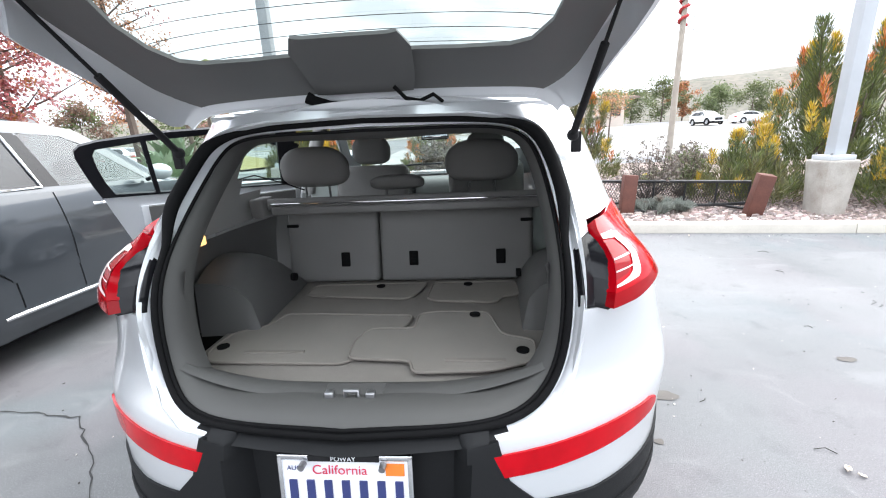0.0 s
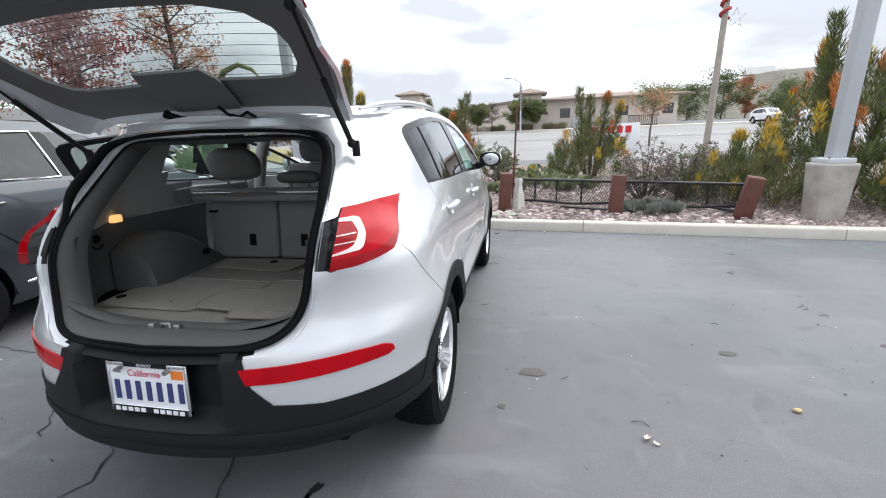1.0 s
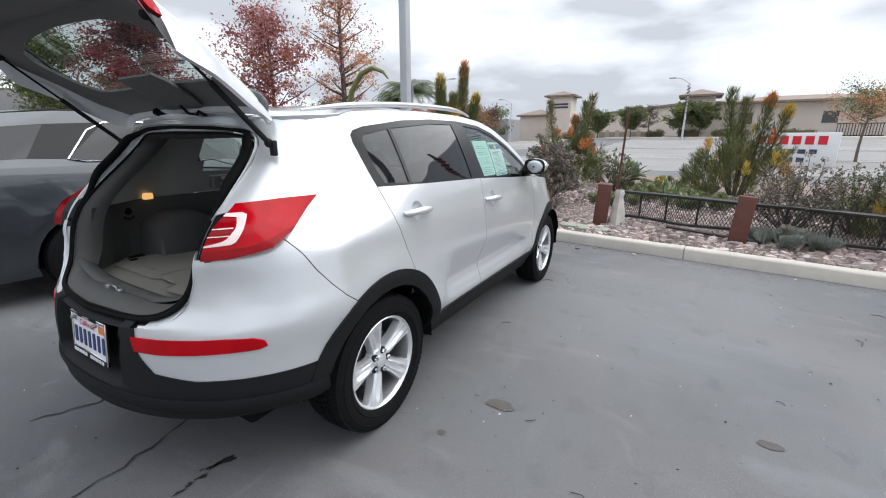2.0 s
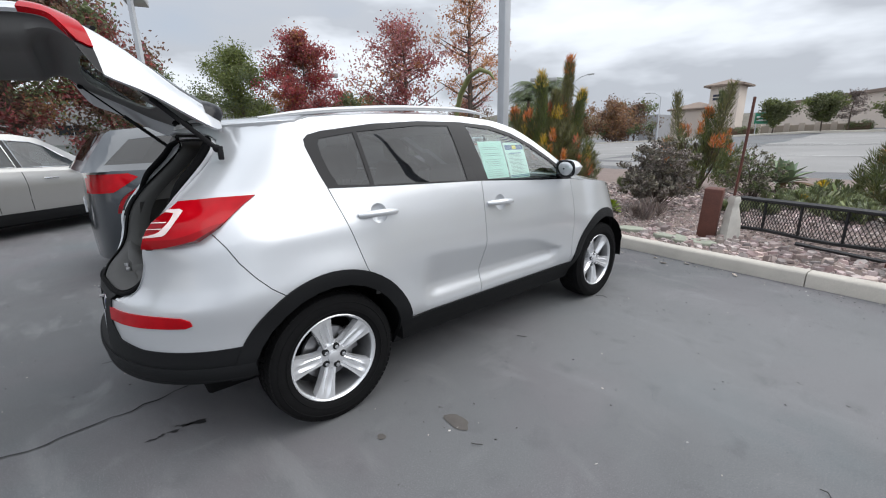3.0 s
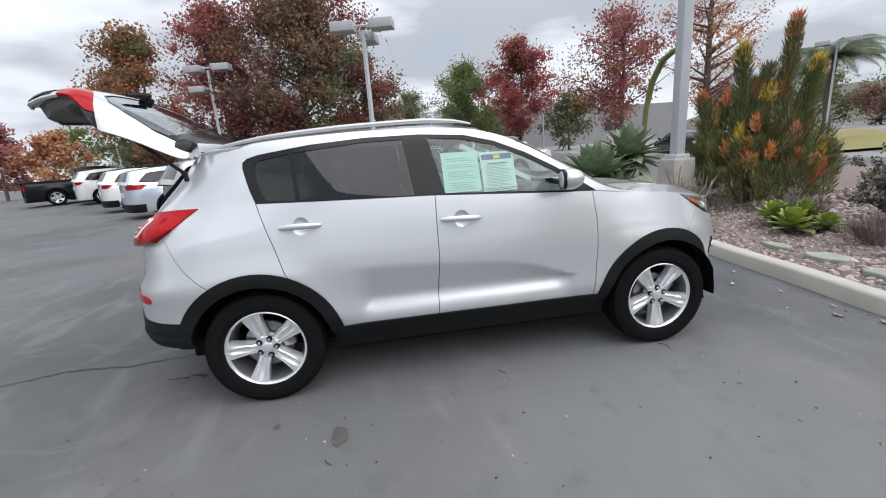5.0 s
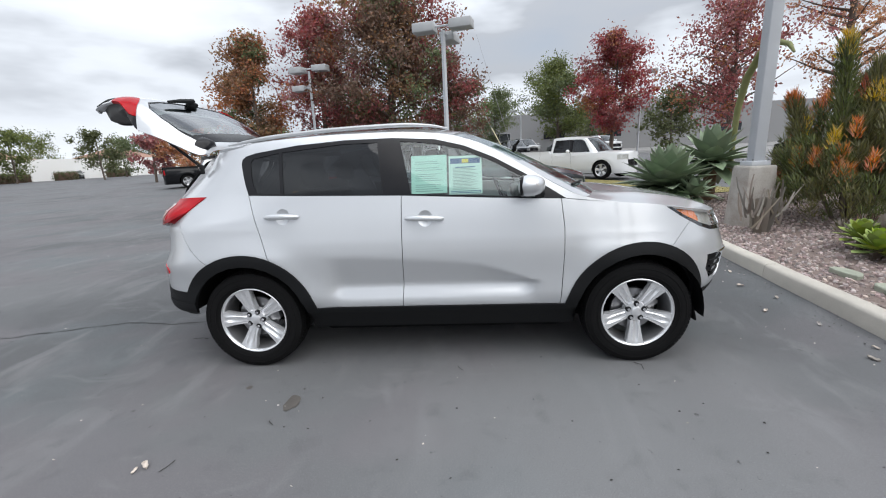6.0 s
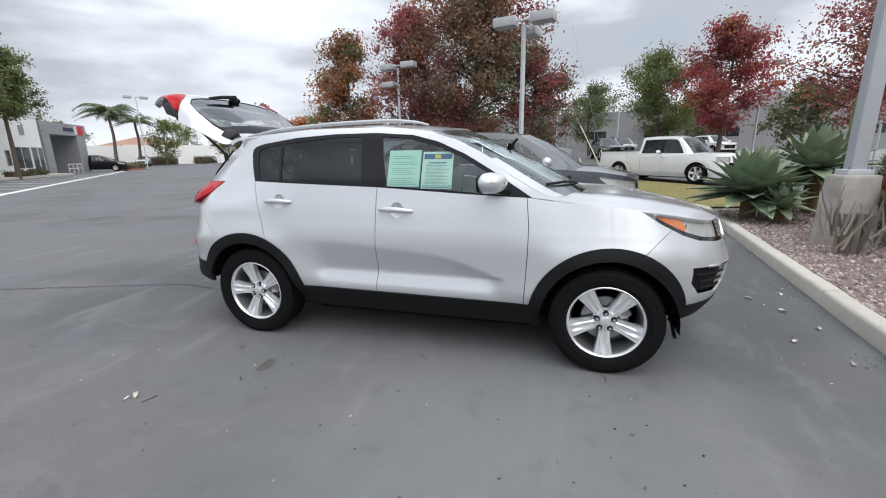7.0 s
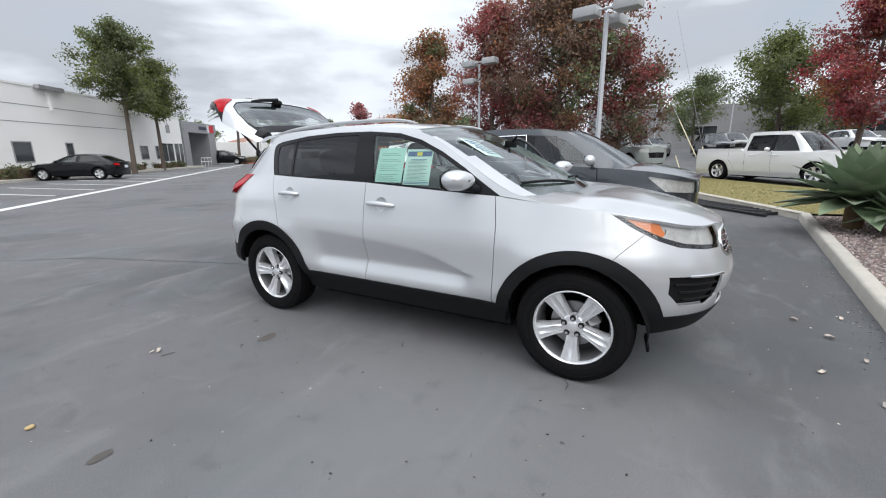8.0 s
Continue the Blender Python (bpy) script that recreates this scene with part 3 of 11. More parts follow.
def shell_parts(car, paint, fine=True, closed=False):
    """The outer skin of the five-door crossover, split at its seams."""
    bm = wrap_bm(*((34, 66, 34, 80) if fine else (18, 30, 18, 30)))
    if not closed:
        bmesh.ops.delete(bm, geom=cut(bm, OPENING, BACK, REAR), context="FACES")
    # dished holes behind the door handles
    if fine:
        for hy, hz in HANDLES:
            bmesh.ops.delete(bm, geom=cut(bm, [(hy + 0.050 * math.cos(2 * math.pi * k / 20), hz + 0.052 * math.sin(2 * math.pi * k / 20)) for k in range(20)], SIDE, FLANK), context="FACES")
    # wheel openings
    for hy, hz in HUBS:
        bmesh.ops.delete(bm, geom=cut(bm, arc((hy, hz), 0.412, -70, 250, 26), SIDE, FLANK), context="FACES")
    # glass
    for name, poly, m in (("quarter_window", WIN_Q, "g_dark"), ("rear_side_window", WIN_R, "g_dark"), ("front_side_window", WIN_F, "g_clear")):
        nb = take(bm, cut(bm, poly, SIDE, FLANK))
        push(nb, -0.004)
        pair(name, nb, M[m], car)
    nb = take(bm, cut(bm, DLO, SIDE, FLANK))
    thick(nb, 0.02)
    pair("window_frame", nb, M["gloss_black"], car, "black window surround")
    # lamps
    near = [f for f in bm.faces if f.calc_center_median().y < -0.1 and 0.9 < f.calc_center_median().z < 1.3 and 0.5 < f.calc_center_median().x < 0.75]
    bmesh.ops.bisect_plane(bm, geom=near + list({e for f in near for e in f.edges}) + list({v for f in near for v in f.verts}), dist=1e-5, plane_co=(0.616, 0, 0), plane_no=(1, 0, 0))
    nb = take(bm, cut(bm, LAMP, SIDE, lambda c: c.x > 0.616 and c.y < -0.1))
    tail = nb
    if fine:
        cut(bm, [(0.57, 0.99), (0.606, 0.99), (0.606, 1.18), (0.57, 1.18)], BACK, lambda c: c.y < -0.1 and c.x < 0.6165)
        pk = take(bm, cut(bm, [(0.578, 1.018), (0.622, 1.014), (0.622, 1.180), (0.578, 1.166)], BACK, lambda c: c.y < -0.1 and c.x < 0.6165))
        for v in pk.verts:
            v.co += lamp_bulge(v.co) * sstep(0.604, 0.616, v.co.x) * sstep(0.998, 1.02, v.co.z) * (1 - 0.8 * sstep(1.15, 1.172, v.co.z)) + Vector((0, 0.010, 0))
        thick(pk, 0.02)
        pair("lamp_pocket", pk, M["gloss_black"], car, "black lamp seat bared by the open tailgate")
    near = [f for f in bm.faces if f.calc_center_median().y > 3.0 and 0.75 < f.calc_center_median().z < 1.05 and 0.25 < f.calc_center_median().x < 0.5]
    bmesh.ops.bisect_plane(bm, geom=near + list({e for f in near for e in f.edges}) + list({v for f in near for v in f.verts}), dist=1e-5, plane_co=(0.36, 0, 0.9), plane_no=(1, 0, -0.25))
    hl = take(bm, cut(bm, HEADLAMP, SIDE, lambda c: c.x > 0.36 + 0.25 * (c.z - 0.9) and c.y > 2.5))
    # red reflector strips in the bumper
    refl = take(bm, cut(bm, [(0.348, 0.724), (0.48, 0.728), (0.60, 0.734), (0.70, 0.738), (0.775, 0.735), (0.800, 0.722), (0.804, 0.700), (0.785, 0.689), (0.70, 0.684), (0.60, 0.677), (0.48, 0.671), (0.372, 0.671)], BACK, lambda c: c.y < -0.5))
    fog = take(bm, cut(bm, [(0.735, 0.702), (0.72, 0.60), (0.66, 0.515), (0.50, 0.50), (0.44, 0.56), (0.43, 0.685)], BACK, lambda c: c.y > 3.0))
    grille = take(bm, cut(bm, [(0.0, 0.765), (0.30, 0.765), (0.36, 0.80), (0.35, 0.90), (0.25, 0.93), (0.0, 0.935), (-0.1, 0.85)], BACK, lambda c: c.y > 3.0))
    intake = take(bm, cut(bm, [(0.0, 0.46), (0.36, 0.46), (0.42, 0.56), (0.0, 0.60), (-0.1, 0.5)], BACK, lambda c: c.y > 3.0))
    # black lower cladding: arches, sills and bumper feet
    bmesh.ops.delete(bm, geom=cut(bm, [(-0.62, 0.2), (-0.36, 0.2), (-0.36, 0.41), (-0.62, 0.41)], SIDE, FLANK), context="FACES")
    shapes = [arc((hy, hz), 0.490, -10, 190, 30) + [(hy - 0.47, 0.2), (hy + 0.47, 0.2)] for hy, hz in HUBS] + [[(0.44, 0.2), (2.2, 0.2), (2.2, 0.437), (0.44, 0.444)]]
    for sh in shapes:
        cut(bm, sh, SIDE, FLANK)
    nb = take(bm, [f for f in bm.faces if FLANK(f.calc_center_median()) and any(inside(sh, (f.calc_center_median().y, f.calc_center_median().z)) for sh in shapes)])
    push(nb, 0.010)
    thick(nb, 0.022)
    pair("cladding", nb, M["black_plastic"], car, "black plastic arch and sill cladding")
    bmesh.ops.delete(bm, geom=cut(bm, [(-0.1, 0.2), (0.95, 0.2), (0.95, 0.415), (-0.1, 0.40)], BACK, lambda c: c.y < -0.44), context="FACES")
    low = cut(bm, [(-0.1, 0.2), (0.93, 0.2), (0.93, 0.578), (0.60, 0.572), (0.45, 0.592), (0.385, 0.66), (0.36, 0.752), (0.36, 0.775), (-0.1, 0.775)], BACK, lambda c: c.y < -0.28)
    nb = take(bm, low)
    push(nb, 0.006)
    for v in nb.verts:
        v.co.y += plate_dent(v.co.x, v.co.z)
    thick(nb, 0.02)
    pair("rear_bumper_skirt", nb, M["black_plastic"], car, "black textured plastic bumper skirt")
    low = cut(bm, [(-0.1, 0.2), (0.93, 0.2), (0.93, 0.45), (0.6, 0.445), (0.4, 0.44), (-0.1, 0.44)], BACK, lambda c: c.y > 2.9)
    nb = take(bm, low)
    push(nb, 0.006)
    thick(nb, 0.02)
    pair("front_bumper_skirt", nb, M["black_plastic"], car, "black plastic bumper lip")
    # seams between the panels
    if fine:
        seams = strip([(0.066, 1.224), (0.092, 1.14), (0.148, 0.967), (0.190, 0.815), (0.21, 0.78)], 0.0045)
        seams += strip([(1.106, 1.19), (1.10, 1.0), (1.098, 0.815), (1.085, 0.6), (1.074, 0.43)], 0.0045)
        seams += strip([(2.128, 1.128), (2.146, 0.95), (2.144, 0.788), (2.135, 0.6), (2.125, 0.43)], 0.0045)
        seams += strip([(2.163, 1.128), (2.40, 1.098)], 0.004)
        seams += strip([(-0.465, 1.075), (-0.43, 1.02), (-0.395, 0.95), (-0.345, 0.88), (-0.29, 0.82), (-0.225, 0.768)], 0.004)
        seams += strip([(2.98, 0.935), (2.90, 0.86), (2.83, 0.79)], 0.003)
        for q in seams:
            bmesh.ops.delete(bm, geom=[f for f in cut(bm, q, SIDE, FLANK)], context="FACES")
    for isl in islands(bm):
        c = sum((f.calc_center_median() for f in isl), Vector()) / len(isl)
        nb = bmesh.new()
        vm = {}
        for f in isl:
            for v in f.verts:
                if v not in vm:
                    vm[v] = nb.verts.new(v.co)
            nb.faces.new([vm[v] for v in f.verts])
        ys = [f.calc_center_median().y for f in isl]
        name = "quarter_panel" if min(ys) < -0.05 or max(ys) - min(ys) > 1.5 else "rear_door" if 0.3 < c.y < 1.08 else "front_door" if 1.08 <= c.y < 2.1 and c.z < 1.2 else "front_wing" if c.y >= 2.1 else "quarter_panel"
        if len(isl) < 12:
            nb.free()
            continue
        thick(nb, 0.012)
        pair(name, nb, paint, car)
    bm.free()
    # dark liner behind the seams
    if fine:
        bm = bmesh.new()
        add_grid(bm, [[wrap_point(s, j / 30) * 1.0 for j in range(2, 22)] for s in [1.04 + 0.92 * i / 30 for i in range(31)]])
        for v in bm.verts:
            v.co.x -= 0.022
        bmesh.ops.delete(bm, geom=[f for f in bm.faces if any(math.hypot(f.calc_center_median().y - h[0], f.calc_center_median().z - h[1]) < 0.44 for h in HUBS) or f.calc_center_median().z > 1.10], context="FACES")
        pair("door_liner", bm, M["gap"], car)
    return tail, hl, refl, fog, grille, intake


def top_parts(car, paint, fine=True, clear=True):
    """Roof, windscreen and bonnet."""
    n = 28 if fine else 14
    roof_c = smooth_curve([(-0.40, 1.548), (-0.2, 1.578), (0.24, 1.622), (0.7, 1.645), (1.0, 1.646), (1.3, 1.63), (1.56, 1.598)])
    rows = []
    for k in range(25):
        u = k / 24
        y = 1.42 + (-0.385 - 1.42) * u
        z = edge_z(y)
        if y > rear_start(z):
            e = edge_at(y)
        else:
            z = 1.522 + (1.555 - 1.522) * max(0, (y + 0.4) / 0.46)
            y0, y1 = rear_start(z), rear_end(z)
            f = min(0.985, (y0 - y) / (y0 - y1))
            e = Vector((side_x(y0, z) * (1 - f ** N_SE) ** (1 / N_SE), y, z))
        sh = 0.13 * sstep(0.8, 1.42, y)
        rows.append(quad_row(e, (y + sh, max(roof_c(y + sh), e.z)), n))
    bm = bmesh.new()
    add_grid(bm, rows)
    bmesh.ops.recalc_face_normals(bm, faces=bm.faces[:])
    if sum(f.normal.z for f in bm.faces) < 0:
        bmesh.ops.reverse_faces(bm, faces=bm.faces[:])
    thick(bm, 0.03)
    part("roof", bm, paint, car)
    # windscreen: from header to cowl
    ce = [(1.55, 1.600), (1.80, 1.505), (2.05, 1.385), (2.30, 1.252), (2.52, 1.128)]
    fy, fz = smooth_curve([(i / 4, c[0]) for i, c in enumerate(ce)]), smooth_curve([(i / 4, c[1]) for i, c in enumerate(ce)])
    rows = []
    for k in range(17):
        u = k / 16
        y = 1.42 + (2.285 - 1.42) * u
        e = edge_at(y)
        rows.append(quad_row(e, (fy(u), fz(u)), n))
    full = bmesh.new()
    add_grid(full, rows)
    full.normal_update()
    if sum(f.normal.z for f in full.faces) < 0:
        bmesh.ops.reverse_faces(full, faces=full.faces[:])
    pil = [f for f in full.faces if abs(f.calc_center_median().x) > 0.90 * side_x(1.8, 1.40) or f.calc_center_median().y < 1.46 and abs(f.calc_center_median().x) > 0.6]
    nb = take(full, pil)
    bmesh.ops.delete(nb, geom=[f for f in nb.faces if f.calc_center_median().x < 0], context="FACES")
    thick(nb, 0.05)
    pair("windscreen_pillar", nb, paint, car)
    push(full, -0.006)
    part("windscreen", full, M["g_clear"], car, "tall windscreen under a dark sun band")
    # bonnet
    hc = smooth_curve([(2.50, 1.118), (2.7, 1.118), (2.95, 1.09), (3.15, 1.05), (3.30, 1.005), (3.405, 0.958)])
    rows = []
    m_ = 26
    for k in range(m_ + 1):
        u = k / m_
        y = 2.285 + (3.265 - 2.285) * u
        s = FRONT_Y
        if y <= FRONT_Y:
            e = edge_at(y)
        else:
            lo, hi = 2.0, 3.0
            for _ in range(24):
                md = (lo + hi) / 2
                lo, hi = (md, hi) if wrap_point(md, 1).y < y else (lo, md)
            e = wrap_point(lo, 1)
        yc = 2.50 + (3.405 - 2.50) * u
        row = []
        for v in [-1 + 2 * i / n for i in range(n + 1)]:
            a = abs(v)
            z = e.z + (hc(yc) - e.z) * (1 - a ** 2.6)
            z += 0.012 * math.exp(-((a - 0.62) / 0.12) ** 2) * (1 - u * 0.6) * (1 - sstep(0.9, 1, a))
            row.append(Vector((e.x * v, e.y + (yc - e.y) * (1 - v * v), z)))
        rows.append(row)
    bm = bmesh.new()
    add_grid(bm, rows)
    bm.normal_update()
    if sum(f.normal.z for f in bm.faces) < 0:
        bmesh.ops.reverse_faces(bm, faces=bm.faces[:])
    thick(bm, 0.02)
    part("bonnet", bm, paint, car)
    # cowl
    bm = bmesh.new()
    rows = []
    for a in (0, 1, 2):
        rows.append([Vector((0.70 * v, 2.30 + 0.20 * (1 - v * v) + 0.035 * a, 1.145 - 0.018 * (a == 1) - 0.03 * (1 - v * v) - 0.02 * abs(v) ** 3)) for v in [-1 + i / 8 for i in range(17)]])
    add_grid(bm, rows)
    for sx, ln in ((0.05, 0.62), (-0.55, 0.56)):
        p = [Vector((sx + ln * k / 6, 2.475 - 0.35 * abs(sx + ln * k / 6) ** 2 - 0.03 - 0.05 * k / 6, 1.165 + 0.006 * k + 0.015 * math.sin(math.pi * k / 6))) for k in range(7)]
        add_tube(bm, p, 0.009, 6)
    part("wiper_cowl", bm, M["black_plastic"], car, "black cowl with wiper arms")


def common_parts(car, paint, fine=True):
    """Wheels, wells, floor, mirrors, handles and roof rails."""
    for hy, tn in ((0.0, 0.28), (2.64, 0.62)):
        wheel(car, pose(0.775, hy, 0.350), tn)
        wheel(car, pose(-0.775, hy, 0.350, 0, 0, 180), tn + 0.5)
        bm = bmesh.new()
        rows = []
        for a in range(0, 21):
            t = radians(-4 + (172 if hy < 1 else 188) * a / 20)
            rows.append([Vector((x or side_x(hy + r * math.cos(t), 0.348 + r * math.sin(t)) - 0.004, hy + r * math.cos(t), 0.348 + r * math.sin(t))) for x, r in ((0, 0.414), (0.885, 0.418), (0.56, 0.422), (0.54, 0.1))])
        add_grid(bm, rows)
        pair("wheel_well", bm, M["rubber"], car)
    bm = bmesh.new()
    add_box(bm, (-0.70, 0.44, 0.19), (0.70, 2.2, 0.33), bevel=0.05)
    add_box(bm, (-0.56, -0.55, 0.22), (0.56, 2.95, 0.36), bevel=0.02)
    part("underbody", bm, M["rubber"], car)
    # mirrors
    bm = bmesh.new()
    rows = []
    for i in range(13):
        a = math.pi * i / 12
        row = []
        for j in range(20):
            b = 2 * math.pi * j / 20
            rr = max(0.02, math.sin(a)) ** 0.62
            yy = -math.cos(a)
            row.append(Vector((0.975 + 0.100 * rr * math.cos(b) * (1 + 0.1 * math.sin(b)), 1.925 + 0.078 * yy + 0.03 * math.cos(b) * -1 * rr, 1.228 + 0.064 * rr * math.sin(b) * (1 - 0.12 * yy))))
        rows.append(row + [row[0]])
    add_grid(bm, rows)
    bmesh.ops.remove_doubles(bm, verts=bm.verts[:], dist=0.0005)
    bmesh.ops.recalc_face_normals(bm, faces=bm.faces[:])
    for a in pair("door_mirror", bm, paint, car):
        sx = 1 if a.data.vertices[0].co.x > 0 else -1
        bm = bmesh.new()
        add_tube(bm, [(sx * 0.845, 1.995, 1.165), (sx * 0.89, 1.975, 1.178), (sx * 0.94, 1.945, 1.195)], [0.034, 0.028, 0.03], 8)
        part("mirror_arm", bm, M["black_plastic"], a, "black mirror foot")
        bm = bmesh.new()
        add_box(bm, (-0.080, -0.004, -0.047), (0.080, 0.004, 0.047), pose(sx * 0.972, 1.866, 1.228, 0, 0, sx * -14), 0.02)
        part("mirror_glass", bm, M["mirror"], a)
        bm = bmesh.new()
        add_tube(bm, [(pose(sx * 0.972, 1.872, 1.228, 0, 0, sx * -14) @ Vector((0.087 * math.copysign(abs(math.cos(q)) ** 0.6, math.cos(q)), 0, 0.053 * math.copysign(abs(math.sin(q)) ** 0.6, math.sin(q))))) for q in [2 * math.pi * k / 24 for k in range(24)]], 0.010, 6, closed=True)
        part("mirror_rim", bm, M["gloss_black"], a, "black rim round the mirror glass")
        bm = bmesh.new()
        add_tube(bm, [(sx * (0.92 + 0.176 * k / 6), 1.975 - 0.012 * (k - 2) ** 2 * 0.35, 1.232 + 0.002 * k) for k in range(1, 6)], 0.007, 6)
        part("indicator_strip", bm, M["clear_lens"], a)
    # handles
    for y0, y1, z0, z1 in ((0.189, 0.420, 1.079, 1.078), (1.129, 1.374, 1.041, 1.033)):
        bm = bmesh.new()
        pts, rs = [], []
        for k in range(13):
            u = k / 12
            y = y0 + (y1 - y0) * u
            z = z0 + (z1 - z0) * u
            out = 0.030 * math.sin(math.pi * u) ** 0.6 + 0.004
            pts.append((side_x(y, z) + out, y, z + 0.006 * math.sin(math.pi * u)))
            rs.append(0.010 + 0.009 * math.sin(math.pi * u) ** 0.5)
        add_tube(bm, pts, rs, 10, flat=1.0)
        pair("door_handle", bm, paint, car)
        bm = bmesh.new()
        rows = []
        yc, zc = (y0 + y1) / 2 + 0.005, (z0 + z1) / 2
        for i in range(9):
            r = i / 8
            rows.append([Vector((side_x(yc + 0.0505 * r * math.cos(b), zc + 0.0525 * r * math.sin(b)) - 0.021 * (1 - r ** 2.6), yc + 0.0505 * r * math.cos(b), zc + 0.0525 * r * math.sin(b))) for b in [2 * math.pi * j / 24 for j in range(25)]])
        add_grid(bm, rows)
        bmesh.ops.remove_doubles(bm, verts=bm.verts[:], dist=0.0003)
        bm.normal_update()
        if sum(f.normal.x for f in bm.faces) < 0:
            bmesh.ops.reverse_faces(bm, faces=bm.faces[:])
        pair("handle_cup", bm, paint, car, "shallow dish behind the handle")
    # roof rails
    rail_z = smooth_curve([(-0.15, 1.562), (0.0, 1.584), (0.25, 1.610), (0.7, 1.636), (1.08, 1.642), (1.3, 1.629), (1.41, 1.606)])
    bm = bmesh.new()
    pts = [(0.595 - 0.02 * (1 - sstep(-0.2, 0.3, y)), y, rail_z(y)) for y in [-0.15 + 1.56 * k / 30 for k in range(31)]]
    add_tube(bm, pts, [0.006 + 0.009 * min(1, 6 * min(k, 30 - k) / 30) for k in range(31)], 8)
    pair("roof_rail", bm, M["rail"], car, "satin silver roof rail")


def tail_parts(car, tail, hl, refl, fog, grille, intake, fine=True):
    tail.normal_update()
    for v in tail.verts:
        v.co += v.normal * 0.006 + lamp_bulge(v.co)
    # inner bright ring of the lamp, sunk under the red skin
    me_t = tail.copy()
    bar = take(me_t, cut(me_t, [(-0.72, 1.160), (-0.588, 1.176), (-0.545, 1.178), (-0.538, 1.171), (-0.575, 1.136), (-0.618, 1.088), (-0.631, 1.080), (-0.685, 1.072), (-0.72, 1.066),
                                (-0.72, 1.072), (-0.685, 1.078), (-0.650, 1.089), (-0.636, 1.097), (-0.596, 1.134), (-0.570, 1.164), (-0.609, 1.168), (-0.72, 1.153)], SIDE, lambda c: True))
    # darker field of small lights inside the ring, with two pale rows
    rows_ = me_t.copy()
    field = take(me_t, cut(me_t, [(-0.72, 1.148), (-0.612, 1.163), (-0.580, 1.160), (-0.602, 1.133), (-0.642, 1.100), (-0.655, 1.094), (-0.72, 1.079)], SIDE, lambda c: True))
    push(field, 0.002)
    pair("led_field", field, M["red_dark"], car, "darker field of small lights")
    for z in (1.106, 1.130):
        q = take(rows_, cut(rows_, [(-0.74, z - 0.008), (-0.632 + 0.9 * (z - 1.10), z), (-0.630 + 0.9 * (z - 1.10), z + 0.003), (-0.74, z - 0.005)], SIDE, lambda c: True))
        push(q, 0.004)
        pair("led_row", q, M["lamp_guide"], car, "pale row of small lights")
    rows_.free()
    me_t.free()
    push(bar, 0.003)
    pair("lamp_guide", bar, M["lamp_guide"], car, "pale light guide ring in the tail lamp")
    dark = cut(tail, [(-0.30, 1.14), (-0.46, 1.0), (-0.80, 0.98), (-0.80, 1.048), (-0.60, 1.070), (-0.46, 1.112)], SIDE, lambda c: True)
    nb = take(tail, dark)
    thick(nb, 0.09)
    pair("tail_lamp", nb, M["red_dark"], car, "dark red lower lens")
    thick(tail, 0.09)
    pair("tail_lamp", tail, M["red_lens"], car, "glossy red wrap-round tail lamp")
    push(refl, 0.006)
    thick(refl, 0.015)
    pair("reflector", refl, M["red_lens"], car, "long red bumper reflector")
    # headlamp: reflector bowl, amber corner, clear cover
    inner = hl.copy()
    push(inner, -0.035)
    rim = [(2.825, 1.042), (2.93, 0.974), (3.06, 0.908), (3.165, 0.871), (3.30, 0.847), (3.50, 0.846), (3.50, 0.955), (3.28, 0.958), (3.15, 0.981), (3.0, 1.006)]
    shade = inner.copy()
    bmesh.ops.delete(shade, geom=cut(shade, rim, SIDE, lambda c: True), context="FACES")
    push(shade, 0.030)
    pair("headlamp_bezel", shade, M["gloss_black"], car, "dark bezel round the headlamp")
    amber = take(inner, cut(inner, [(2.80, 1.05), (2.88, 1.0), (2.98, 0.942), (3.06, 0.905), (3.075, 0.93), (3.04, 0.985), (2.95, 1.02)], SIDE, lambda c: True))
    push(amber, 0.012)
    pair("indicator", amber, M["amber"], car, "amber indicator")
    pair("reflector_bowl", inner, M["lamp_in"], car)
    bm = bmesh.new()
    add_cyl(bm, (0.43, 3.14, 0.905), (0.495, 3.195, 0.905), 0.030, 0.036, 20)
    bmesh.ops.create_uvsphere(bm, u_segments=16, v_segments=10, radius=0.033, matrix=Matrix.Translation((0.492, 3.193, 0.905)))
    pair("headlamp_projector", bm, M["chrome"], car, "bright projector lens")
    bm = bmesh.new()
    add_box(bm, (-0.005, -0.004, -0.030), (0.005, 0.004, 0.030), pose(0.645, 3.08, 0.928, 0, 8, 50), 0.003)
    pair("headlamp_divider", bm, M["chrome"], car)
    push(hl, 0.003)
    pair("headlamp_cover", hl, M["g_lamp"], car)
    # fog pocket with slats
    push(fog, -0.035)
    pair("fog_pocket", fog, M["gap"], car)
    bm = bmesh.new()
    for z in (0.545, 0.59, 0.635):
        run = [wrap_point(2.2 + 0.75 * k / 60, (z - 0.32) / (edge_z(3.3) - 0.32)) for k in range(61)]
        add_tube(bm, [p + Vector((-0.004, -0.014, 0)) for p in run if 0.45 < p.x < 0.655 + 0.5 * (z - 0.545)][::2], 0.008, 6)
    pair("fog_slat", bm, M["black_plastic"], car)
    bm = bmesh.new()
    run = [wrap_point(2.2 + 0.75 * k / 60, (0.688 - 0.32) / (edge_z(3.3) - 0.32)) for k in range(61)]
    add_tube(bm, [p + Vector((0, 0.001, 0)) for p in run if 0.40 < p.x < 0.66][::2], 0.009, 8)
    pair("fog_trim", bm, M["chrome"], car, "chrome strip over the fog pocket")
    # grille
    push(grille, -0.03)
    pair("grille_backing", grille, M["gap"], car)
    bm = bmesh.new()
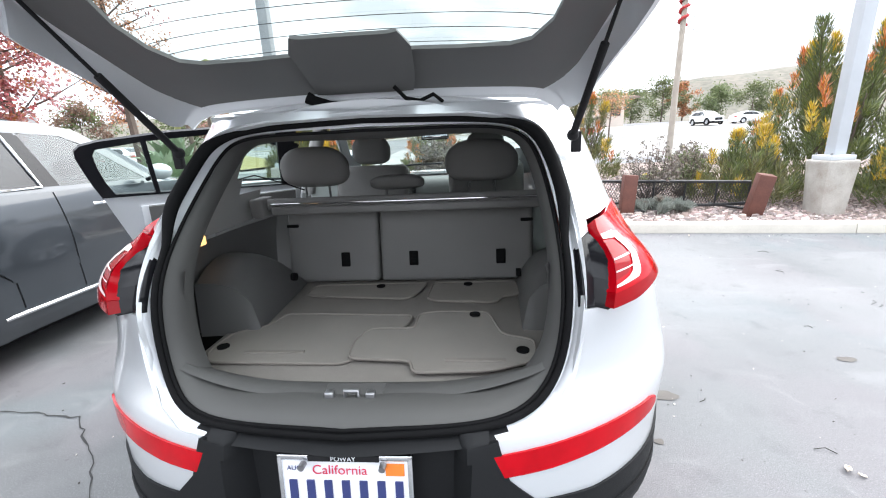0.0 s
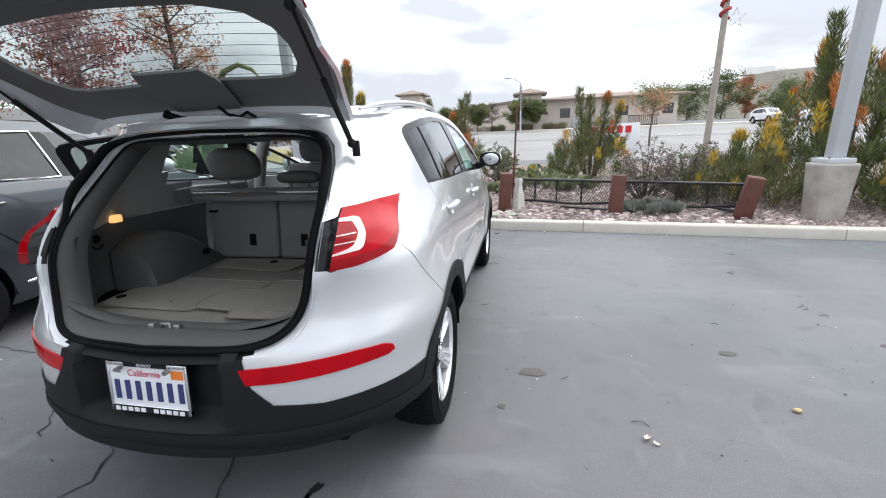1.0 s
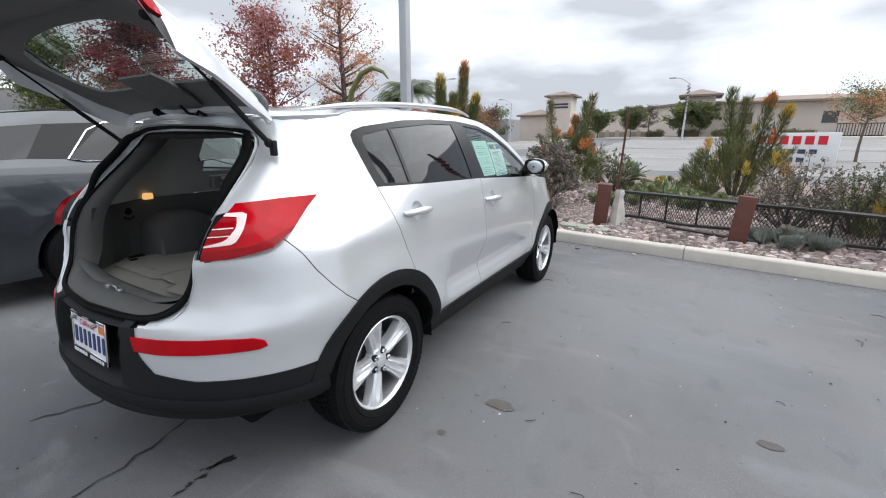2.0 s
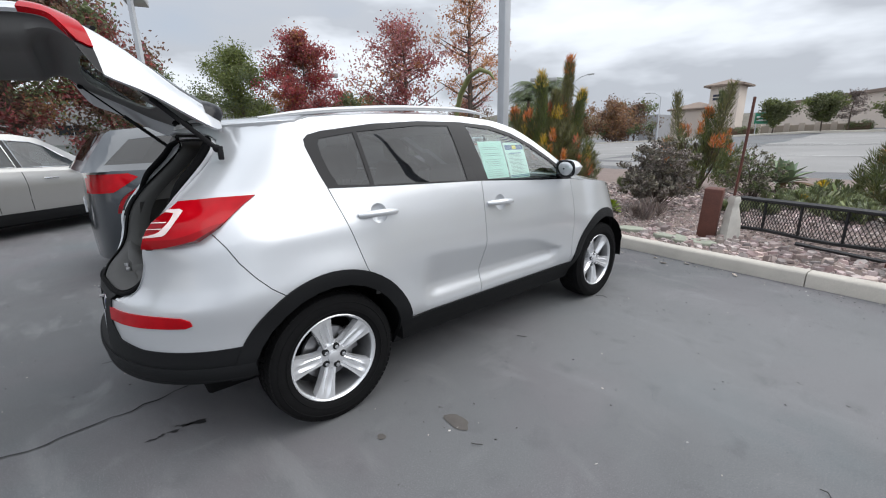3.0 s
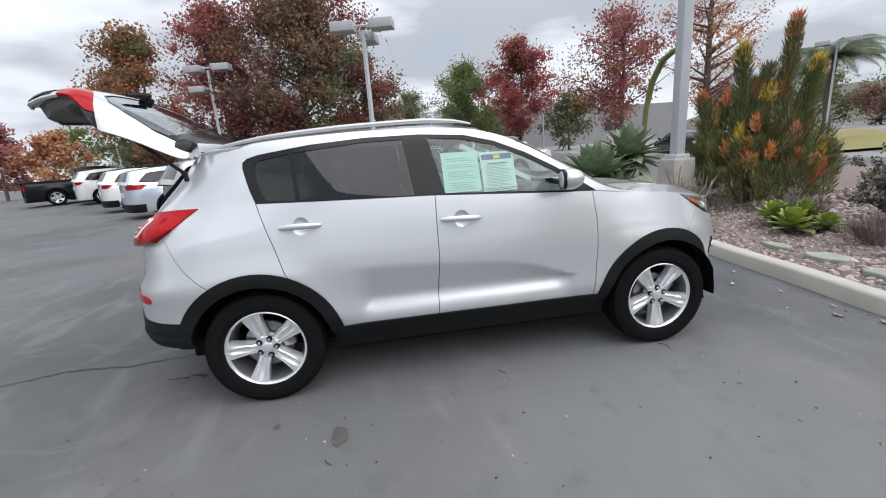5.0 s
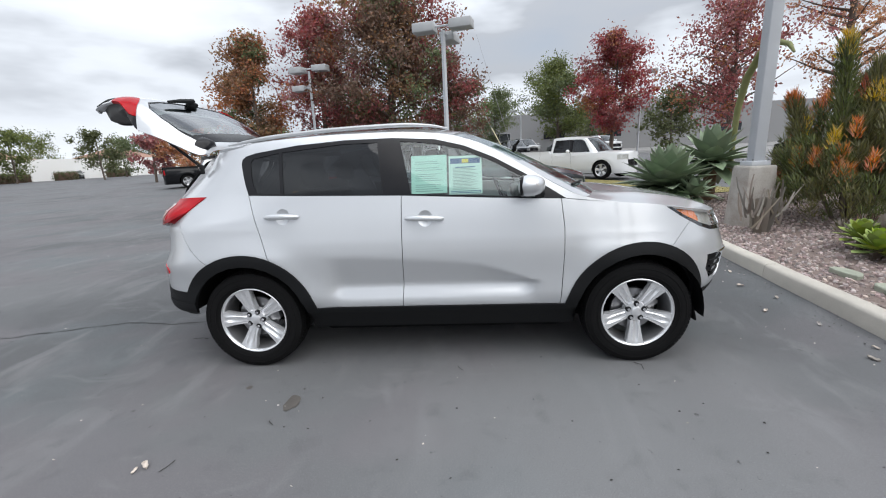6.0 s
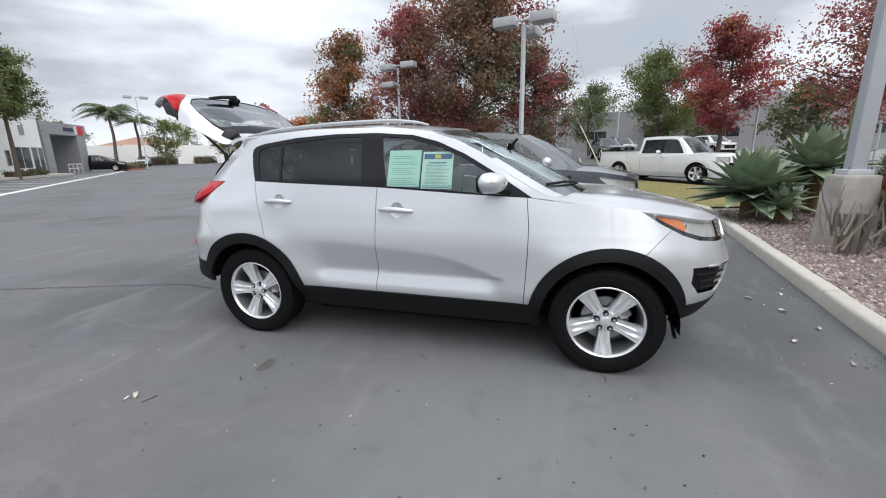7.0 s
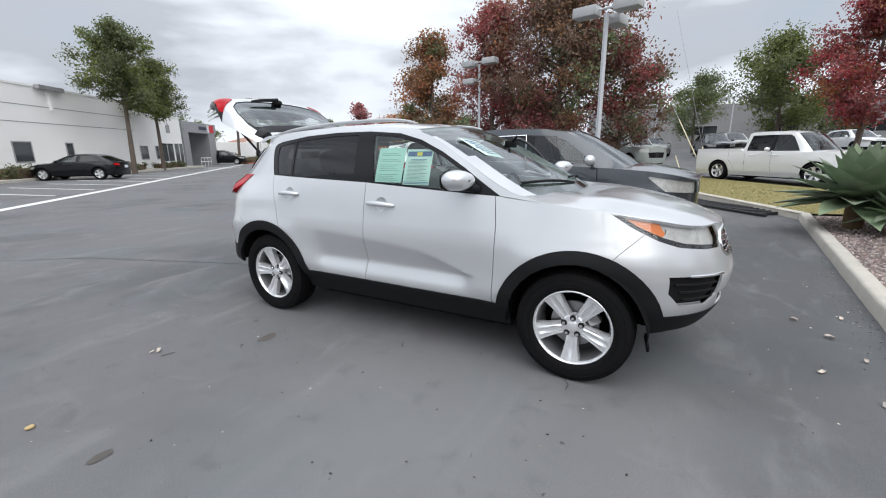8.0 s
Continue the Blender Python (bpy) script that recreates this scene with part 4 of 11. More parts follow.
    for k in range(5):
        z = 0.795 + 0.03 * k
        pts = [wrap_point(s, (z - 0.32) / (edge_z(3.4) - 0.32)) for s in [2.785 + 0.215 * i / 6 for i in range(7)]]
        add_tube(bm, [p + Vector((0, -0.006, 0)) for p in pts], 0.006, 6)
    pair("grille_bar", bm, M["chrome"], car)
    bm = bmesh.new()
    ring = [(2.999, 0.770), (2.88, 0.768), (2.80, 0.775), (2.765, 0.81), (2.765, 0.87), (2.80, 0.912), (2.88, 0.930), (2.999, 0.936)]
    add_tube(bm, [wrap_point(s, (z - 0.32) / (edge_z(3.4) - 0.32)) for s, z in ring], 0.011, 8)
    pair("grille_frame", bm, M["chrome"], car)
    push(intake, -0.04)
    pair("lower_intake", intake, M["gap"], car)


def opening_loop():
    """The rim of the rear opening as a closed 3D loop on the body's skin."""
    half = OPENING[:-1]
    pts = []
    for x, z in half:
        z0 = max(z, 0.3)
        y0, y1 = rear_start(z0), rear_end(z0)
        a = side_x(y0, z0)
        y = y0 + (y1 - y0) * (1 - min(1, x / a) ** N_SE) ** (1 / N_SE)
        pts.append(Vector((x, y, z)))
    # resample
    out = []
    for i in range(len(pts) - 1):
        for k in range(4):
            u = k / 4
            out.append(pts[i].lerp(pts[i + 1], u))
    out.append(pts[-1])
    for _ in range(10):
        sm = [out[0]] + [(out[i - 1] + out[i] * 2 + out[i + 1]) / 4 for i in range(1, len(out) - 1)] + [out[-1]]
        out = sm
    loop = out + [Vector((-p.x, p.y, p.z)) for p in out[-2:0:-1]]
    return loop


def cargo_parts(car):
    loop = opening_loop()
    # jamb: painted flange stepping inward, then the rubber seal
    cen = Vector((0, -0.5, 1.13))

    def inset(p, d, fwd):
        r = Vector((p.x, 0, p.z - cen.z))
        r.normalize()
        return Vector((p.x - r.x * d, p.y + fwd, p.z - r.z * d))
    bm = bmesh.new()
    rows = [[inset(p, d, f) for p in loop + loop[:1]] for d, f in ((-0.012, -0.002), (0.0, 0.012), (0.008, 0.030), (0.030, 0.034))]
    add_grid(bm, rows)
    bmesh.ops.recalc_face_normals(bm, faces=bm.faces[:])
    foot = take(bm, [f for f in bm.faces if f.calc_center_median().z < 0.80 and abs(f.calc_center_median().x) < 0.37])
    part("sill_flange", foot, M["black_plastic"], car, "black plastic loading sill edge")
    part("hatch_jamb", bm, M["jamb"], car, "silver painted door jamb")
    bm = bmesh.new()
    add_tube(bm, [inset(p, 0.026 - 0.014 * sstep(1.15, 1.3, p.z), 0.020 - 0.044 * sstep(1.15, 1.3, p.z) * (1 - sstep(1.44, 1.49, p.z))) for p in loop], [0.010 + 0.009 * sstep(1.15, 1.3, p.z) * (1 - sstep(1.44, 1.49, p.z)) for p in loop], 10, closed=True)
    part("weather_seal", bm, M["rubber"], car, "black rubber weather seal round the opening")
    bm = bmesh.new()
    add_tube(bm, [inset(p, 0.041, 0.022) for p in loop], 0.005, 8, closed=True)
    part("seal_lip", bm, M["rubber"], car)
    # inner ring trim: from seal to cargo walls
    bm = bmesh.new()
    rows = [[inset(p, d, f) for p in loop + loop[:1]] for d, f in ((0.038, 0.03), (0.052, 0.05), (0.066, 0.09), (0.055, 0.14))]
    add_grid(bm, rows)
    bmesh.ops.recalc_face_normals(bm, faces=bm.faces[:])
    part("opening_trim", bm, M["trim_mid"], car, "grey plastic rim trim")
    # floor
    Z = 0.778
    bm = bmesh.new()
    add_box(bm, (-0.60, -0.66, Z - 0.03), (0.60, 0.24, Z), bevel=0.006)
    part("cargo_floor", bm, M["carpet"], car, "taupe carpeted cargo floor")
    bm = bmesh.new()
    rows = []
    for v in [-1 + k / 10 for k in range(21)]:
        x = 0.50 * v
        b = 0.075 * abs(v) ** 3
        yo = -0.725 + 0.03 * abs(v) ** 2
        rows.append([Vector((x, yo, 0.79 + b)), Vector((x, yo + 0.02, 0.800 + b)), Vector((x, yo + 0.06, 0.797 + b * 0.7)), Vector((x, yo + 0.085, 0.785)), Vector((x, yo + 0.09, 0.77))])
    add_grid(bm, rows)
    bmesh.ops.recalc_face_normals(bm, faces=bm.faces[:])
    part("scuff_plate", bm, M["trim_mid"], car, "grey plastic sill scuff plate")
    bm = bmesh.new()
    add_box(bm, (-0.095, -0.742, 0.772), (0.075, -0.66, 0.800), bevel=0.008)
    pl = part("latch_plate", bm, M["trim_lo"], car, "dark grey latch recess")
    bm = bmesh.new()
    add_tube(bm, [(-0.022, -0.735, 0.795), (-0.022, -0.735, 0.822), (0.012, -0.735, 0.822), (0.012, -0.735, 0.795)], 0.006, 8)
    for sx in (-0.062, 0.045):
        add_box(bm, (sx - 0.012, -0.747, 0.790), (sx + 0.012, -0.725, 0.822), bevel=0.004)
    part("striker", bm, M["steel"], pl, "bright steel striker loop")
    # mats lying folded on the floor
    # side trims
    for sx in (1, -1):
        bm = bmesh.new()
        rows = []
        for k in range(15):
            u = k / 14
            y = -0.62 + (0.30 + 0.62) * u
            xb = 0.515 + 0.20 * sstep(0.0, 0.28, u) - 0.03 * sstep(0.6, 1.0, u)
            row = []
            for j in range(13):
                w = j / 12
                z = 0.77 + 0.33 * w
                row.append(Vector((sx * (xb - 0.015 * w + 0.01 * math.sin(math.pi * w)), y + 0.03 * w, z)))
            rows.append(row)
        add_grid(bm, rows)
        bmesh.ops.recalc_face_normals(bm, faces=bm.faces[:])
        bm.normal_update()
        if sum(f.normal.x * -sx for f in bm.faces) < 0:
            bmesh.ops.reverse_faces(bm, faces=bm.faces[:])
        side = part("cargo_side_trim", bm, M["trim_lo"], car, "dark grey cargo side panel")
        # upper pillar trim
        bm = bmesh.new()
        rows = []
        for k in range(17):
            u = k / 16
            row = []
            for j in range(13):
                w = j / 12
                z = 1.10 + (1.50 - 1.10) * w
                yr = -0.545 + 0.27 * w ** 0.9
                yf = 0.30 + 0.0 * w
                y = yr + (yf - yr) * u
                x = (0.55 - 0.10 * w * w) + (0.19 - 0.04 * w) * sstep(0.0, 0.45, u)
                row.append(Vector((sx * x, y, z)))
            rows.append(row)
        add_grid(bm, rows)
        # leave the quarter window open
        bmesh.ops.delete(bm, geom=[f for f in bm.faces if f.calc_center_median().y > 0.10 and 1.22 < f.calc_center_median().z < 1.47], context="FACES")
        bmesh.ops.recalc_face_normals(bm, faces=bm.faces[:])
        part("pillar_trim", bm, M["trim_hi"], car, "light grey moulded pillar trim")
        # wheel house
        bm = bmesh.new()
        rows = []
        for k in range(13):
            u = k / 12
            y = -0.30 + 0.50 * u
            h = 0.245 * (math.sin(math.pi * min(1, 0.22 + u * 0.80)) ** 0.55 if u < 0.98 else 0.2)
            row = []
            for j in range(11):
                w = j / 10
                prof = (1 - w ** 3.2)
                x = 0.72 - 0.215 * w - 0.03 * (1 - u)
                row.append(Vector((sx * x, y + 0.015 * w, 0.776 + h * prof ** 0.45)))
            rows.append(row)
        add_grid(bm, rows)
        cap = [Vector((p.x, p.y - 0.012, p.z)) for p in rows[0]]
        bot = [Vector((p.x, p.y - 0.03, 0.77)) for p in rows[0]]
        add_grid(bm, [rows[0], cap, bot])
        bmesh.ops.remove_doubles(bm, verts=bm.verts[:], dist=0.0005)
        bmesh.ops.recalc_face_normals(bm, faces=bm.faces[:])
        part("wheel_house", bm, M["trim_lo"], car, "moulded grey wheel-house cover")
        # small fittings
        bm = bmesh.new()
        add_cyl(bm, (sx * 0.708, -0.36, 1.035), (sx * 0.690, -0.36, 1.035), 0.020, n=14)
        add_tube(bm, [(sx * 0.690, -0.36 + 0.03 * math.cos(a), 1.02 + 0.03 * math.sin(a)) for a in [k * math.pi / 6 for k in range(7, 12)]], 0.004, 6)
        part("lashing_eye", bm, M["rubber"], side, "black lashing eye")
        bm = bmesh.new()
        add_cyl(bm, (sx * 0.51, 0.07, 0.86), (sx * 0.49, 0.07, 0.86), 0.018, n=12)
        part("lashing_eye", bm, M["rubber"], side, "black lashing eye")
    bm = bmesh.new()
    add_box(bm, (-0.706, -0.272, 1.092), (-0.672, -0.222, 1.128), bevel=0.006)
    part("cargo_lamp", bm, mat("warm_lamp_lens", (0.9, 0.50, 0.18), 0.3, emit=0.5, var=0.1), car, "lit amber cargo lamp")
    # seat backs, leaning
    for x0, x1, nl in ((-0.585, -0.145, 1), (-0.135, 0.585, 2)):
        bm = bmesh.new()
        m = pose(0, 0.205, 0.782, -9)
        add_box(bm, (x0, 0.0, 0.0), (x1, 0.13, 0.40), m, 0.022, 3)
        sb = part("rear_seat_back", bm, M["fabric"], car, "charcoal carpet-backed rear seat")
        for k in range(nl):
            bm = bmesh.new()
            xc = (x0 + x1) / 2 + (0 if nl == 1 else (-0.20 if k == 0 else 0.21)) + (0.06 if nl == 1 else 0)
            add_box(bm, (xc - 0.022, -0.004, 0.075), (xc + 0.022, 0.006, 0.145), m, 0.006)
            for q in range(4):
                add_box(bm, (xc - 0.013, -0.007, 0.088 + 0.014 * q), (xc + 0.013, -0.002, 0.094 + 0.014 * q), m)
            part("tether_anchor", bm, M["rubber"], sb, "black child-seat tether anchor")
        bm = bmesh.new()
        xe = x0 + 0.03 if nl == 1 else x1 - 0.03
        add_box(bm, (xe - 0.028, -0.012, 0.27), (xe + 0.028, 0.004, 0.285), m, 0.004)
        part("seat_release", bm, M["rubber"], sb)
    # head restraints
    def headrest(name, x, y, z, w, h, parent_label):
        bm = bmesh.new()
        bmesh.ops.create_uvsphere(bm, u_segments=24, v_segments=14, radius=1.0)
        for v in bm.verts:
            c = v.co
            sq = lambda q, p: math.copysign(abs(q) ** p, q)
            v.co = Vector((x + w / 2 * sq(c.x, 0.55), y + 0.062 * sq(c.y, 0.7) - 0.015 * c.z, z + h / 2 * sq(c.z, 0.6 if c.z < 0 else 0.85) * (1 - 0.30 * c.x * c.x * (c.z > 0))))
        hr = part(name, bm, M["fabric"], car, parent_label)
        for sx in (-0.06, 0.06):
            bm = bmesh.new()
            add_cyl(bm, (x + sx, y + 0.01, z - h / 2 - 0.09), (x + sx, y, z - h / 2 + 0.03), 0.006, n=8)
            part("head_restraint_post", bm, M["chrome"], hr)
    headrest("head_restraint", -0.455, 0.36, 1.325, 0.335, 0.195, "charcoal cloth rear head restraint")
    headrest("head_restraint", 0.355, 0.36, 1.325, 0.345, 0.195, "charcoal cloth rear head restraint")
    headrest("head_restraint", -0.06, 0.40, 1.235, 0.27, 0.075, "low centre head restraint")
    headrest("head_restraint", -0.40, 1.30, 1.375, 0.27, 0.20, "charcoal front head restraint")
    headrest("head_restraint", 0.40, 1.30, 1.375, 0.27, 0.20, "charcoal front head restraint")
    for sx in (-0.40, 0.40):
        bm = bmesh.new()
        add_box(bm, (-0.26, -0.06, 0.0), (0.26, 0.09, 0.62), pose(sx, 1.18, 0.66, -12), 0.05, 3)
        add_box(bm, (-0.26, 0.0, -0.1), (0.26, 0.52, 0.06), pose(sx, 1.16, 0.66), 0.04, 3)
        part("front_seat", bm, M["fabric"], car, "charcoal cloth front seat")
    bm = bmesh.new()
    add_box(bm, (-0.60, 0.30, 0.62), (0.60, 0.80, 0.80), bevel=0.05)
    part("rear_bench", bm, M["fabric"], car)
    # load cover: roller and blind edge
    bm = bmesh.new()
    add_tube(bm, [(-0.655, 0.20, 1.168), (0.655, 0.20, 1.168)], 0.030, 12)
    add_box(bm, (-0.60, 0.145, 1.128), (0.60, 0.20, 1.162), bevel=0.008)
    for sx in (-1, 1):
        add_box(bm, (sx * 0.66 - 0.03, 0.13, 1.12), (sx * 0.66 + 0.03, 0.25, 1.205), bevel=0.01)
    lc = part("load_cover", bm, M["fabric"], car, "dark roller load cover, wound in")
    bm = bmesh.new()
    add_box(bm, (-0.60, 0.150, 1.172), (0.62, 0.160, 1.180), bevel=0.002)
    part("cover_bar", bm, M["chrome"], lc, "bright edge bar")
    # belt end hanging by the pillar
    bm = bmesh.new()
    add_tube(bm, [(-0.70, 0.10, 1.30), (-0.66, 0.16, 1.31), (-0.60, 0.30, 1.26), (-0.55, 0.42, 1.21)], 0.010, 6, flat=0.3)
    part("seat_belt", bm, M["rubber"], car)
    # headlining
    bm = bmesh.new()
    rows = []
    for k in range(13):
        y = -0.30 + 1.80 * k / 12
        e = edge_at(max(y, 0.0))
        rows.append(quad_row(Vector(((e.x - 0.06) * (0.80 if k == 0 else 0.93 if k == 1 else 1), y, e.z - 0.06)), (y, e.z - 0.035), 8))
    add_grid(bm, rows)
    part("headlining", bm, M["trim_hi"], car, "light grey headlining")
    # dash, wheel, mirror, consoles
    bm = bmesh.new()
    add_box(bm, (-0.70, 2.02, 0.75), (0.70, 2.42, 1.09), bevel=0.07, seg=3)
    add_box(bm, (-0.55, 1.94, 1.02), (-0.20, 2.15, 1.14), bevel=0.04, seg=3)
    add_box(bm, (-0.12, 1.2, 0.45), (0.12, 2.1, 0.78), bevel=0.03)
    part("dashboard", bm, M["trim_lo"], car, "dark grey dashboard")
    bm = bmesh.new()
    add_tube(bm, [(-0.38 + 0.185 * math.cos(a), 1.86 - 0.07 * math.sin(a), 1.03 + 0.17 * math.sin(a)) for a in [2 * math.pi * k / 28 for k in range(28)]], 0.015, 8, closed=True)
    add_box(bm, (-0.46, 1.85, 0.98), (-0.30, 1.90, 1.07), bevel=0.02)
    part("steering_wheel", bm, M["gloss_black"], car)
    bm = bmesh.new()
    add_box(bm, (-0.115, 1.905, 1.425), (0.115, 1.935, 1.480), bevel=0.014)
    add_cyl(bm, (0, 1.93, 1.47), (0, 1.97, 1.515), 0.01, n=8)
    im = part("interior_mirror", bm, M["rubber"], car)
    bm = bmesh.new()
    add_box(bm, (-0.104, 1.900, 1.433), (0.104, 1.9045, 1.472), bevel=0.01)
    part("mirror_glass", bm, M["chrome"], im)
    # pillars inside
    for sx in (1, -1):
        bm = bmesh.new()
        add_tube(bm, [(sx * 0.795, 1.07, 1.12), (sx * 0.74, 1.055, 1.33), (sx * 0.655, 1.05, 1.53)], 0.045, 8)
        part("centre_pillar", bm, M["trim_hi"], car, "light grey centre pillar")
        bm = bmesh.new()
        add_grid(bm, [[wrap_point(s, (0.45 + 0.055 * j - 0.27) / 1.3) - Vector((0.07, 0, 0)) for j in range(13)] for s in [1.2 + 0.72 * i / 12 for i in range(13)]])
        bmesh.ops.delete(bm, geom=[f for f in bm.faces if any(math.hypot(f.calc_center_median().y - h[0], f.calc_center_median().z - h[1]) < 0.46 for h in HUBS)], context="FACES")
        bmesh.ops.scale(bm, vec=(sx, 1, 1), verts=bm.verts[:])
        part("door_card", bm, M["trim_lo"], car)


def hatch_parts(car):
    """The raised tailgate: built shut, then swung up on its hinge line."""
    swing = Matrix.Translation((0, -0.30, 1.535)) @ Matrix.Rotation(radians(-86), 4, "X") @ Matrix.Translation((0, 0.30, -1.535))
    pr = [(-0.318, 1.552), (-0.355, 1.545), (-0.41, 1.505), (-0.52, 1.375), (-0.63, 1.235), (-0.69, 1.15), (-0.722, 1.10), (-0.748, 1.05), (-0.766, 0.99), (-0.772, 0.93), (-0.772, 0.86), (-0.768, 0.79), (-0.758, 0.735), (-0.738, 0.712)]
    fy, fz = smooth_curve([(i, p[0]) for i, p in enumerate(pr)]), smooth_curve([(i, p[1]) for i, p in enumerate(pr)])
    hw = smooth_curve([(0, 0.575), (1, 0.60), (2, 0.628), (3, 0.662), (4, 0.695), (5, 0.70), (6, 0.69), (7, 0.668), (8, 0.648), (9, 0.628), (10, 0.60), (11, 0.56), (12, 0.53), (13, 0.48)])

    def skin(i, v, d=0.0):
        bow = 0.045 * abs(v) ** 2.2 + (0.115 + 0.05 * sstep(2.5, 5.0, i) - 0.135 * sstep(5.2, 7.4, i)) * abs(v) ** 16
        e = 0.05
        t = Vector((fy(i + e) - fy(i - e), fz(i + e) - fz(i - e))).normalized()
        n = Vector((-t.y, t.x))
        k = sstep(0.2, 3.0, i)
        return Vector((hw(i) * v, fy(i) + bow * (0.35 + 0.65 * k) + n.x * d, fz(i) - 0.03 * abs(v) ** 4 * (1 - sstep(1.0, 4.5, i)) + n.y * d))

    def inner(i, v, f, off):
        return skin(i, v * f, (0.30 * off + 0.70 * off * sstep(1.6, 4.6, i)) * (1 - abs(v * f) ** 10))

    NV = 36

    def patch(i0, i1, v0, v1, d=0.0, ni=20, nv=NV):
        bm = bmesh.new()
        add_grid(bm, [[skin(i0 + (i1 - i0) * a / ni, v0 + (v1 - v0) * b / nv, d) for b in range(nv + 1)] for a in range(ni + 1)])
        bm.normal_update()
        if sum(f.normal.y for f in bm.faces) > 0:
            bmesh.ops.reverse_faces(bm, faces=bm.faces[:])
        return bm
    # one sheet, split into glass, lamps and painted skin
    bm = patch(0, 13, -1, 1, 0, 78, 72)
    half = [(0.0, 1.152), (0.36, 1.160), (0.50, 1.185), (0.555, 1.235), (0.565, 1.30), (0.545, 1.370), (0.50, 1.425), (0.44, 1.446), (0.30, 1.458), (0.0, 1.462)]
    gl = half + [(-x, z) for x, z in half[-2:0:-1]]
    half = [(0.0, 1.098), (0.36, 1.104), (0.49, 1.122), (0.575, 1.18), (0.600, 1.26), (0.595, 1.36), (0.57, 1.43), (0.52, 1.452), (0.30, 1.462), (0.0, 1.465)]
    pane = half + [(-x, z) for x, z in half[-2:0:-1]]
    half = [(0.0, 1.090), (0.365, 1.096), (0.497, 1.114), (0.583, 1.176), (0.608, 1.26), (0.603, 1.38), (0.582, 1.46), (0.54, 1.515), (0.30, 1.536), (0.0, 1.540)]
    band = half + [(-x, z) for x, z in half[-2:0:-1]]
    top_only = lambda c: c.z > 1.05
    g = take(bm, cut(bm, pane, BACK, top_only))
    fr = take(bm, cut(bm, band, BACK, top_only))
    push(g, -0.004)
    hatch = root("tailgate", "", "")
    for k in ("label", "category"):
        if k in hatch:
            del hatch[k]
    hatch.parent = car
    hatch.matrix_basis = swing
    part("rear_window", g, M["g_rear"], hatch, "heated rear window with fine wires")
    thick(fr, 0.012)
    part("window_band", fr, M["gloss_black"], hatch, "black band round the glass")
    for sx in (1, -1):
        nb = take(bm, cut(bm, [(sx * x, z) for x, z in ((0.50, 1.062), (0.56, 1.10), (0.62, 1.122), (0.668, 1.133), (0.676, 1.09), (0.655, 0.962), (0.64, 0.962), (0.56, 0.99), (0.51, 1.03))], BACK, lambda c: c.x * sx > 0))
        seat = take(bm, cut(bm, [(sx * x, z) for x, z in ((0.668, 1.133), (0.72, 1.145), (0.72, 0.945), (0.652, 0.945), (0.655, 0.962), (0.676, 1.09))], BACK, lambda c: c.x * sx > 0))
        part("lamp_surround", seat, M["gloss_black"], hatch, "black surround under the tailgate lamp")
        push(nb, 0.008)
        thick(nb, 0.02)
        part("tail_lamp_inner", nb, M["red_lens"], hatch, "red tailgate lamp")
    thick(bm, 0.014)
    part("tailgate_skin", bm, M["silver"], hatch, "silver painted tailgate skin")
    # inner frame (painted) and lining
    bm = bmesh.new()
    add_grid(bm, [[inner(0.25 + 12.5 * a / 52, -1 + 2 * b / 60, 1.0, 0.062) for b in range(61)] for a in range(53)])
    bmesh.ops.delete(bm, geom=cut(bm, [(p[0] * 0.97, p[1] - 0.038) for p in gl], BACK, lambda c: c.z > 1.06), context="FACES")
    part("tailgate_inner", bm, M["jamb"], hatch, "silver painted inner frame")
    bm = bmesh.new()
    for i in (0.25, 12.75):
        add_grid(bm, [[skin(i, -1 + 2 * b / 30) for b in range(31)], [inner(i, -1 + 2 * b / 30, 1.0, 0.062) for b in range(31)]])
    part("tailgate_edge", bm, M["silver"], hatch)
    # lining ring of grey plastic
    bm = bmesh.new()
    rows = []
    for a in range(53):
        i = 0.95 + 10.9 * a / 52
        f = 0.93 - 0.05 * (1 - sstep(0, 8, a)) - 0.06 * sstep(40, 52, a)
        off = 0.078 + 0.085 * sstep(5.8, 8.6, i)
        rows.append([inner(i, -1, f + 0.01, 0.060)] + [inner(i, -1 + 2 * b / 52, f, off) for b in range(53)] + [inner(i, 1, f + 0.01, 0.060)])
    add_grid(bm, rows)
    bmesh.ops.delete(bm, geom=cut(bm, [(p[0] * 0.95, p[1] - 0.047) for p in gl], BACK, lambda c: c.z > 1.04), context="FACES")
    bm.normal_update()
    if sum(f.normal.y for f in bm.faces) < 0:
        bmesh.ops.reverse_faces(bm, faces=bm.faces[:])
    thick(bm, 0.012)
    part("tailgate_lining", bm, M["hatch_trim"], hatch, "dark grey moulded lining")
    # dark wing tips of the spoiler at both upper corners of the glass
    for sx in (1, -1):
        bm = bmesh.new()
        add_grid(bm, [[skin(0.75 + 1.55 * a / 10, sx * (0.80 + 0.16 * b / 8), -0.034 * max(0.0, math.sin(math.pi * a / 10)) ** 0.6 * max(0.0, math.sin(math.pi * b / 8)) ** 0.6) for b in range(9)] for a in range(11)])
        bmesh.ops.recalc_face_normals(bm, faces=bm.faces[:])
        part("spoiler_tip", bm, M["gloss_black"], hatch, "dark spoiler wing tip")
    # brake light cover: a trapezoid standing on the head of the lining
    bm = bmesh.new()
    rows = []
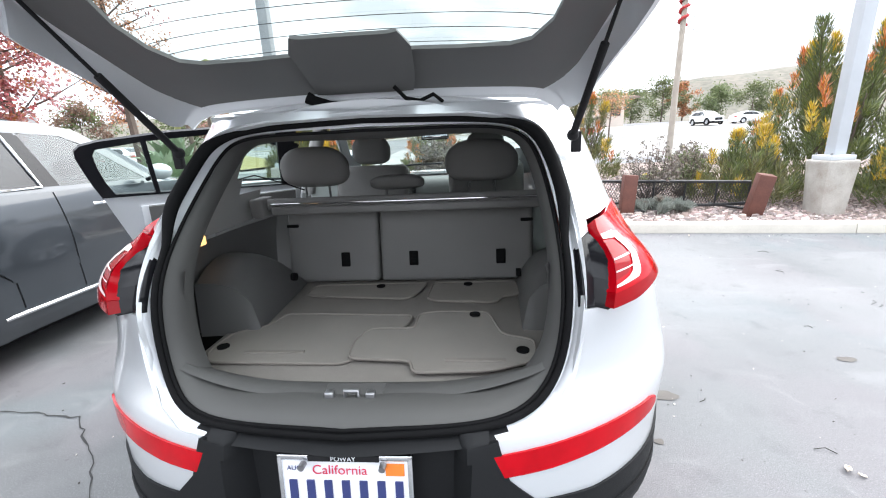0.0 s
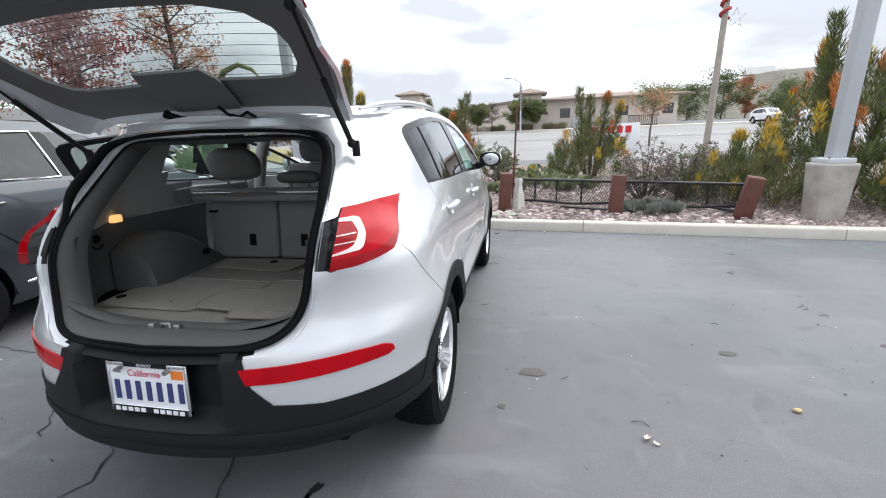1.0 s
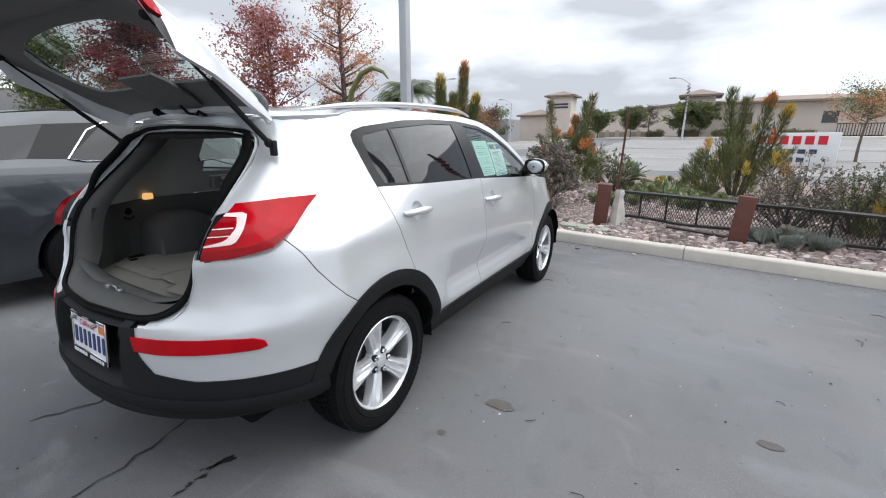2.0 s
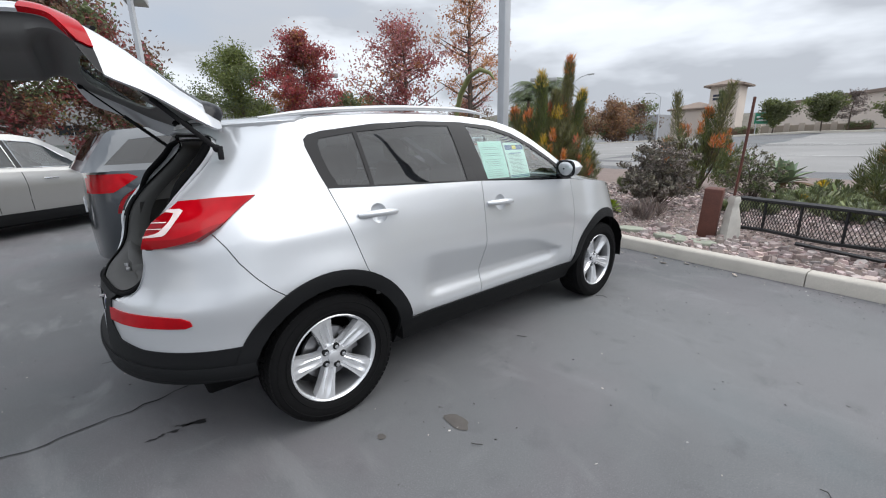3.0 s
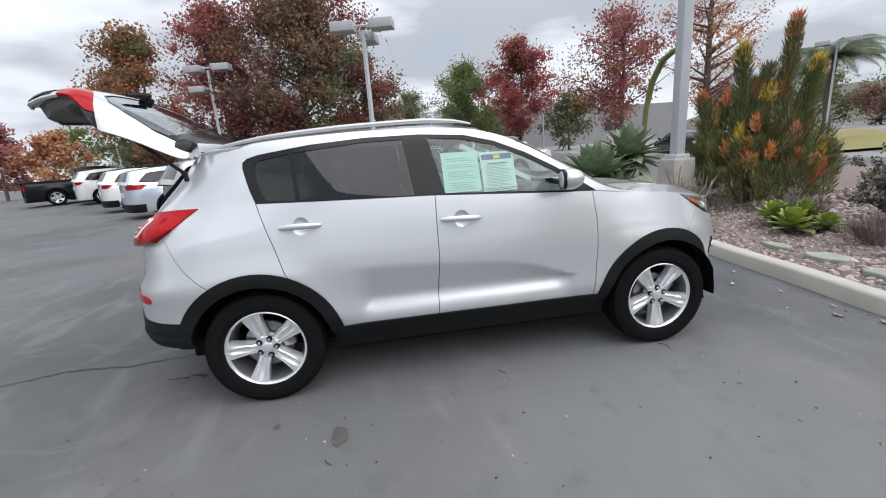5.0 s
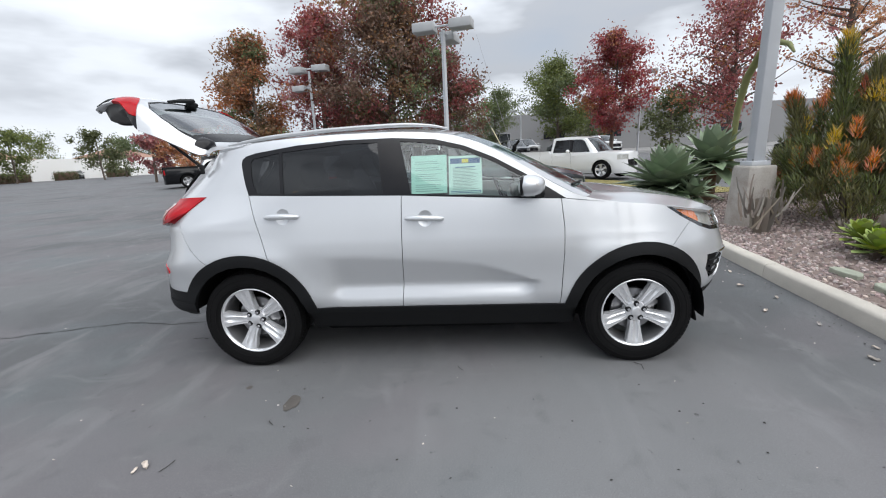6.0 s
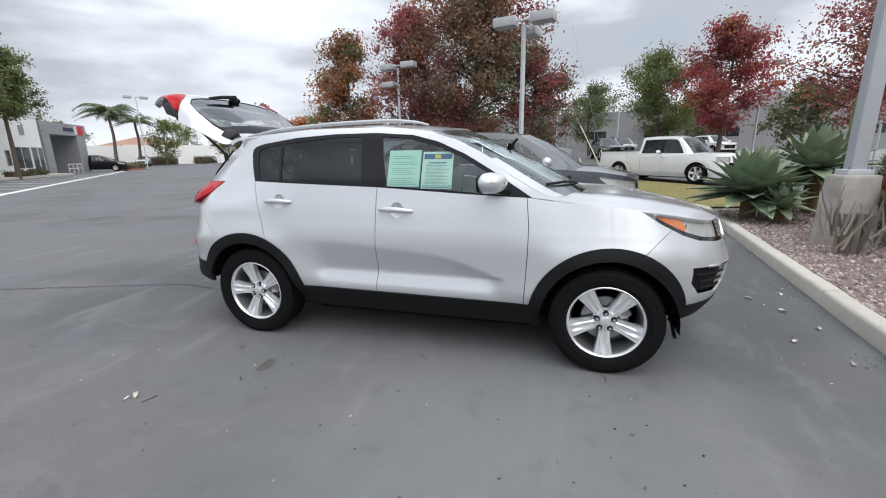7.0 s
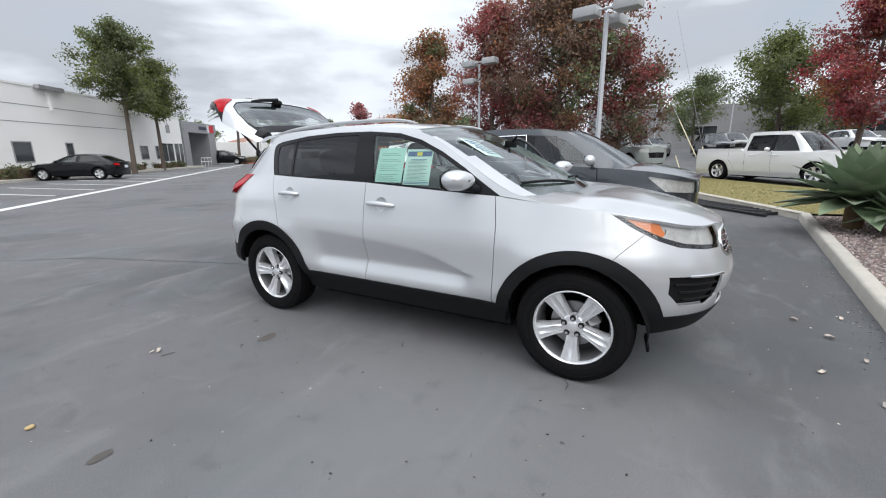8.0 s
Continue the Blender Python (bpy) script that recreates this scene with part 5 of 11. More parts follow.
    for a in range(7):
        i = 1.3 + 1.75 * a / 6
        w = 0.145 + 0.02 * a / 6 - 0.03 * sstep(5, 6, a)
        rows.append([skin(i, w * v / hw(i), (0.030 + 0.055 * sstep(1.6, 4.6, i)) + 0.010 * sstep(0, 1.2, a) * (1 - 0.4 * sstep(5, 6, a)) * (1 - abs(v) ** 10)) for v in [-1 + 2 * b / 16 for b in range(17)]])
    add_grid(bm, rows)
    bmesh.ops.recalc_face_normals(bm, faces=bm.faces[:])
    thick(bm, 0.012)
    part("brake_light_cover", bm, M["hatch_trim"], hatch, "grey high brake lamp cover")
    # black garnish under the lower panel
    bm = bmesh.new()
    add_grid(bm, [[skin(9.4 + 3.5 * a / 6, v * 0.97, -0.006 - 0.02 * math.sin(math.pi * a / 6) * (1 - abs(v) ** 4)) for v in [-1 + 2 * b / 20 for b in range(21)]] for a in range(7)])
    bmesh.ops.recalc_face_normals(bm, faces=bm.faces[:])
    part("tailgate_garnish", bm, M["black_plastic"], hatch, "black plate garnish")
    # wiper on the glass
    bm = bmesh.new()
    add_box(bm, (-0.05, -0.045, -0.022), (0.055, 0.005, 0.022), Matrix.Translation((0, -0.715, 1.135)) @ Matrix.Rotation(radians(50), 4, "X"), 0.014, 3)
    add_tube(bm, [(0.02, -0.75, 1.145), (0.20, -0.73, 1.158), (0.36, -0.705, 1.172)], [0.020, 0.017, 0.010], 6)
    part("rear_wiper", bm, M["black_plastic"], hatch, "black rear wiper")
    # heating wires
    bm = bmesh.new()
    for k in range(11):
        i = 2.35 + 2.35 * k / 10
        add_tube(bm, [skin(i, v, 0.010) for v in [-0.80 + 1.6 * b / 14 for b in range(15)]], 0.0009, 4)
    tagged(part("heater_wire", bm, M["gap"], hatch), kind="stuff")
    # hinges
    bm = bmesh.new()
    for sx in (-0.30, 0.28):
        add_box(bm, (sx - 0.045, -0.345, 1.505), (sx + 0.045, -0.285, 1.519), bevel=0.004)
        add_box(bm, (sx - 0.018, -0.33, 1.49), (sx + 0.018, -0.27, 1.53), bevel=0.004)
    part("hinge", bm, M["jamb"], car, "painted tailgate hinges")
    bm = bmesh.new()
    add_tube(bm, [(-0.165, -0.375, 1.566), (-0.145, -0.37, 1.555), (-0.10, -0.365, 1.545), (-0.02, -0.35, 1.538)], [0.018, 0.015, 0.010, 0.009], 8)
    part("cable_boot", bm, M["rubber"], car, "black rubber cable boot")
    bm = bmesh.new()
    add_tube(bm, [(0.10, -0.40, 1.58), (0.13, -0.385, 1.548), (0.17, -0.375, 1.540), (0.21, -0.385, 1.555), (0.235, -0.37, 1.535)], 0.006, 6)
    part("cable_loom", bm, M["rubber"], car, "thin black cable at the hinge")
    # gas struts, each from body to hatch
    for sx in (1, -1):
        a = Vector((sx * 0.612, -0.355, 1.424))
        b = swing @ Vector((sx * 0.640, -0.585, 1.105))
        bm = bmesh.new()
        m_ = a.lerp(b, 0.55)
        add_cyl(bm, a, m_, 0.0105, n=10)
        add_cyl(bm, m_, b, 0.0050, n=8)
        bmesh.ops.create_uvsphere(bm, u_segments=10, v_segments=8, radius=0.018, matrix=Matrix.Translation(a))
        bmesh.ops.create_uvsphere(bm, u_segments=10, v_segments=8, radius=0.016, matrix=Matrix.Translation(b))
        add_box(bm, (-0.014, -0.02, -0.03), (0.014, 0.0, 0.03), Matrix.Translation(a + Vector((sx * 0.012, 0.02, -0.02))), 0.004)
        part("gas_strut", bm, M["gap"], car, "black gas strut")


def plate_parts(car):
    """The plate in its chrome frame; its number is shown as bars."""
    m = Matrix.Translation((0, -0.857, 0.638)) @ Matrix.Rotation(radians(-6), 4, "X")
    bm = bmesh.new()
    for lo, hi in (((-0.162, -0.006, 0.078), (0.162, 0.006, 0.092)), ((-0.162, -0.006, -0.092), (0.162, 0.006, -0.066)), ((-0.162, -0.006, -0.092), (-0.150, 0.006, 0.092)), ((0.150, -0.006, -0.092), (0.162, 0.006, 0.092))):
        add_box(bm, lo, hi, m, 0.003)
    pf = part("plate_frame", bm, M["chrome"], car, "chrome number plate frame")
    bm = bmesh.new()
    add_box(bm, (-0.152, 0.0, -0.076), (0.152, 0.004, 0.080), m, 0.001)
    part("plate", bm, M["plate"], pf, "white plate")
    bm = bmesh.new()
    for k in range(7):
        x = -0.128 + 0.0427 * k
        add_box(bm, (x - 0.0095, -0.0035, -0.046), (x + 0.0095, 0.0, 0.024), m)
    tagged(part("plate_lettering", bm, M["ink_blue"], pf, "dark blue bars"), kind="stuff")
    bm = bmesh.new()
    add_box(bm, (-0.085, -0.0085, 0.078), (0.085, -0.006, 0.092), m)
    add_box(bm, (-0.15, -0.0085, -0.090), (0.15, -0.006, -0.068), m)
    part("frame_band", bm, M["gap"], pf)
    bm = bmesh.new()
    for k in range(11):
        x = -0.130 + 0.026 * k
        if k != 5:
            add_box(bm, (x - 0.009, -0.0105, -0.086), (x + 0.009, -0.0085, -0.072), m)
    tagged(part("frame_lettering", bm, M["plate"], pf), kind="stuff")
    bm = bmesh.new()
    add_box(bm, (0.098, -0.004, 0.040), (0.142, -0.001, 0.070), m)
    part("sticker", bm, M["orange"], pf, "orange year sticker")

    def text(name, s, size, at_, material):
        cu = bpy.data.curves.new(name, "FONT")
        cu.body, cu.size, cu.align_x, cu.align_y, cu.extrude = s, size, "CENTER", "CENTER", 0.0004
        tmp = bpy.data.objects.new(name, cu)
        scene.collection.objects.link(tmp)
        dg = bpy.context.evaluated_depsgraph_get()
        me = bpy.data.meshes.new_from_object(tmp.evaluated_get(dg))
        bpy.data.objects.remove(tmp)
        put(name, me, material, pf, "", m @ Matrix.Translation(at_) @ Matrix.Rotation(radians(90), 4, "X"))
    text("frame_text", "POWAY", 0.0165, (0, -0.0095, 0.085), M["plate"])
    text("state_text", "California", 0.034, (-0.012, -0.0035, 0.052), M["ink_red"])
    text("month_text", "AUG", 0.017, (-0.122, -0.0035, 0.056), M["ink_blue"])
    bm = bmesh.new()
    for x in (-0.095, 0.095):
        add_cyl(bm, (x, -0.876, 0.712), (x, -0.858, 0.712), 0.008, n=10)
    part("plate_screw", bm, M["steel"], pf)


def bumper_details(car):
    bm = bmesh.new()
    # step pad above the plate
    rows = []
    for k in range(13):
        z = 0.715 + 0.057 * k / 12
        rows.append([Vector((x, rear_end(z) + 0.035 * abs(x / 0.34) ** 2.3 - 0.012 + 0.02 * sstep(0.75, 0.775, z) + plate_dent(x, z), z)) for x in [-0.34 + 0.68 * q / 40 for q in range(41)]])
    rows.append([Vector((p.x, p.y + 0.030, 0.776)) for p in rows[-1]])
    add_grid(bm, rows)
    bmesh.ops.recalc_face_normals(bm, faces=bm.faces[:])
    part("bumper_pad", bm, M["black_plastic"], car, "black textured step pad")
    bm = bmesh.new()
    rows = []
    for dy, z in ((0.035, 0.49), (-0.012, 0.495), (-0.016, 0.475), (-0.004, 0.435), (0.045, 0.41)):
        row = []
        for k in range(41):
            a = -80 + 160 * k / 40
            t = radians(a)
            y0, y1 = rear_start(0.42), rear_end(0.42)
            x = 0.90 * math.copysign(abs(math.sin(t)) ** (2 / N_SE), t)
            y = y0 + (y1 - y0) * max(0, math.cos(t)) ** (2 / N_SE)
            row.append(Vector((x * (1 - dy * 0.5), y + dy * math.cos(t), z)))
        rows.append(row)
    add_grid(bm, rows)
    bmesh.ops.recalc_face_normals(bm, faces=bm.faces[:])
    part("bumper_lip", bm, M["black_plastic"], car)
    bm = bmesh.new()
    add_box(bm, (-0.03, -0.006, -0.05), (0.03, 0.010, 0.05), pose(0.76, 3.05, 0.30, 14), 0.006)
    pair("mud_flap", bm, M["rubber"], car)


def window_papers(car):
    """Two sales sheets inside the front door glass."""
    def sheet(y0, y1, z0, z1, blue):
        def pt(y, z, d):
            return Vector((side_x(y, z) - 0.016 + d, y, z))
        bm = bmesh.new()
        rows = [[pt(y0 + (y1 - y0) * i / 6, z0 + (z1 - z0) * j / 6, 0) for j in range(7)] for i in range(7)]
        add_grid(bm, rows)
        bmesh.ops.reverse_faces(bm, faces=bm.faces[:])
        thick(bm, 0.001)
        sh = part("sales_sheet", bm, M["paper_w"] if blue else M["paper"], car, "blue-headed sales sheet" if blue else "pale green sales sheet")
        bm = bmesh.new()

        def bar(ya, yb, za, zb):
            add_grid(bm, [[pt(y, z, 0.0022) for z in (za, zb)] for y in [ya + (yb - ya) * q / 4 for q in range(5)]])
        w, h = y1 - y0, z1 - z0
        if blue:
            bar(y0 + 0.05 * w, y1 - 0.05 * w, z1 - 0.20 * h, z1 - 0.06 * h)
            for za, zb in ((0.03, 0.045), (0.07, 0.085)):
                bar(y0 + 0.05 * w, y1 - 0.05 * w, z0 + za * h, z0 + zb * h)
            bar(y0 + 0.045 * w, y0 + 0.06 * w, z0 + 0.03 * h, z1 - 0.06 * h)
            bar(y1 - 0.06 * w, y1 - 0.045 * w, z0 + 0.03 * h, z1 - 0.06 * h)
            bar(y0 + 0.2 * w, y1 - 0.2 * w, z1 - 0.31 * h, z1 - 0.285 * h)
        part("print", bm, M["ink_dk"], sh)
        bm = bmesh.new()
        for k in range(15):
            z = z0 + h * (0.13 + 0.038 * k if blue else 0.06 + 0.055 * k)
            if not blue and k in (4, 9, 12):
                continue
            bar(y0 + 0.12 * w, y1 - (0.12 + 0.25 * ((k * 7) % 5) / 5) * w, z, z + 0.010 * h)
        tagged(part("print_lines", bm, M["ink"], sh), kind="stuff")
        if blue:
            bm = bmesh.new()
            add_grid(bm, [[pt(y, z, 0.003) for z in (z1 - 0.18 * h, z1 - 0.08 * h)] for y in (y0 + 0.40 * w, y0 + 0.60 * w)])
            part("emblem", bm, M["yellow"], sh)
    # a sheet behind the windscreen
    o, u, v = Vector((0.47, 1.86, 1.425)), Vector((0.95, -0.28, 0.12)).normalized(), Vector((0.05, 0.86, -0.46)).normalized()
    nrm_ = u.cross(v).normalized()
    bm = bmesh.new()
    m_ = Matrix((( u.x, v.x, nrm_.x, o.x), (u.y, v.y, nrm_.y, o.y), (u.z, v.z, nrm_.z, o.z), (0, 0, 0, 1)))
    add_box(bm, (-0.10, -0.13, -0.001), (0.10, 0.13, 0.001), m_)
    sh = part("sales_sheet", bm, M["paper_w"], car, "pale sales sheet behind the windscreen")
    bm = bmesh.new()
    for k in range(6):
        for zz in (0.003, -0.003):
            add_box(bm, (-0.075, -0.10 + 0.035 * k, zz - 0.0005), (0.075 - 0.02 * (k % 3), -0.085 + 0.035 * k, zz + 0.0005), m_)
    tagged(part("print_lines", bm, M["ink_dk"], sh), kind="stuff")
    sheet(1.172, 1.405, 1.192, 1.432, False)
    sheet(1.418, 1.632, 1.180, 1.420, True)


def cargo_mats():
    """Loose carpet mats thrown on the cargo floor."""
    def floor_mat(name, pts, z, label):
        th = root(name, label, "floor mat", group="loose mats in the boot")
        bm = bmesh.new()
        vs = [bm.verts.new((x, y, z)) for x, y in pts]
        f = bm.faces.new(vs)
        if f.normal.z < 0:
            bmesh.ops.reverse_faces(bm, faces=[f])
        bm.normal_update()
        r = bmesh.ops.extrude_face_region(bm, geom=[f])
        bmesh.ops.translate(bm, vec=(0, 0, 0.007), verts=[v for v in r["geom"] if isinstance(v, bmesh.types.BMVert)])
        bmesh.ops.triangulate(bm, faces=[f for f in bm.faces if len(f.verts) > 4])
        part("mat_body", bm, M["mat_rub"], th, smooth=False)
        bm = bmesh.new()
        add_tube(bm, [(x, y, z + 0.006) for x, y in pts], 0.0045, 6, closed=True)
        part("binding", bm, M["piping"], th, "pale stitched binding")
        return th

    def rounded(pts, r=0.03, n=4):
        out = []
        k = len(pts)
        for i in range(k):
            p, a, b = Vector(pts[i]), Vector(pts[i - 1]), Vector(pts[(i + 1) % k])
            u, w = (a - p), (b - p)
            d = min(r, u.length * 0.45, w.length * 0.45)
            q0, q1 = p + u.normalized() * d, p + w.normalized() * d
            for j in range(n + 1):
                t = j / n
                out.append(((q0 * (1 - t) ** 2 + p * 2 * t * (1 - t) + q1 * t * t).x, (q0 * (1 - t) ** 2 + p * 2 * t * (1 - t) + q1 * t * t).y))
        return out
    eyelets = []
    a = floor_mat("floor_mat", rounded([(-0.53, -0.535), (-0.10, -0.545), (-0.06, -0.515), (-0.04, -0.36), (0.06, -0.30), (0.08, -0.20), (-0.43, -0.17), (-0.46, -0.28), (-0.56, -0.34), (-0.57, -0.47)]), 0.780, "taupe carpet floor mat lying under another mat")
    eyelets.append((a, (-0.535, -0.44)))
    b = floor_mat("floor_mat", rounded([(-0.08, -0.53), (0.12, -0.545), (0.13, -0.61), (0.35, -0.60), (0.49, -0.545), (0.50, -0.42), (0.40, -0.38), (0.36, -0.20), (0.17, -0.19), (0.10, -0.21), (0.10, -0.33), (-0.06, -0.33), (-0.09, -0.42)]), 0.790, "taupe carpet floor mat with cut-out corners")
    eyelets.append((b, (0.455, -0.49)))
    eyelets.append((b, (0.31, -0.225)))
    c = floor_mat("floor_mat", rounded([(-0.44, 0.02), (-0.43, 0.15), (0.05, 0.16), (0.09, 0.155), (0.06, 0.02), (0.02, -0.03)]), 0.780, "small taupe rear floor mat")
    eyelets.append((c, (-0.12, 0.12)))
    d = floor_mat("floor_mat", rounded([(0.11, -0.03), (0.12, 0.16), (0.49, 0.165), (0.50, 0.0), (0.42, -0.02), (0.40, -0.08), (0.15, -0.06)]), 0.780, "small taupe rear floor mat beside its twin")
    eyelets.append((d, (0.28, 0.13)))
    for th, (x, y) in eyelets:
        bm = bmesh.new()
        z = 0.790 if th is not b else 0.800
        add_cyl(bm, (x, y, z - 0.004), (x, y, z + 0.002), 0.020, n=16)
        part("eyelet", bm, M["rubber"], th, "black eyelet")
    for th, x0, x1, y in ((a, -0.44, -0.24, -0.475), (b, 0.22, 0.40, -0.545)):
        bm = bmesh.new()
        z = 0.789 if th is a else 0.799
        add_box(bm, (x0, y - 0.008, z - 0.003), (x1, y + 0.008, z + 0.0015), bevel=0.001)
        part("worn_emblem", bm, M["piping"], th, "worn pale emblem strip")


def main_suv():
    car = root("suv", "silver five-door SUV parked with its tailgate open", "car")
    tail, hl, refl, fog, grille, intake = shell_parts(car, M["silver"])
    top_parts(car, M["silver"])
    common_parts(car, M["silver"])
    tail_parts(car, tail, hl, refl, fog, grille, intake)
    cargo_parts(car)
    hatch_parts(car)
    plate_parts(car)
    bumper_details(car)
    window_papers(car)
    open_left_doors(car)
    return car


def open_left_doors(car):
    """Swing the two left doors out on their hinges."""
    doors = []
    for name, hx, hy, turn, y0, y1 in (("rear_door_open", -0.885, 1.10, -46, -0.2, 1.075), ("front_door_open", -0.868, 2.135, -55, 1.075, 2.09)):
        d = new("side_door")
        d.parent = car
        d.matrix_basis = Matrix.Translation((hx, hy, 0)) @ Matrix.Rotation(radians(turn), 4, "Z") @ Matrix.Translation((-hx, -hy, 0))
        d["label"] = "silver side door standing open"
        doors.append((d, y0, y1))
    for ob in list(car.children):
        if ob.type != "MESH" or not ob.data.vertices:
            continue
        kind = ob.name.split(".")[0]
        vs = ob.data.vertices
        cx = sum(v.co.x for v in vs) / len(vs)
        cy = sum(v.co.y for v in vs) / len(vs)
        if cx > -0.3:
            continue
        if kind in ("rear_door", "front_door", "rear_side_window", "quarter_window", "front_side_window", "door_handle", "handle_cup", "door_mirror"):
            ob.parent = doors[0 if cy < 1.08 else 1][0]
            if kind in ("rear_side_window", "quarter_window"):
                ob.data.materials[0] = M["g_clear"]
        elif kind == "door_liner":
            bpy.data.objects.remove(ob)
        elif kind == "window_frame":
            bm = bmesh.new()
            bm.from_mesh(ob.data)
            bpy.data.objects.remove(ob)
            for d, y0, y1 in doors:
                nb = bm.copy()
                bmesh.ops.delete(nb, geom=[f for f in nb.faces if not y0 <= f.calc_center_median().y < y1 + 0.2 * (y1 > 2)], context="FACES")
                part("window_frame", nb, M["gloss_black"], d, "black window surround")
            bm.free()
        elif kind == "door_card":
            bpy.data.objects.remove(ob)
    for d, y0, y1 in doors:
        y0 = max(y0, 0.22)
        for dx, nm, m in ((0.085, "door_card", M["trim_lo"]), (0.03, "door_shell", M["jamb"])):
            bm = bmesh.new()
            ex = 0.03 if nm == "door_card" else 0.0
            add_grid(bm, [[Vector((-(side_x(y, z) - dx), y, z)) for z in [0.46 + ex + (1.15 - 0.46 - ex) * j / 8 for j in range(9)]] for y in [y0 + ex + (y1 - y0 - 2 * ex) * i / 8 for i in range(9)]])
            thick(bm, 0.02 if ex else 0.05)
            part(nm, bm, m, d, "dark grey door card" if ex else "silver door shell")


main_suv()
cargo_mats()


# ---- ground ----
def asphalt_mat(name, dark, mid, pale):
    """Worn asphalt: broad mottling, drawn-out pale smears, fine grain, a few large worn pale areas and two darker ones.
    """
    m = bpy.data.materials.new(name)
    m.use_nodes = True
    nt = m.node_tree
    b = nt.nodes["Principled BSDF"]
    b.inputs["Roughness"].default_value = 0.82
    b.inputs["Specular IOR Level"].default_value = 0.4
    co = nt.nodes.new("ShaderNodeTexCoord").outputs["Object"]

    def noise_of(scale, detail=4.0, distort=0.0, stretch=None, turn=0.0, rough=0.55):
        v = co
        if stretch:
            mp = nt.nodes.new("ShaderNodeMapping")
            mp.inputs["Scale"].default_value, mp.inputs["Rotation"].default_value = stretch, (0, 0, radians(turn))
            nt.links.new(co, mp.inputs["Vector"])
            v = mp.outputs["Vector"]
        n = nt.nodes.new("ShaderNodeTexNoise")
        for key, val in (("Scale", scale), ("Detail", detail), ("Distortion", distort), ("Roughness", rough)):
            n.inputs[key].default_value = val
        nt.links.new(v, n.inputs["Vector"])
        return n.outputs["Fac"]

    def ranged(value, lo, hi, amount):
        k = nt.nodes.new("ShaderNodeMapRange")
        k.interpolation_type = "SMOOTHSTEP"
        k.inputs["From Min"].default_value, k.inputs["From Max"].default_value, k.inputs["To Max"].default_value = lo, hi, amount
        nt.links.new(value, k.inputs["Value"])
        return k.outputs["Result"]

    def over(prev, col, fac):
        mx = nt.nodes.new("ShaderNodeMix")
        mx.data_type = "RGBA"
        if isinstance(prev, tuple):
            mx.inputs[6].default_value = (*prev, 1)
        else:
            nt.links.new(prev, mx.inputs[6])
        mx.inputs[7].default_value = (*col, 1)
        nt.links.new(fac, mx.inputs[0])
        return mx.outputs[2]

    def area(cx, cy, rx, ry, turn, ragged, amount):
        """A soft area with a ragged rim: 1 inside, 0 outside."""
        mp = nt.nodes.new("ShaderNodeMapping")
        mp.vector_type = "TEXTURE"
        mp.inputs["Location"].default_value, mp.inputs["Rotation"].default_value, mp.inputs["Scale"].default_value = (cx, cy, 0), (0, 0, radians(turn)), (rx, ry, 1)
        nt.links.new(co, mp.inputs["Vector"])
        ln = nt.nodes.new("ShaderNodeVectorMath")
        ln.operation = "LENGTH"
        nt.links.new(mp.outputs["Vector"], ln.inputs[0])
        ad = nt.nodes.new("ShaderNodeMath")
        ad.operation = "MULTIPLY_ADD"
        ad.inputs[1].default_value = ragged
        nt.links.new(noise_of(0.9, 5.0, 0.6), ad.inputs[0])
        nt.links.new(ln.outputs["Value"], ad.inputs[2])
        k = nt.nodes.new("ShaderNodeMapRange")
        k.interpolation_type = "SMOOTHSTEP"
        k.inputs["From Min"].default_value, k.inputs["From Max"].default_value = 0.45 + ragged / 2, 1.1 + ragged / 2
        k.inputs["To Min"].default_value, k.inputs["To Max"].default_value = amount, 0.0
        nt.links.new(ad.outputs[0], k.inputs["Value"])
        return k.outputs["Result"]

    c = over(mid, dark, ranged(noise_of(0.33, 5.0, 0.5), 0.42, 0.62, 0.62))
    c = over(c, (mid[0] * 0.92, mid[1] * 1.0, mid[2] * 1.02), ranged(noise_of(0.45, 3.0, 0.2), 0.48, 0.62, 0.8))
    c = over(c, (mid[0] * 1.05, mid[1] * 0.975, mid[2] * 1.0), ranged(noise_of(0.7, 3.0), 0.45, 0.6, 0.7))
    c = over(c, dark, area(-2.6, 4.1, 3.9, 1.0, -6, 0.5, 0.75))
    c = over(c, dark, area(-1.6, -1.8, 2.8, 1.7, 20, 0.8, 0.5))
    c = over(c, pale, area(1.9, 2.5, 1.7, 1.5, 30, 0.9, 0.55))
    c = over(c, pale, area(4.4, 1.6, 1.9, 1.6, 0, 0.9, 0.42))
    c = over(c, pale, ranged(noise_of(1.1, 6.0, 0.7, (1.0, 2.6, 1.0), 38), 0.52, 0.72, 0.50))
    c = over(c, pale, ranged(noise_of(2.3, 6.0, 1.0, (2.2, 0.8, 1.0), -20), 0.58, 0.76, 0.35))
    c = over(c, dark, ranged(noise_of(5.0, 5.0, 0.4), 0.55, 0.75, 0.30))
    c = over(c, tuple(q * 1.7 for q in pale), ranged(noise_of(150.0, 3.0, rough=0.7), 0.52, 0.72, 0.40))
    c = over(c, tuple(q * 0.35 for q in dark), ranged(noise_of(210.0, 3.0, rough=0.7), 0.52, 0.72, 0.5))
    nt.links.new(c, b.inputs["Base Color"])
    bp = nt.nodes.new("ShaderNodeBump")
    bp.inputs["Strength"].default_value, bp.inputs["Distance"].default_value = 0.5, 0.008
    nt.links.new(noise_of(320.0, 5.0), bp.inputs["Height"])
    nt.links.new(bp.outputs["Normal"], b.inputs["Normal"])
    return m


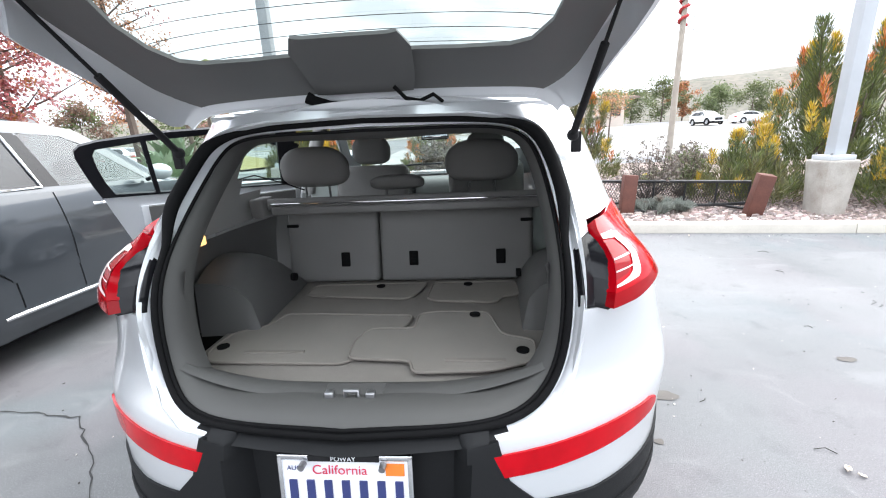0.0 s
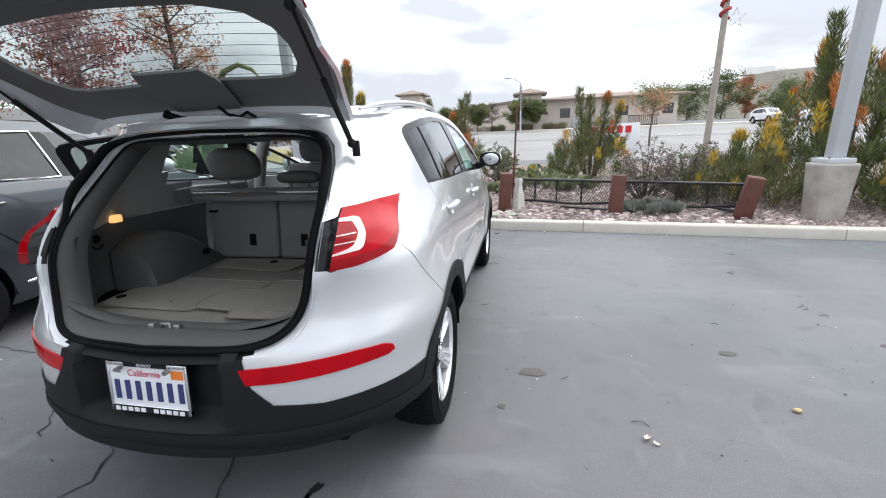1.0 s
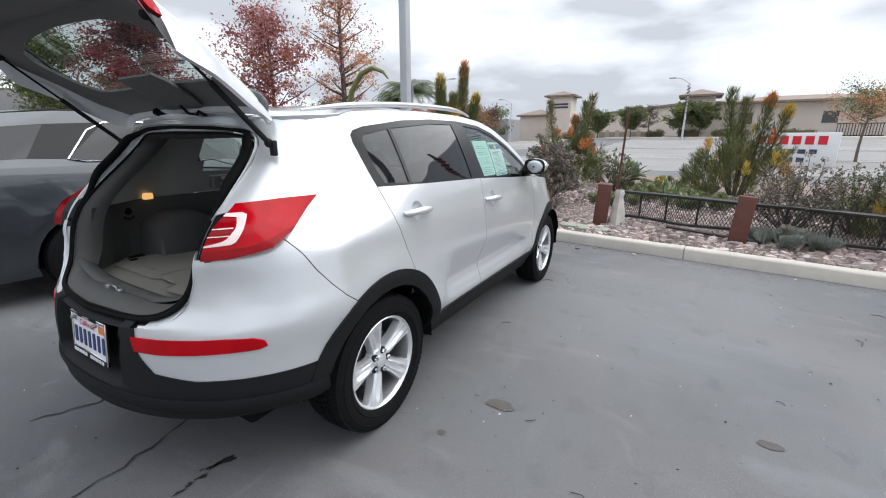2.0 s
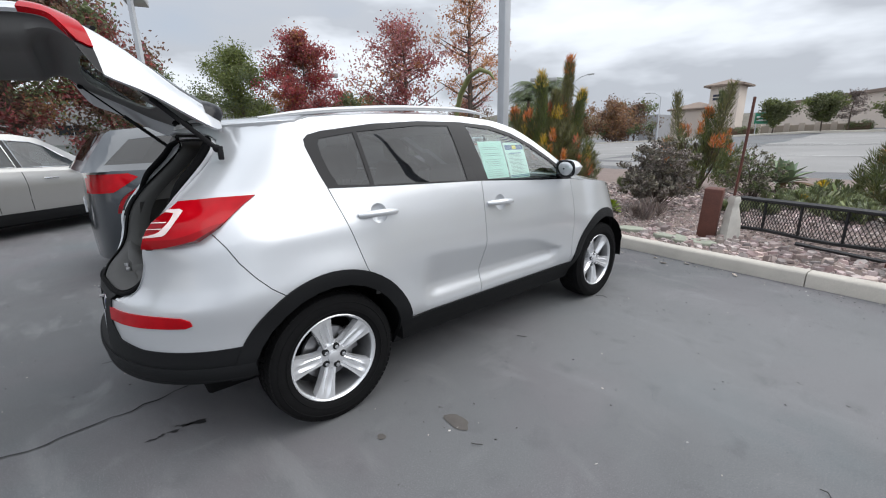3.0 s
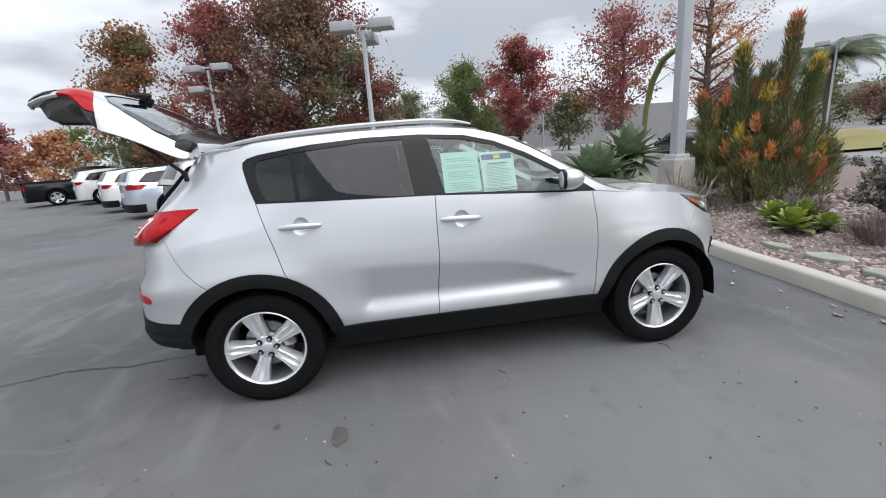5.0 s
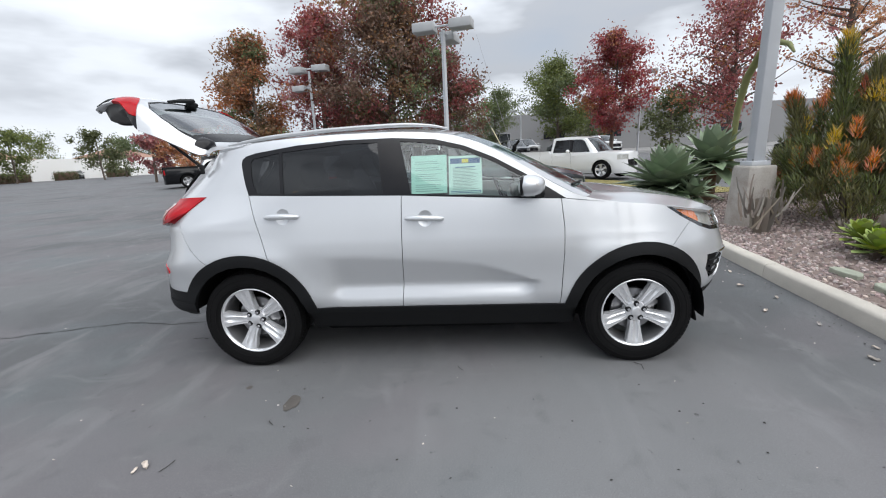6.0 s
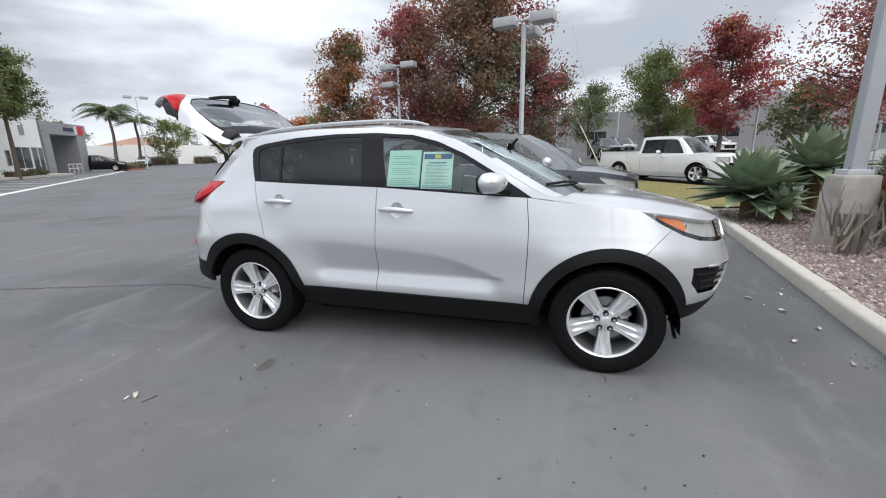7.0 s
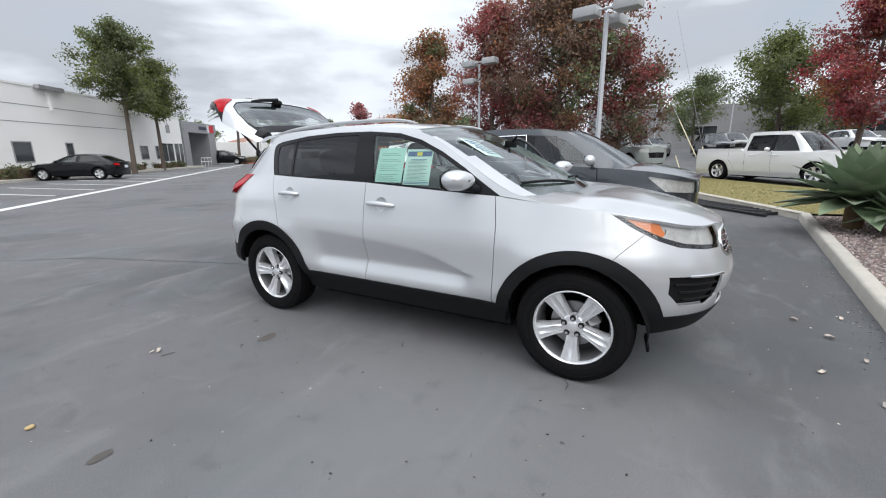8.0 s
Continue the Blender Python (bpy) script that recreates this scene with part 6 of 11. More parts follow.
M["asphalt"] = asphalt_mat("worn_grey_asphalt", (0.068, 0.070, 0.074), (0.134, 0.136, 0.140), (0.200, 0.202, 0.206))


def marks(m, scale, lo, hi, col, amount, distort=0.0):
    """Scattered worn or stained spots mixed over a material's colour."""
    nt = m.node_tree
    b = nt.nodes["Principled BSDF"]
    was = b.inputs["Base Color"].links[0].from_socket
    co = nt.nodes.new("ShaderNodeTexCoord")
    n = nt.nodes.new("ShaderNodeTexNoise")
    n.inputs["Scale"].default_value, n.inputs["Detail"].default_value, n.inputs["Distortion"].default_value = scale, 7.0, distort
    k = nt.nodes.new("ShaderNodeMapRange")
    k.inputs["From Min"].default_value, k.inputs["From Max"].default_value, k.inputs["To Max"].default_value = lo, hi, amount
    mx = nt.nodes.new("ShaderNodeMix")
    mx.data_type = "RGBA"
    mx.inputs[7].default_value = (*col, 1)
    nt.links.new(co.outputs["Object"], n.inputs["Vector"])
    nt.links.new(n.outputs["Fac"], k.inputs["Value"])
    nt.links.new(k.outputs["Result"], mx.inputs[0])
    nt.links.new(was, mx.inputs[6])
    nt.links.new(mx.outputs[2], b.inputs["Base Color"])


marks(M["asphalt"], 14.0, 0.70, 0.75, (0.040, 0.039, 0.038), 0.75)
marks(M["asphalt"], 23.0, 0.73, 0.76, (0.42, 0.41, 0.40), 0.6)
M["road"] = mat("pale_road_asphalt", (0.24, 0.235, 0.23), 0.9, var=0.4, scale=0.3, fine=0.2, fscale=120, bump=0.2, bscale=200)
M["stain"] = mat("oil_stain", (0.100, 0.090, 0.082), 0.75, var=0.5, scale=12, bump=0.3, bscale=400)
M["crack"] = mat("crack_filler", (0.03, 0.03, 0.031), 0.9, var=0.4, scale=30)
M["kerb"] = mat("pale_concrete_kerb", (0.46, 0.43, 0.38), 0.9, var=0.45, scale=5, col2=(0.30, 0.28, 0.25), fine=0.2, fscale=160, bump=0.3, bscale=240, rand=0.15)
M["concrete"] = mat("weathered_concrete", (0.44, 0.42, 0.39), 0.92, var=0.8, scale=4.2, col2=(0.22, 0.185, 0.15), fine=0.22, fscale=120, bump=0.35, bscale=160)
M["mulch"] = mat("brown_bed_soil", (0.17, 0.13, 0.115), 0.95, var=0.6, scale=2.2, col2=(0.09, 0.07, 0.06), fine=0.4, fscale=60, bump=0.6, bscale=60)
M["pebble"] = mat("pink_brown_gravel", (0.40, 0.325, 0.305), 0.85, var=0.3, scale=20, island=0.9, bump=0.2, bscale=200)
M["lawn"] = mat("dry_yellow_lawn", (0.225, 0.190, 0.075), 0.95, var=0.55, scale=1.2, col2=(0.155, 0.150, 0.052), fine=0.25, fscale=40, bump=0.4, bscale=90)
M["rust"] = mat("rusty_brown_steel", (0.115, 0.042, 0.030), 0.75, var=0.6, scale=7, col2=(0.05, 0.022, 0.018), fine=0.2, fscale=80, bump=0.3, bscale=120)
M["black_iron"] = mat("black_painted_iron", (0.018, 0.018, 0.02), 0.5, var=0.4, scale=10, bump=0.15, bscale=200)
M["pole"] = mat("pale_grey_painted_steel", (0.50, 0.52, 0.55), 0.45, var=0.15, scale=3, bump=0.05, bscale=80)
M["lamp_box"] = mat("grey_lamp_housing", (0.42, 0.43, 0.44), 0.5, var=0.2, scale=3)
M["line"] = mat("white_road_paint", (0.68, 0.68, 0.66), 0.8, var=0.5, scale=3, col2=(0.45, 0.45, 0.44), fine=0.15, fscale=90)
M["litter"] = mat("dry_leaf_litter", (0.46, 0.42, 0.38), 0.9, var=0.4, scale=30, island=0.9)


def rise(x, y):
    """The lot climbs gently beyond the lawn."""
    return 0.036 * max(0.0, min(45.0, -x - 16)) * sstep(-34, -8, y) + 0.042 * max(0.0, min(60.0, y - 17)) * sstep(-38, -4, x)


def kerb_y(x):
    return 4.55 - 0.118 * x


def grid_sheet(name, xs, ys, zf, material, label, category, keep=None):
    bm = bmesh.new()
    vs = [[bm.verts.new((x, y, zf(x, y))) for y in ys] for x in xs]
    for i in range(len(xs) - 1):
        for j in range(len(ys) - 1):
            if keep is None or keep((xs[i] + xs[i + 1]) / 2, (ys[j] + ys[j + 1]) / 2):
                bm.faces.new((vs[i][j], vs[i + 1][j], vs[i + 1][j + 1], vs[i][j + 1]))
    loose = [v for v in bm.verts if not v.link_faces]
    bmesh.ops.delete(bm, geom=loose, context="VERTS")
    return tagged(part(name, bm, material, None), label, category, kind="structure")


span = [-3000, -1200, -500, -250, -150, -110, -90, -75, -65, -58, -50, -42, -35, -30, -25, -20, -16, -12, -8, -4, 0, 4, 8, 14, 20, 28, 36, 45, 60, 80, 120, 250, 600, 1500, 3000]
grid_sheet("ground", span, span, rise, M["asphalt"], "worn grey asphalt of the car lot", "ground")


def blob(cx, cy, rx, ry, seed, n=22, rough=0.25, turn=0.0):
    rg = random.Random(seed)
    ph = [rg.uniform(0, 6.28) for _ in range(4)]
    out = []
    for k in range(n):
        a = 2 * math.pi * k / n
        r = 1 + rough * (0.5 * math.sin(2 * a + ph[0]) + 0.3 * math.sin(3 * a + ph[1]) + 0.25 * math.sin(5 * a + ph[2]) + 0.2 * rg.uniform(-1, 1))
        x, y = rx * r * math.cos(a), ry * r * math.sin(a)
        out.append((cx + x * math.cos(turn) - y * math.sin(turn), cy + x * math.sin(turn) + y * math.cos(turn)))
    return out


def flat(name, polys, z, material, label, category, kind="structure", parent=None):
    bm = bmesh.new()
    for p in polys:
        f = bm.faces.new([bm.verts.new((x, y, z)) for x, y in p])
        f.normal_update()
        if f.normal.z < 0:
            f.normal_flip()
    ob = part(name, bm, material, parent, "", False)
    return tagged(ob, label, category, kind=kind)


for i, (x, y, rx, ry) in enumerate(((1.333, 0.429, 0.085, 0.058), (2.585, 0.806, 0.058, 0.040), (3.62, 1.02, 0.045, 0.030), (1.16, 0.07, 0.03, 0.02))):
    flat("oil_stain", [blob(x, y, rx * 0.85, ry * 0.85, i + 3)], 0.004, M["stain"], "faint brown oil stain on the asphalt", "stain")
def crack(pts, w, seed):
    rg = random.Random(seed)
    fine = []
    for a, b in zip(pts, pts[1:]):
        n = max(2, int(math.dist(a, b) / 0.05))
        for k in range(n):
            t = k / n
            fine.append((a[0] + (b[0] - a[0]) * t + rg.gauss(0, 0.008), a[1] + (b[1] - a[1]) * t + rg.gauss(0, 0.008)))
    fine.append(pts[-1])
    left, right = [], []
    for i, p in enumerate(fine):
        q = fine[min(i + 1, len(fine) - 1)]
        o = fine[max(i - 1, 0)]
        d = Vector((q[0] - o[0], q[1] - o[1])).normalized()
        ww = w * rg.uniform(0.25, 1.0)
        left.append((p[0] - d.y * ww, p[1] + d.x * ww))
        right.append((p[0] + d.y * ww, p[1] - d.x * ww))
    bm = bmesh.new()
    add_grid(bm, [[Vector((*p, 0.005)) for p in left], [Vector((*p, 0.005)) for p in right]])
    bmesh.ops.recalc_face_normals(bm, faces=bm.faces[:])
    return tagged(part("crack", bm, M["crack"], None), "thin dark crack running through the asphalt", "crack", kind="structure")


crack([(1.55, -5.1), (1.41, -4.89), (0.75, -3.95), (0.45, -3.0), (0.2, -2.3), (0.02, -1.72), (0.05, -1.45), (0.08, -1.22), (0.04, -0.96), (0.01, -0.75), (-0.03, -0.58), (-0.10, -0.40), (-0.3, 0.2)], 0.008, 5)
crack([(-0.75, -0.95), (-0.62, -0.72), (-0.70, -0.55), (-0.9, -0.35), (-1.0, -0.1)], 0.006, 6)
crack([(-2.9, 0.30), (-2.25, 0.23), (-1.94, 0.20), (-1.63, -0.05), (-1.42, -0.25), (-1.2, -0.5)], 0.006, 7)
M["tar"] = mat("black_tar_spot", (0.016, 0.016, 0.017), 0.6, var=0.4, scale=20)
for i, (x, y, a, b) in enumerate(((0.40, -0.60, 0.035, 0.022), (0.385, -0.655, 0.022, 0.014), (0.40, -0.71, 0.026, 0.010), (0.395, -0.765, 0.014, 0.010), (0.40, -0.81, 0.020, 0.008), (0.36, -0.69, 0.008, 0.006))):
    flat("tar_spot", [blob(x, y, a, b, i + 40, 26, 0.7, 1.5)], 0.005, M["tar"], "black splash of tar on the asphalt", "stain")


# ---- kerb ----
def kerb_run(p0, p1, joints, inner, label):
    """Kerb stones between joints along a line; inner: +1 if the bed lies to the line's left."""
    p0, p1 = Vector(p0), Vector(p1)
    d = (p1 - p0).normalized()
    n = Vector((-d.y, d.x)) * inner
    ln = (p1 - p0).length
    top = root("kerb", label, "kerb", kind="structure")
    cuts = [0] + [j for j in joints if 0 < j < ln] + [ln]
    for a, b in zip(cuts, cuts[1:]):
        bm = bmesh.new()
        prof = [(0.0, -0.05), (0.012, 0.115), (0.022, 0.133), (0.045, 0.142), (0.150, 0.145), (0.158, 0.138), (0.16, -0.05)]
        rows = []
        m = max(2, int((b - a) / 0.25))
        rg = random.Random(int(a * 100))
        for k in range(m + 1):
            t = a + 0.004 + (b - a - 0.008) * k / m
            w = rg.uniform(-0.003, 0.003)
            rows.append([Vector((*(p0 + d * t + n * (u + w)), z + (w if z > 0.1 else 0))) for u, z in prof])
        add_grid(bm, rows)
        for r in (rows[0], rows[-1]):
            bm.faces.new([bm.verts.new(v) for v in r])
        bmesh.ops.recalc_face_normals(bm, faces=bm.faces[:])
        part("kerb_stone", bm, M["kerb"], top)
    return top


K0, K1 = (-7.05, kerb_y(-7.05)), (13.0, kerb_y(13.0))
kl = math.hypot(1, 0.118)
kerb_run(K0, K1, [(x + 7.05) * kl for x in (-4.0, -0.9, 2.15, 5.25, 8.3, 11.0)], 1, "pale concrete kerb edging the planting bed")
LAWN = [(-7.05, 5.38), (-10.7, 3.72), (-15.5, 2.6), (-19.5, 2.2), (-20.5, 4.2), (-17.5, 4.6), (-12.5, 7.8), (-8.2, 9.5)]
kerb_run(LAWN[2], LAWN[1], [1.5, 3.4], 1, "low concrete kerb round the lawn")
kerb_run(LAWN[1], LAWN[0], [2.0], 1, "low concrete kerb round the lawn")

# ---- planting bed ----
rg = random.Random(11)


def bed_z(x, y):
    t = y - kerb_y(x) - 0.16
    return 0.105 + 0.05 * sstep(0.0, 1.5, t) + 0.10 * sstep(1.0, 4.0, t) + 0.015 * noise.noise((x * 0.9, y * 0.9, 0.3)) - 0.10 * sstep(7.0, 11.0, t)


bx = [-7.0 + 0.25 * k for k in range(81)]
bm = bmesh.new()
rows = []
for x in bx:
    rows.append([Vector((x, kerb_y(x) + 0.155 + t, bed_z(x, kerb_y(x) + 0.155 + t))) for t in (0, 0.1, 0.25, 0.5, 0.8, 1.1, 1.5, 2.0, 2.6, 3.3, 4.2, 5.2, 6.5, 8.0, 9.5, 11.5)])
add_grid(bm, rows)
bmesh.ops.recalc_face_normals(bm, faces=bm.faces[:])
tagged(part("planting_bed", bm, M["mulch"], None), "brown soil bed with decorative gravel behind the kerb", "planting bed", kind="structure")


def stones(name, count, x0, x1, t0, t1, smin, smax, material, label, seed, power=1.0):
    """Flat chips of stone strewn over the bed, one mesh."""
    r = random.Random(seed)
    vs, fs = [], []
    for _ in range(count):
        x = r.uniform(x0, x1)
        t = t0 + (t1 - t0) * r.random() ** power
        y = kerb_y(x) + 0.17 + t
        s = r.uniform(smin, smax)
        z = bed_z(x, y) + s * 0.10
        a, n = r.uniform(0, 6.28), r.choice((5, 6, 6, 7))
        tx, ty = r.gauss(0, 0.22), r.gauss(0, 0.22)
        h = s * r.uniform(0.16, 0.34)
        ring = [(s * 0.5 * r.uniform(0.75, 1.1), a + 6.283 * k / n) for k in range(n)]
        el = r.uniform(0.55, 1.0)
        b = len(vs)
        for kz, kr in ((-h * 0.6, 1.0), (h, 0.76)):
            for rr, aa in ring:
                px, py = rr * kr * math.cos(aa), rr * kr * el * math.sin(aa)
                vs.append((x + px, y + py, z + kz + px * tx + py * ty))
        fs.append(tuple(b + n + k for k in range(n)))
        for lv in (0,):
            for k in range(n):
                fs.append((b + lv * n + k, b + lv * n + (k + 1) % n, b + (lv + 1) * n + (k + 1) % n, b + (lv + 1) * n + k))
    return tagged(put(name, mesh_from(name, vs, fs, False), material), label, "gravel", kind="stuff")


stones("gravel", 18000, -6.8, 7.5, 0.0, 3.0, 0.018, 0.060, M["pebble"], "pinkish brown flat gravel chips on the bed", 21, 1.2)
stones("gravel", 3500, -3.0, 5.5, 2.2, 5.0, 0.05, 0.12, M["pebble"], "pinkish brown gravel deeper in the bed", 22)
stones("gravel", 420, 0.2, 5.0, 0.05, 1.0, 0.08, 0.15, M["pebble"], "larger pinkish flat stones near the posts", 23)

M["slab"] = mat("mossy_flat_stone", (0.34, 0.36, 0.29), 0.9, var=0.4, scale=9, bump=0.3, bscale=90)
for i, (x, y, a, b) in enumerate(((0.02, 5.18, 0.22, 0.13), (0.62, 5.05, 0.20, 0.14), (0.95, 4.95, 0.24, 0.15), (-0.55, 5.2, 0.15, 0.09))):
    bm = bmesh.new()
    p = blob(x, y, a, b, 70 + i, 14, 0.2)
    lo = [bm.verts.new((u, v, bed_z(x, y) - 0.01)) for u, v in p]
    hi = [bm.verts.new((u, v, bed_z(x, y) + 0.035)) for u, v in p]
    ins_ = [bm.verts.new((x + (u - x) * 0.94, y + (v - y) * 0.94, bed_z(x, y) + 0.045)) for u, v in p]
    for k in range(14):
        bm.faces.new((lo[k], lo[(k + 1) % 14], hi[(k + 1) % 14], hi[k]))
        bm.faces.new((hi[k], hi[(k + 1) % 14], ins_[(k + 1) % 14], ins_[k]))
    bm.faces.new(ins_)
    bmesh.ops.recalc_face_normals(bm, faces=bm.faces[:])
    tagged(part("stepping_stone", bm, M["slab"], None, "", False), "flat greenish stepping stone set in the gravel", "stone", group="stepping stones")

# ---- rusty posts and the black ramp frame between them ----
for x, y, h, rx, ry, rz in ((0.95, 5.37, 0.66, 3, 3, 8), (2.74, 5.10, 0.62, -3, 4, -6), (4.39, 4.66, 0.62, 5, 9, -14)):
    bm = bmesh.new()
    add_box(bm, (-0.10, -0.10, -0.12), (0.10, 0.10, h), bevel=0.012)
    for v in bm.verts:
        v.co += Vector((noise.noise(v.co * 7), noise.noise(v.co * 7 + Vector((3, 1, 2))), 0)) * 0.008
    tagged(part("bollard", bm, M["rust"], None, at=pose(x, y, bed_z(x, y), rx, ry, rz)), "short square rust-brown post set in the gravel", "bollard", group="posts along the bed")


def ramp_frame():
    th = root("ramp_frame", "black iron mesh ramp lying on its side behind the posts", "metal frame")
    p = [Vector((1.12, 5.72)), Vector((2.1, 5.50)), Vector((3.4, 5.28)), Vector((4.5, 4.95))]

    def at(u, z, off=0.0):
        u *= 3
        i = min(2, int(u))
        q = p[i].lerp(p[i + 1], u - i)
        return Vector((q.x, q.y + off, bed_z(q.x, q.y) + z))
    for zz, off in ((0.50, 0.0), (0.10, 0.02), (0.46, 0.42)):
        bm = bmesh.new()
        add_tube(bm, [at(k / 14, zz - (0.05 * k / 14 if zz > 0.3 else -0.02 * math.sin(k)), off) for k in range(15)], 0.024, 6)
        part("rail", bm, M["black_iron"], th)
    for k in range(9):
        bm = bmesh.new()
        u = k / 8
        add_tube(bm, [at(u, 0.10, 0.02), at(u, 0.50 - 0.05 * u, 0.0)], 0.016, 5)
        part("upright", bm, M["black_iron"], th)
        if k % 2 == 0:
            bm = bmesh.new()
            add_tube(bm, [at(u, 0.49 - 0.05 * u, 0.0), at(u, 0.46 - 0.05 * u, 0.42)], 0.014, 5)
            part("cross_bar", bm, M["black_iron"], th)
    for x0, x1, y0, y1 in ((1.9, 3.0, 5.22, 5.02), (4.05, 4.55, 5.2, 4.75)):
        bm = bmesh.new()
        add_tube(bm, [(x0, y0, bed_z(x0, y0) + 0.10), (x1, y1, bed_z(x1, y1) + 0.05)], 0.022, 5)
        part("loose_leg", bm, M["black_iron"], th)
    # expanded mesh
    bm = bmesh.new()
    n = 92
    for s in (1, -1):
        for k in range(-8, n + 8):
            pts = [at(min(1, max(0, (k + s * 4.5 * t / 4) / n)), 0.12 + 0.36 * t / 4 - 0.03 * k / n, 0.012) for t in range(5) if 0 <= (k + s * 4.5 * t / 4) / n <= 1]
            if len(pts) > 1:
                add_tube(bm, pts, 0.0042, 3)
    tagged(part("expanded_mesh", bm, M["black_iron"], th, "diamond expanded mesh"), kind="stuff")


ramp_frame()

# cloth tied beside the first post
bm = bmesh.new()
rows = []
for k in range(12):
    u = k / 11
    r = 0.10 * (1 - u) ** 0.7 + 0.022 + 0.03 * (u > 0.85)
    rows.append([Vector((1.17 + r * (1 + 0.25 * math.sin(3 * a + 4 * u)) * math.cos(a) + 0.03 * u, 5.45 + r * (1 + 0.25 * math.sin(4 * a)) * math.sin(a), bed_z(1.17, 5.45) + 0.56 * u)) for a in [2 * math.pi * j / 14 for j in range(15)]])
add_grid(bm, rows)
bmesh.ops.recalc_face_normals(bm, faces=bm.faces[:])
tagged(part("white_cloth", bm, mat("white_plastic_cloth", (0.62, 0.60, 0.55), 0.6, var=0.3, scale=12), None), "crumpled white cloth bag tied beside a post", "cloth bag")


# ---- lamp poles on concrete bases ----
def pole_on_base(x, y, w0, w1, h, plate, height, lean, pw, label):
    th = root("lamp_pole", label, "lamp pole", group="lot lamp poles", at=pose(x, y, bed_z(x, y) - 0.1))
    bm = bmesh.new()
    rows = []
    for u in (0, 0.02, 0.5, 0.95, 0.985, 1.0):
        w = w0 + (w1 - w0) * u - (0.02 if u == 1.0 else 0)
        ring = []
        for a in range(24):
            t = 2 * math.pi * a / 24
            c, s_ = math.cos(t), math.sin(t)
            k = 1 / max(abs(c), abs(s_)) ** 0.45
            ring.append(Vector((w / 2 * c * k + 0.006 * noise.noise((c * 3, s_ * 3, u * 4)), w / 2 * s_ * k, (h + 0.1) * u)))
        rows.append(ring + ring[:1])
    add_grid(bm, rows)
    bm.faces.new([bm.verts.new(v) for v in rows[-1][:-1]])
    bmesh.ops.recalc_face_normals(bm, faces=bm.faces[:])
    part("concrete_base", bm, M["concrete"], th, "stained tapered concrete base")
    bm = bmesh.new()
    add_box(bm, (-plate, -plate, h + 0.1), (plate, plate, h + 0.17), bevel=0.008)
    part("base_plate", bm, M["pole"], th)
    for sx in (-1, 1):
        for sy in (-1, 1):
            bm = bmesh.new()
            add_cyl(bm, (sx * plate * 0.8, sy * plate * 0.8, h + 0.15), (sx * plate * 0.8, sy * plate * 0.8, h + 0.20), 0.016, n=6)
            part("bolt", bm, M["steel"], th)
    bm = bmesh.new()
    add_box(bm, (-pw, -pw, h + 0.16), (pw, pw, height), Matrix.Shear("XY", 4, lean), 0.012)
    part("pole", bm, M["pole"], th, "square pale grey steel pole")
    return th


pole_on_base(5.47, 4.78, 0.39, 0.50, 0.76, 0.17, 8.0, (0.012, 0.0), 0.085, "square grey lamp pole on a flared concrete base")
pole_on_base(-3.22, 5.98, 0.57, 0.47, 0.92, 0.14, 9.0, (0.0, 0.0), 0.085, "square grey lamp pole on a stained concrete base")


def lot_lamp(x, y, hz, heads, label, r=0.07):
    z0 = rise(x, y)
    th = root("lot_lamp", label, "lamp post", group="lot lamp posts", at=pose(x, y, z0))
    bm = bmesh.new()
    add_cyl(bm, (0, 0, 0), (0, 0, hz - z0), r, r * 0.85, 4 if r > 0.06 else 8)
    part("pole", bm, M["pole"], th)
    for dx, dy, dz, w in heads:
        bm = bmesh.new()
        d = Vector((dx, dy, 0))
        a = math.atan2(dy, dx)
        add_box(bm, (-0.30 * w, -0.20 * w, -0.13 * w), (0.30 * w, 0.20 * w, 0.10 * w), Matrix.Translation(d + Vector((0, 0, hz - z0 + dz))) @ Matrix.Rotation(a, 4, "Z"), 0.02)
        hd = part("lamp_head", bm, M["lamp_box"], th, "flat grey box lamp head")
        bm = bmesh.new()
        add_tube(bm, [(0, 0, hz - z0 + dz), tuple(d * 0.7 + Vector((0, 0, hz - z0 + dz)))], 0.035, 5)
        part("arm", bm, M["pole"], th)
    return th


lot_lamp(-11.45, 0.88, 5.45, ((0.15, 0.62, 0.15, 1.25), (-0.15, -0.62, 0.15, 1.25), (-0.7, 0.2, -0.05, 1.25)), "square lamp post with three box heads", 0.085)
lot_lamp(-17.2, -5.9, 5.6, ((0.1, 0.62, 0.1, 1.2), (-0.2, -0.62, 0.1, 1.2), (-0.1, -0.55, -0.75, 1.1)), "lamp post with stacked box heads")
lot_lamp(-27.0, -15.4, 5.7, ((0.2, 0.6, 0, 1.2), (-0.2, -0.6, 0, 1.2)), "distant twin-headed lamp post")
lot_lamp(-38.5, 1.6, 5.6, ((0.2, 0.7, 0, 1.2), (-0.2, -0.7, 0.0, 1.2), (0.2, -0.7, -0.6, 1.0)), "distant lamp post with box heads")
lot_lamp(-43.0, 7.5, 5.6, ((0.2, 0.7, 0, 1.2), (-0.2, -0.7, 0.0, 1.2)), "distant lamp post with box heads")
lot_lamp(-26.5, 13.4, 6.2, ((0.2, 0.6, 0, 1.1), (-0.2, -0.6, 0.0, 1.1)), "lamp post beside the red trees")
lot_lamp(-25.0, 18.6, 5.8, ((0.3, 0.6, 0, 1.1), (-0.3, -0.6, 0.0, 1.1), (0.3, 0.6, -0.6, 1.0)), "lamp post with stacked heads beyond the bed")
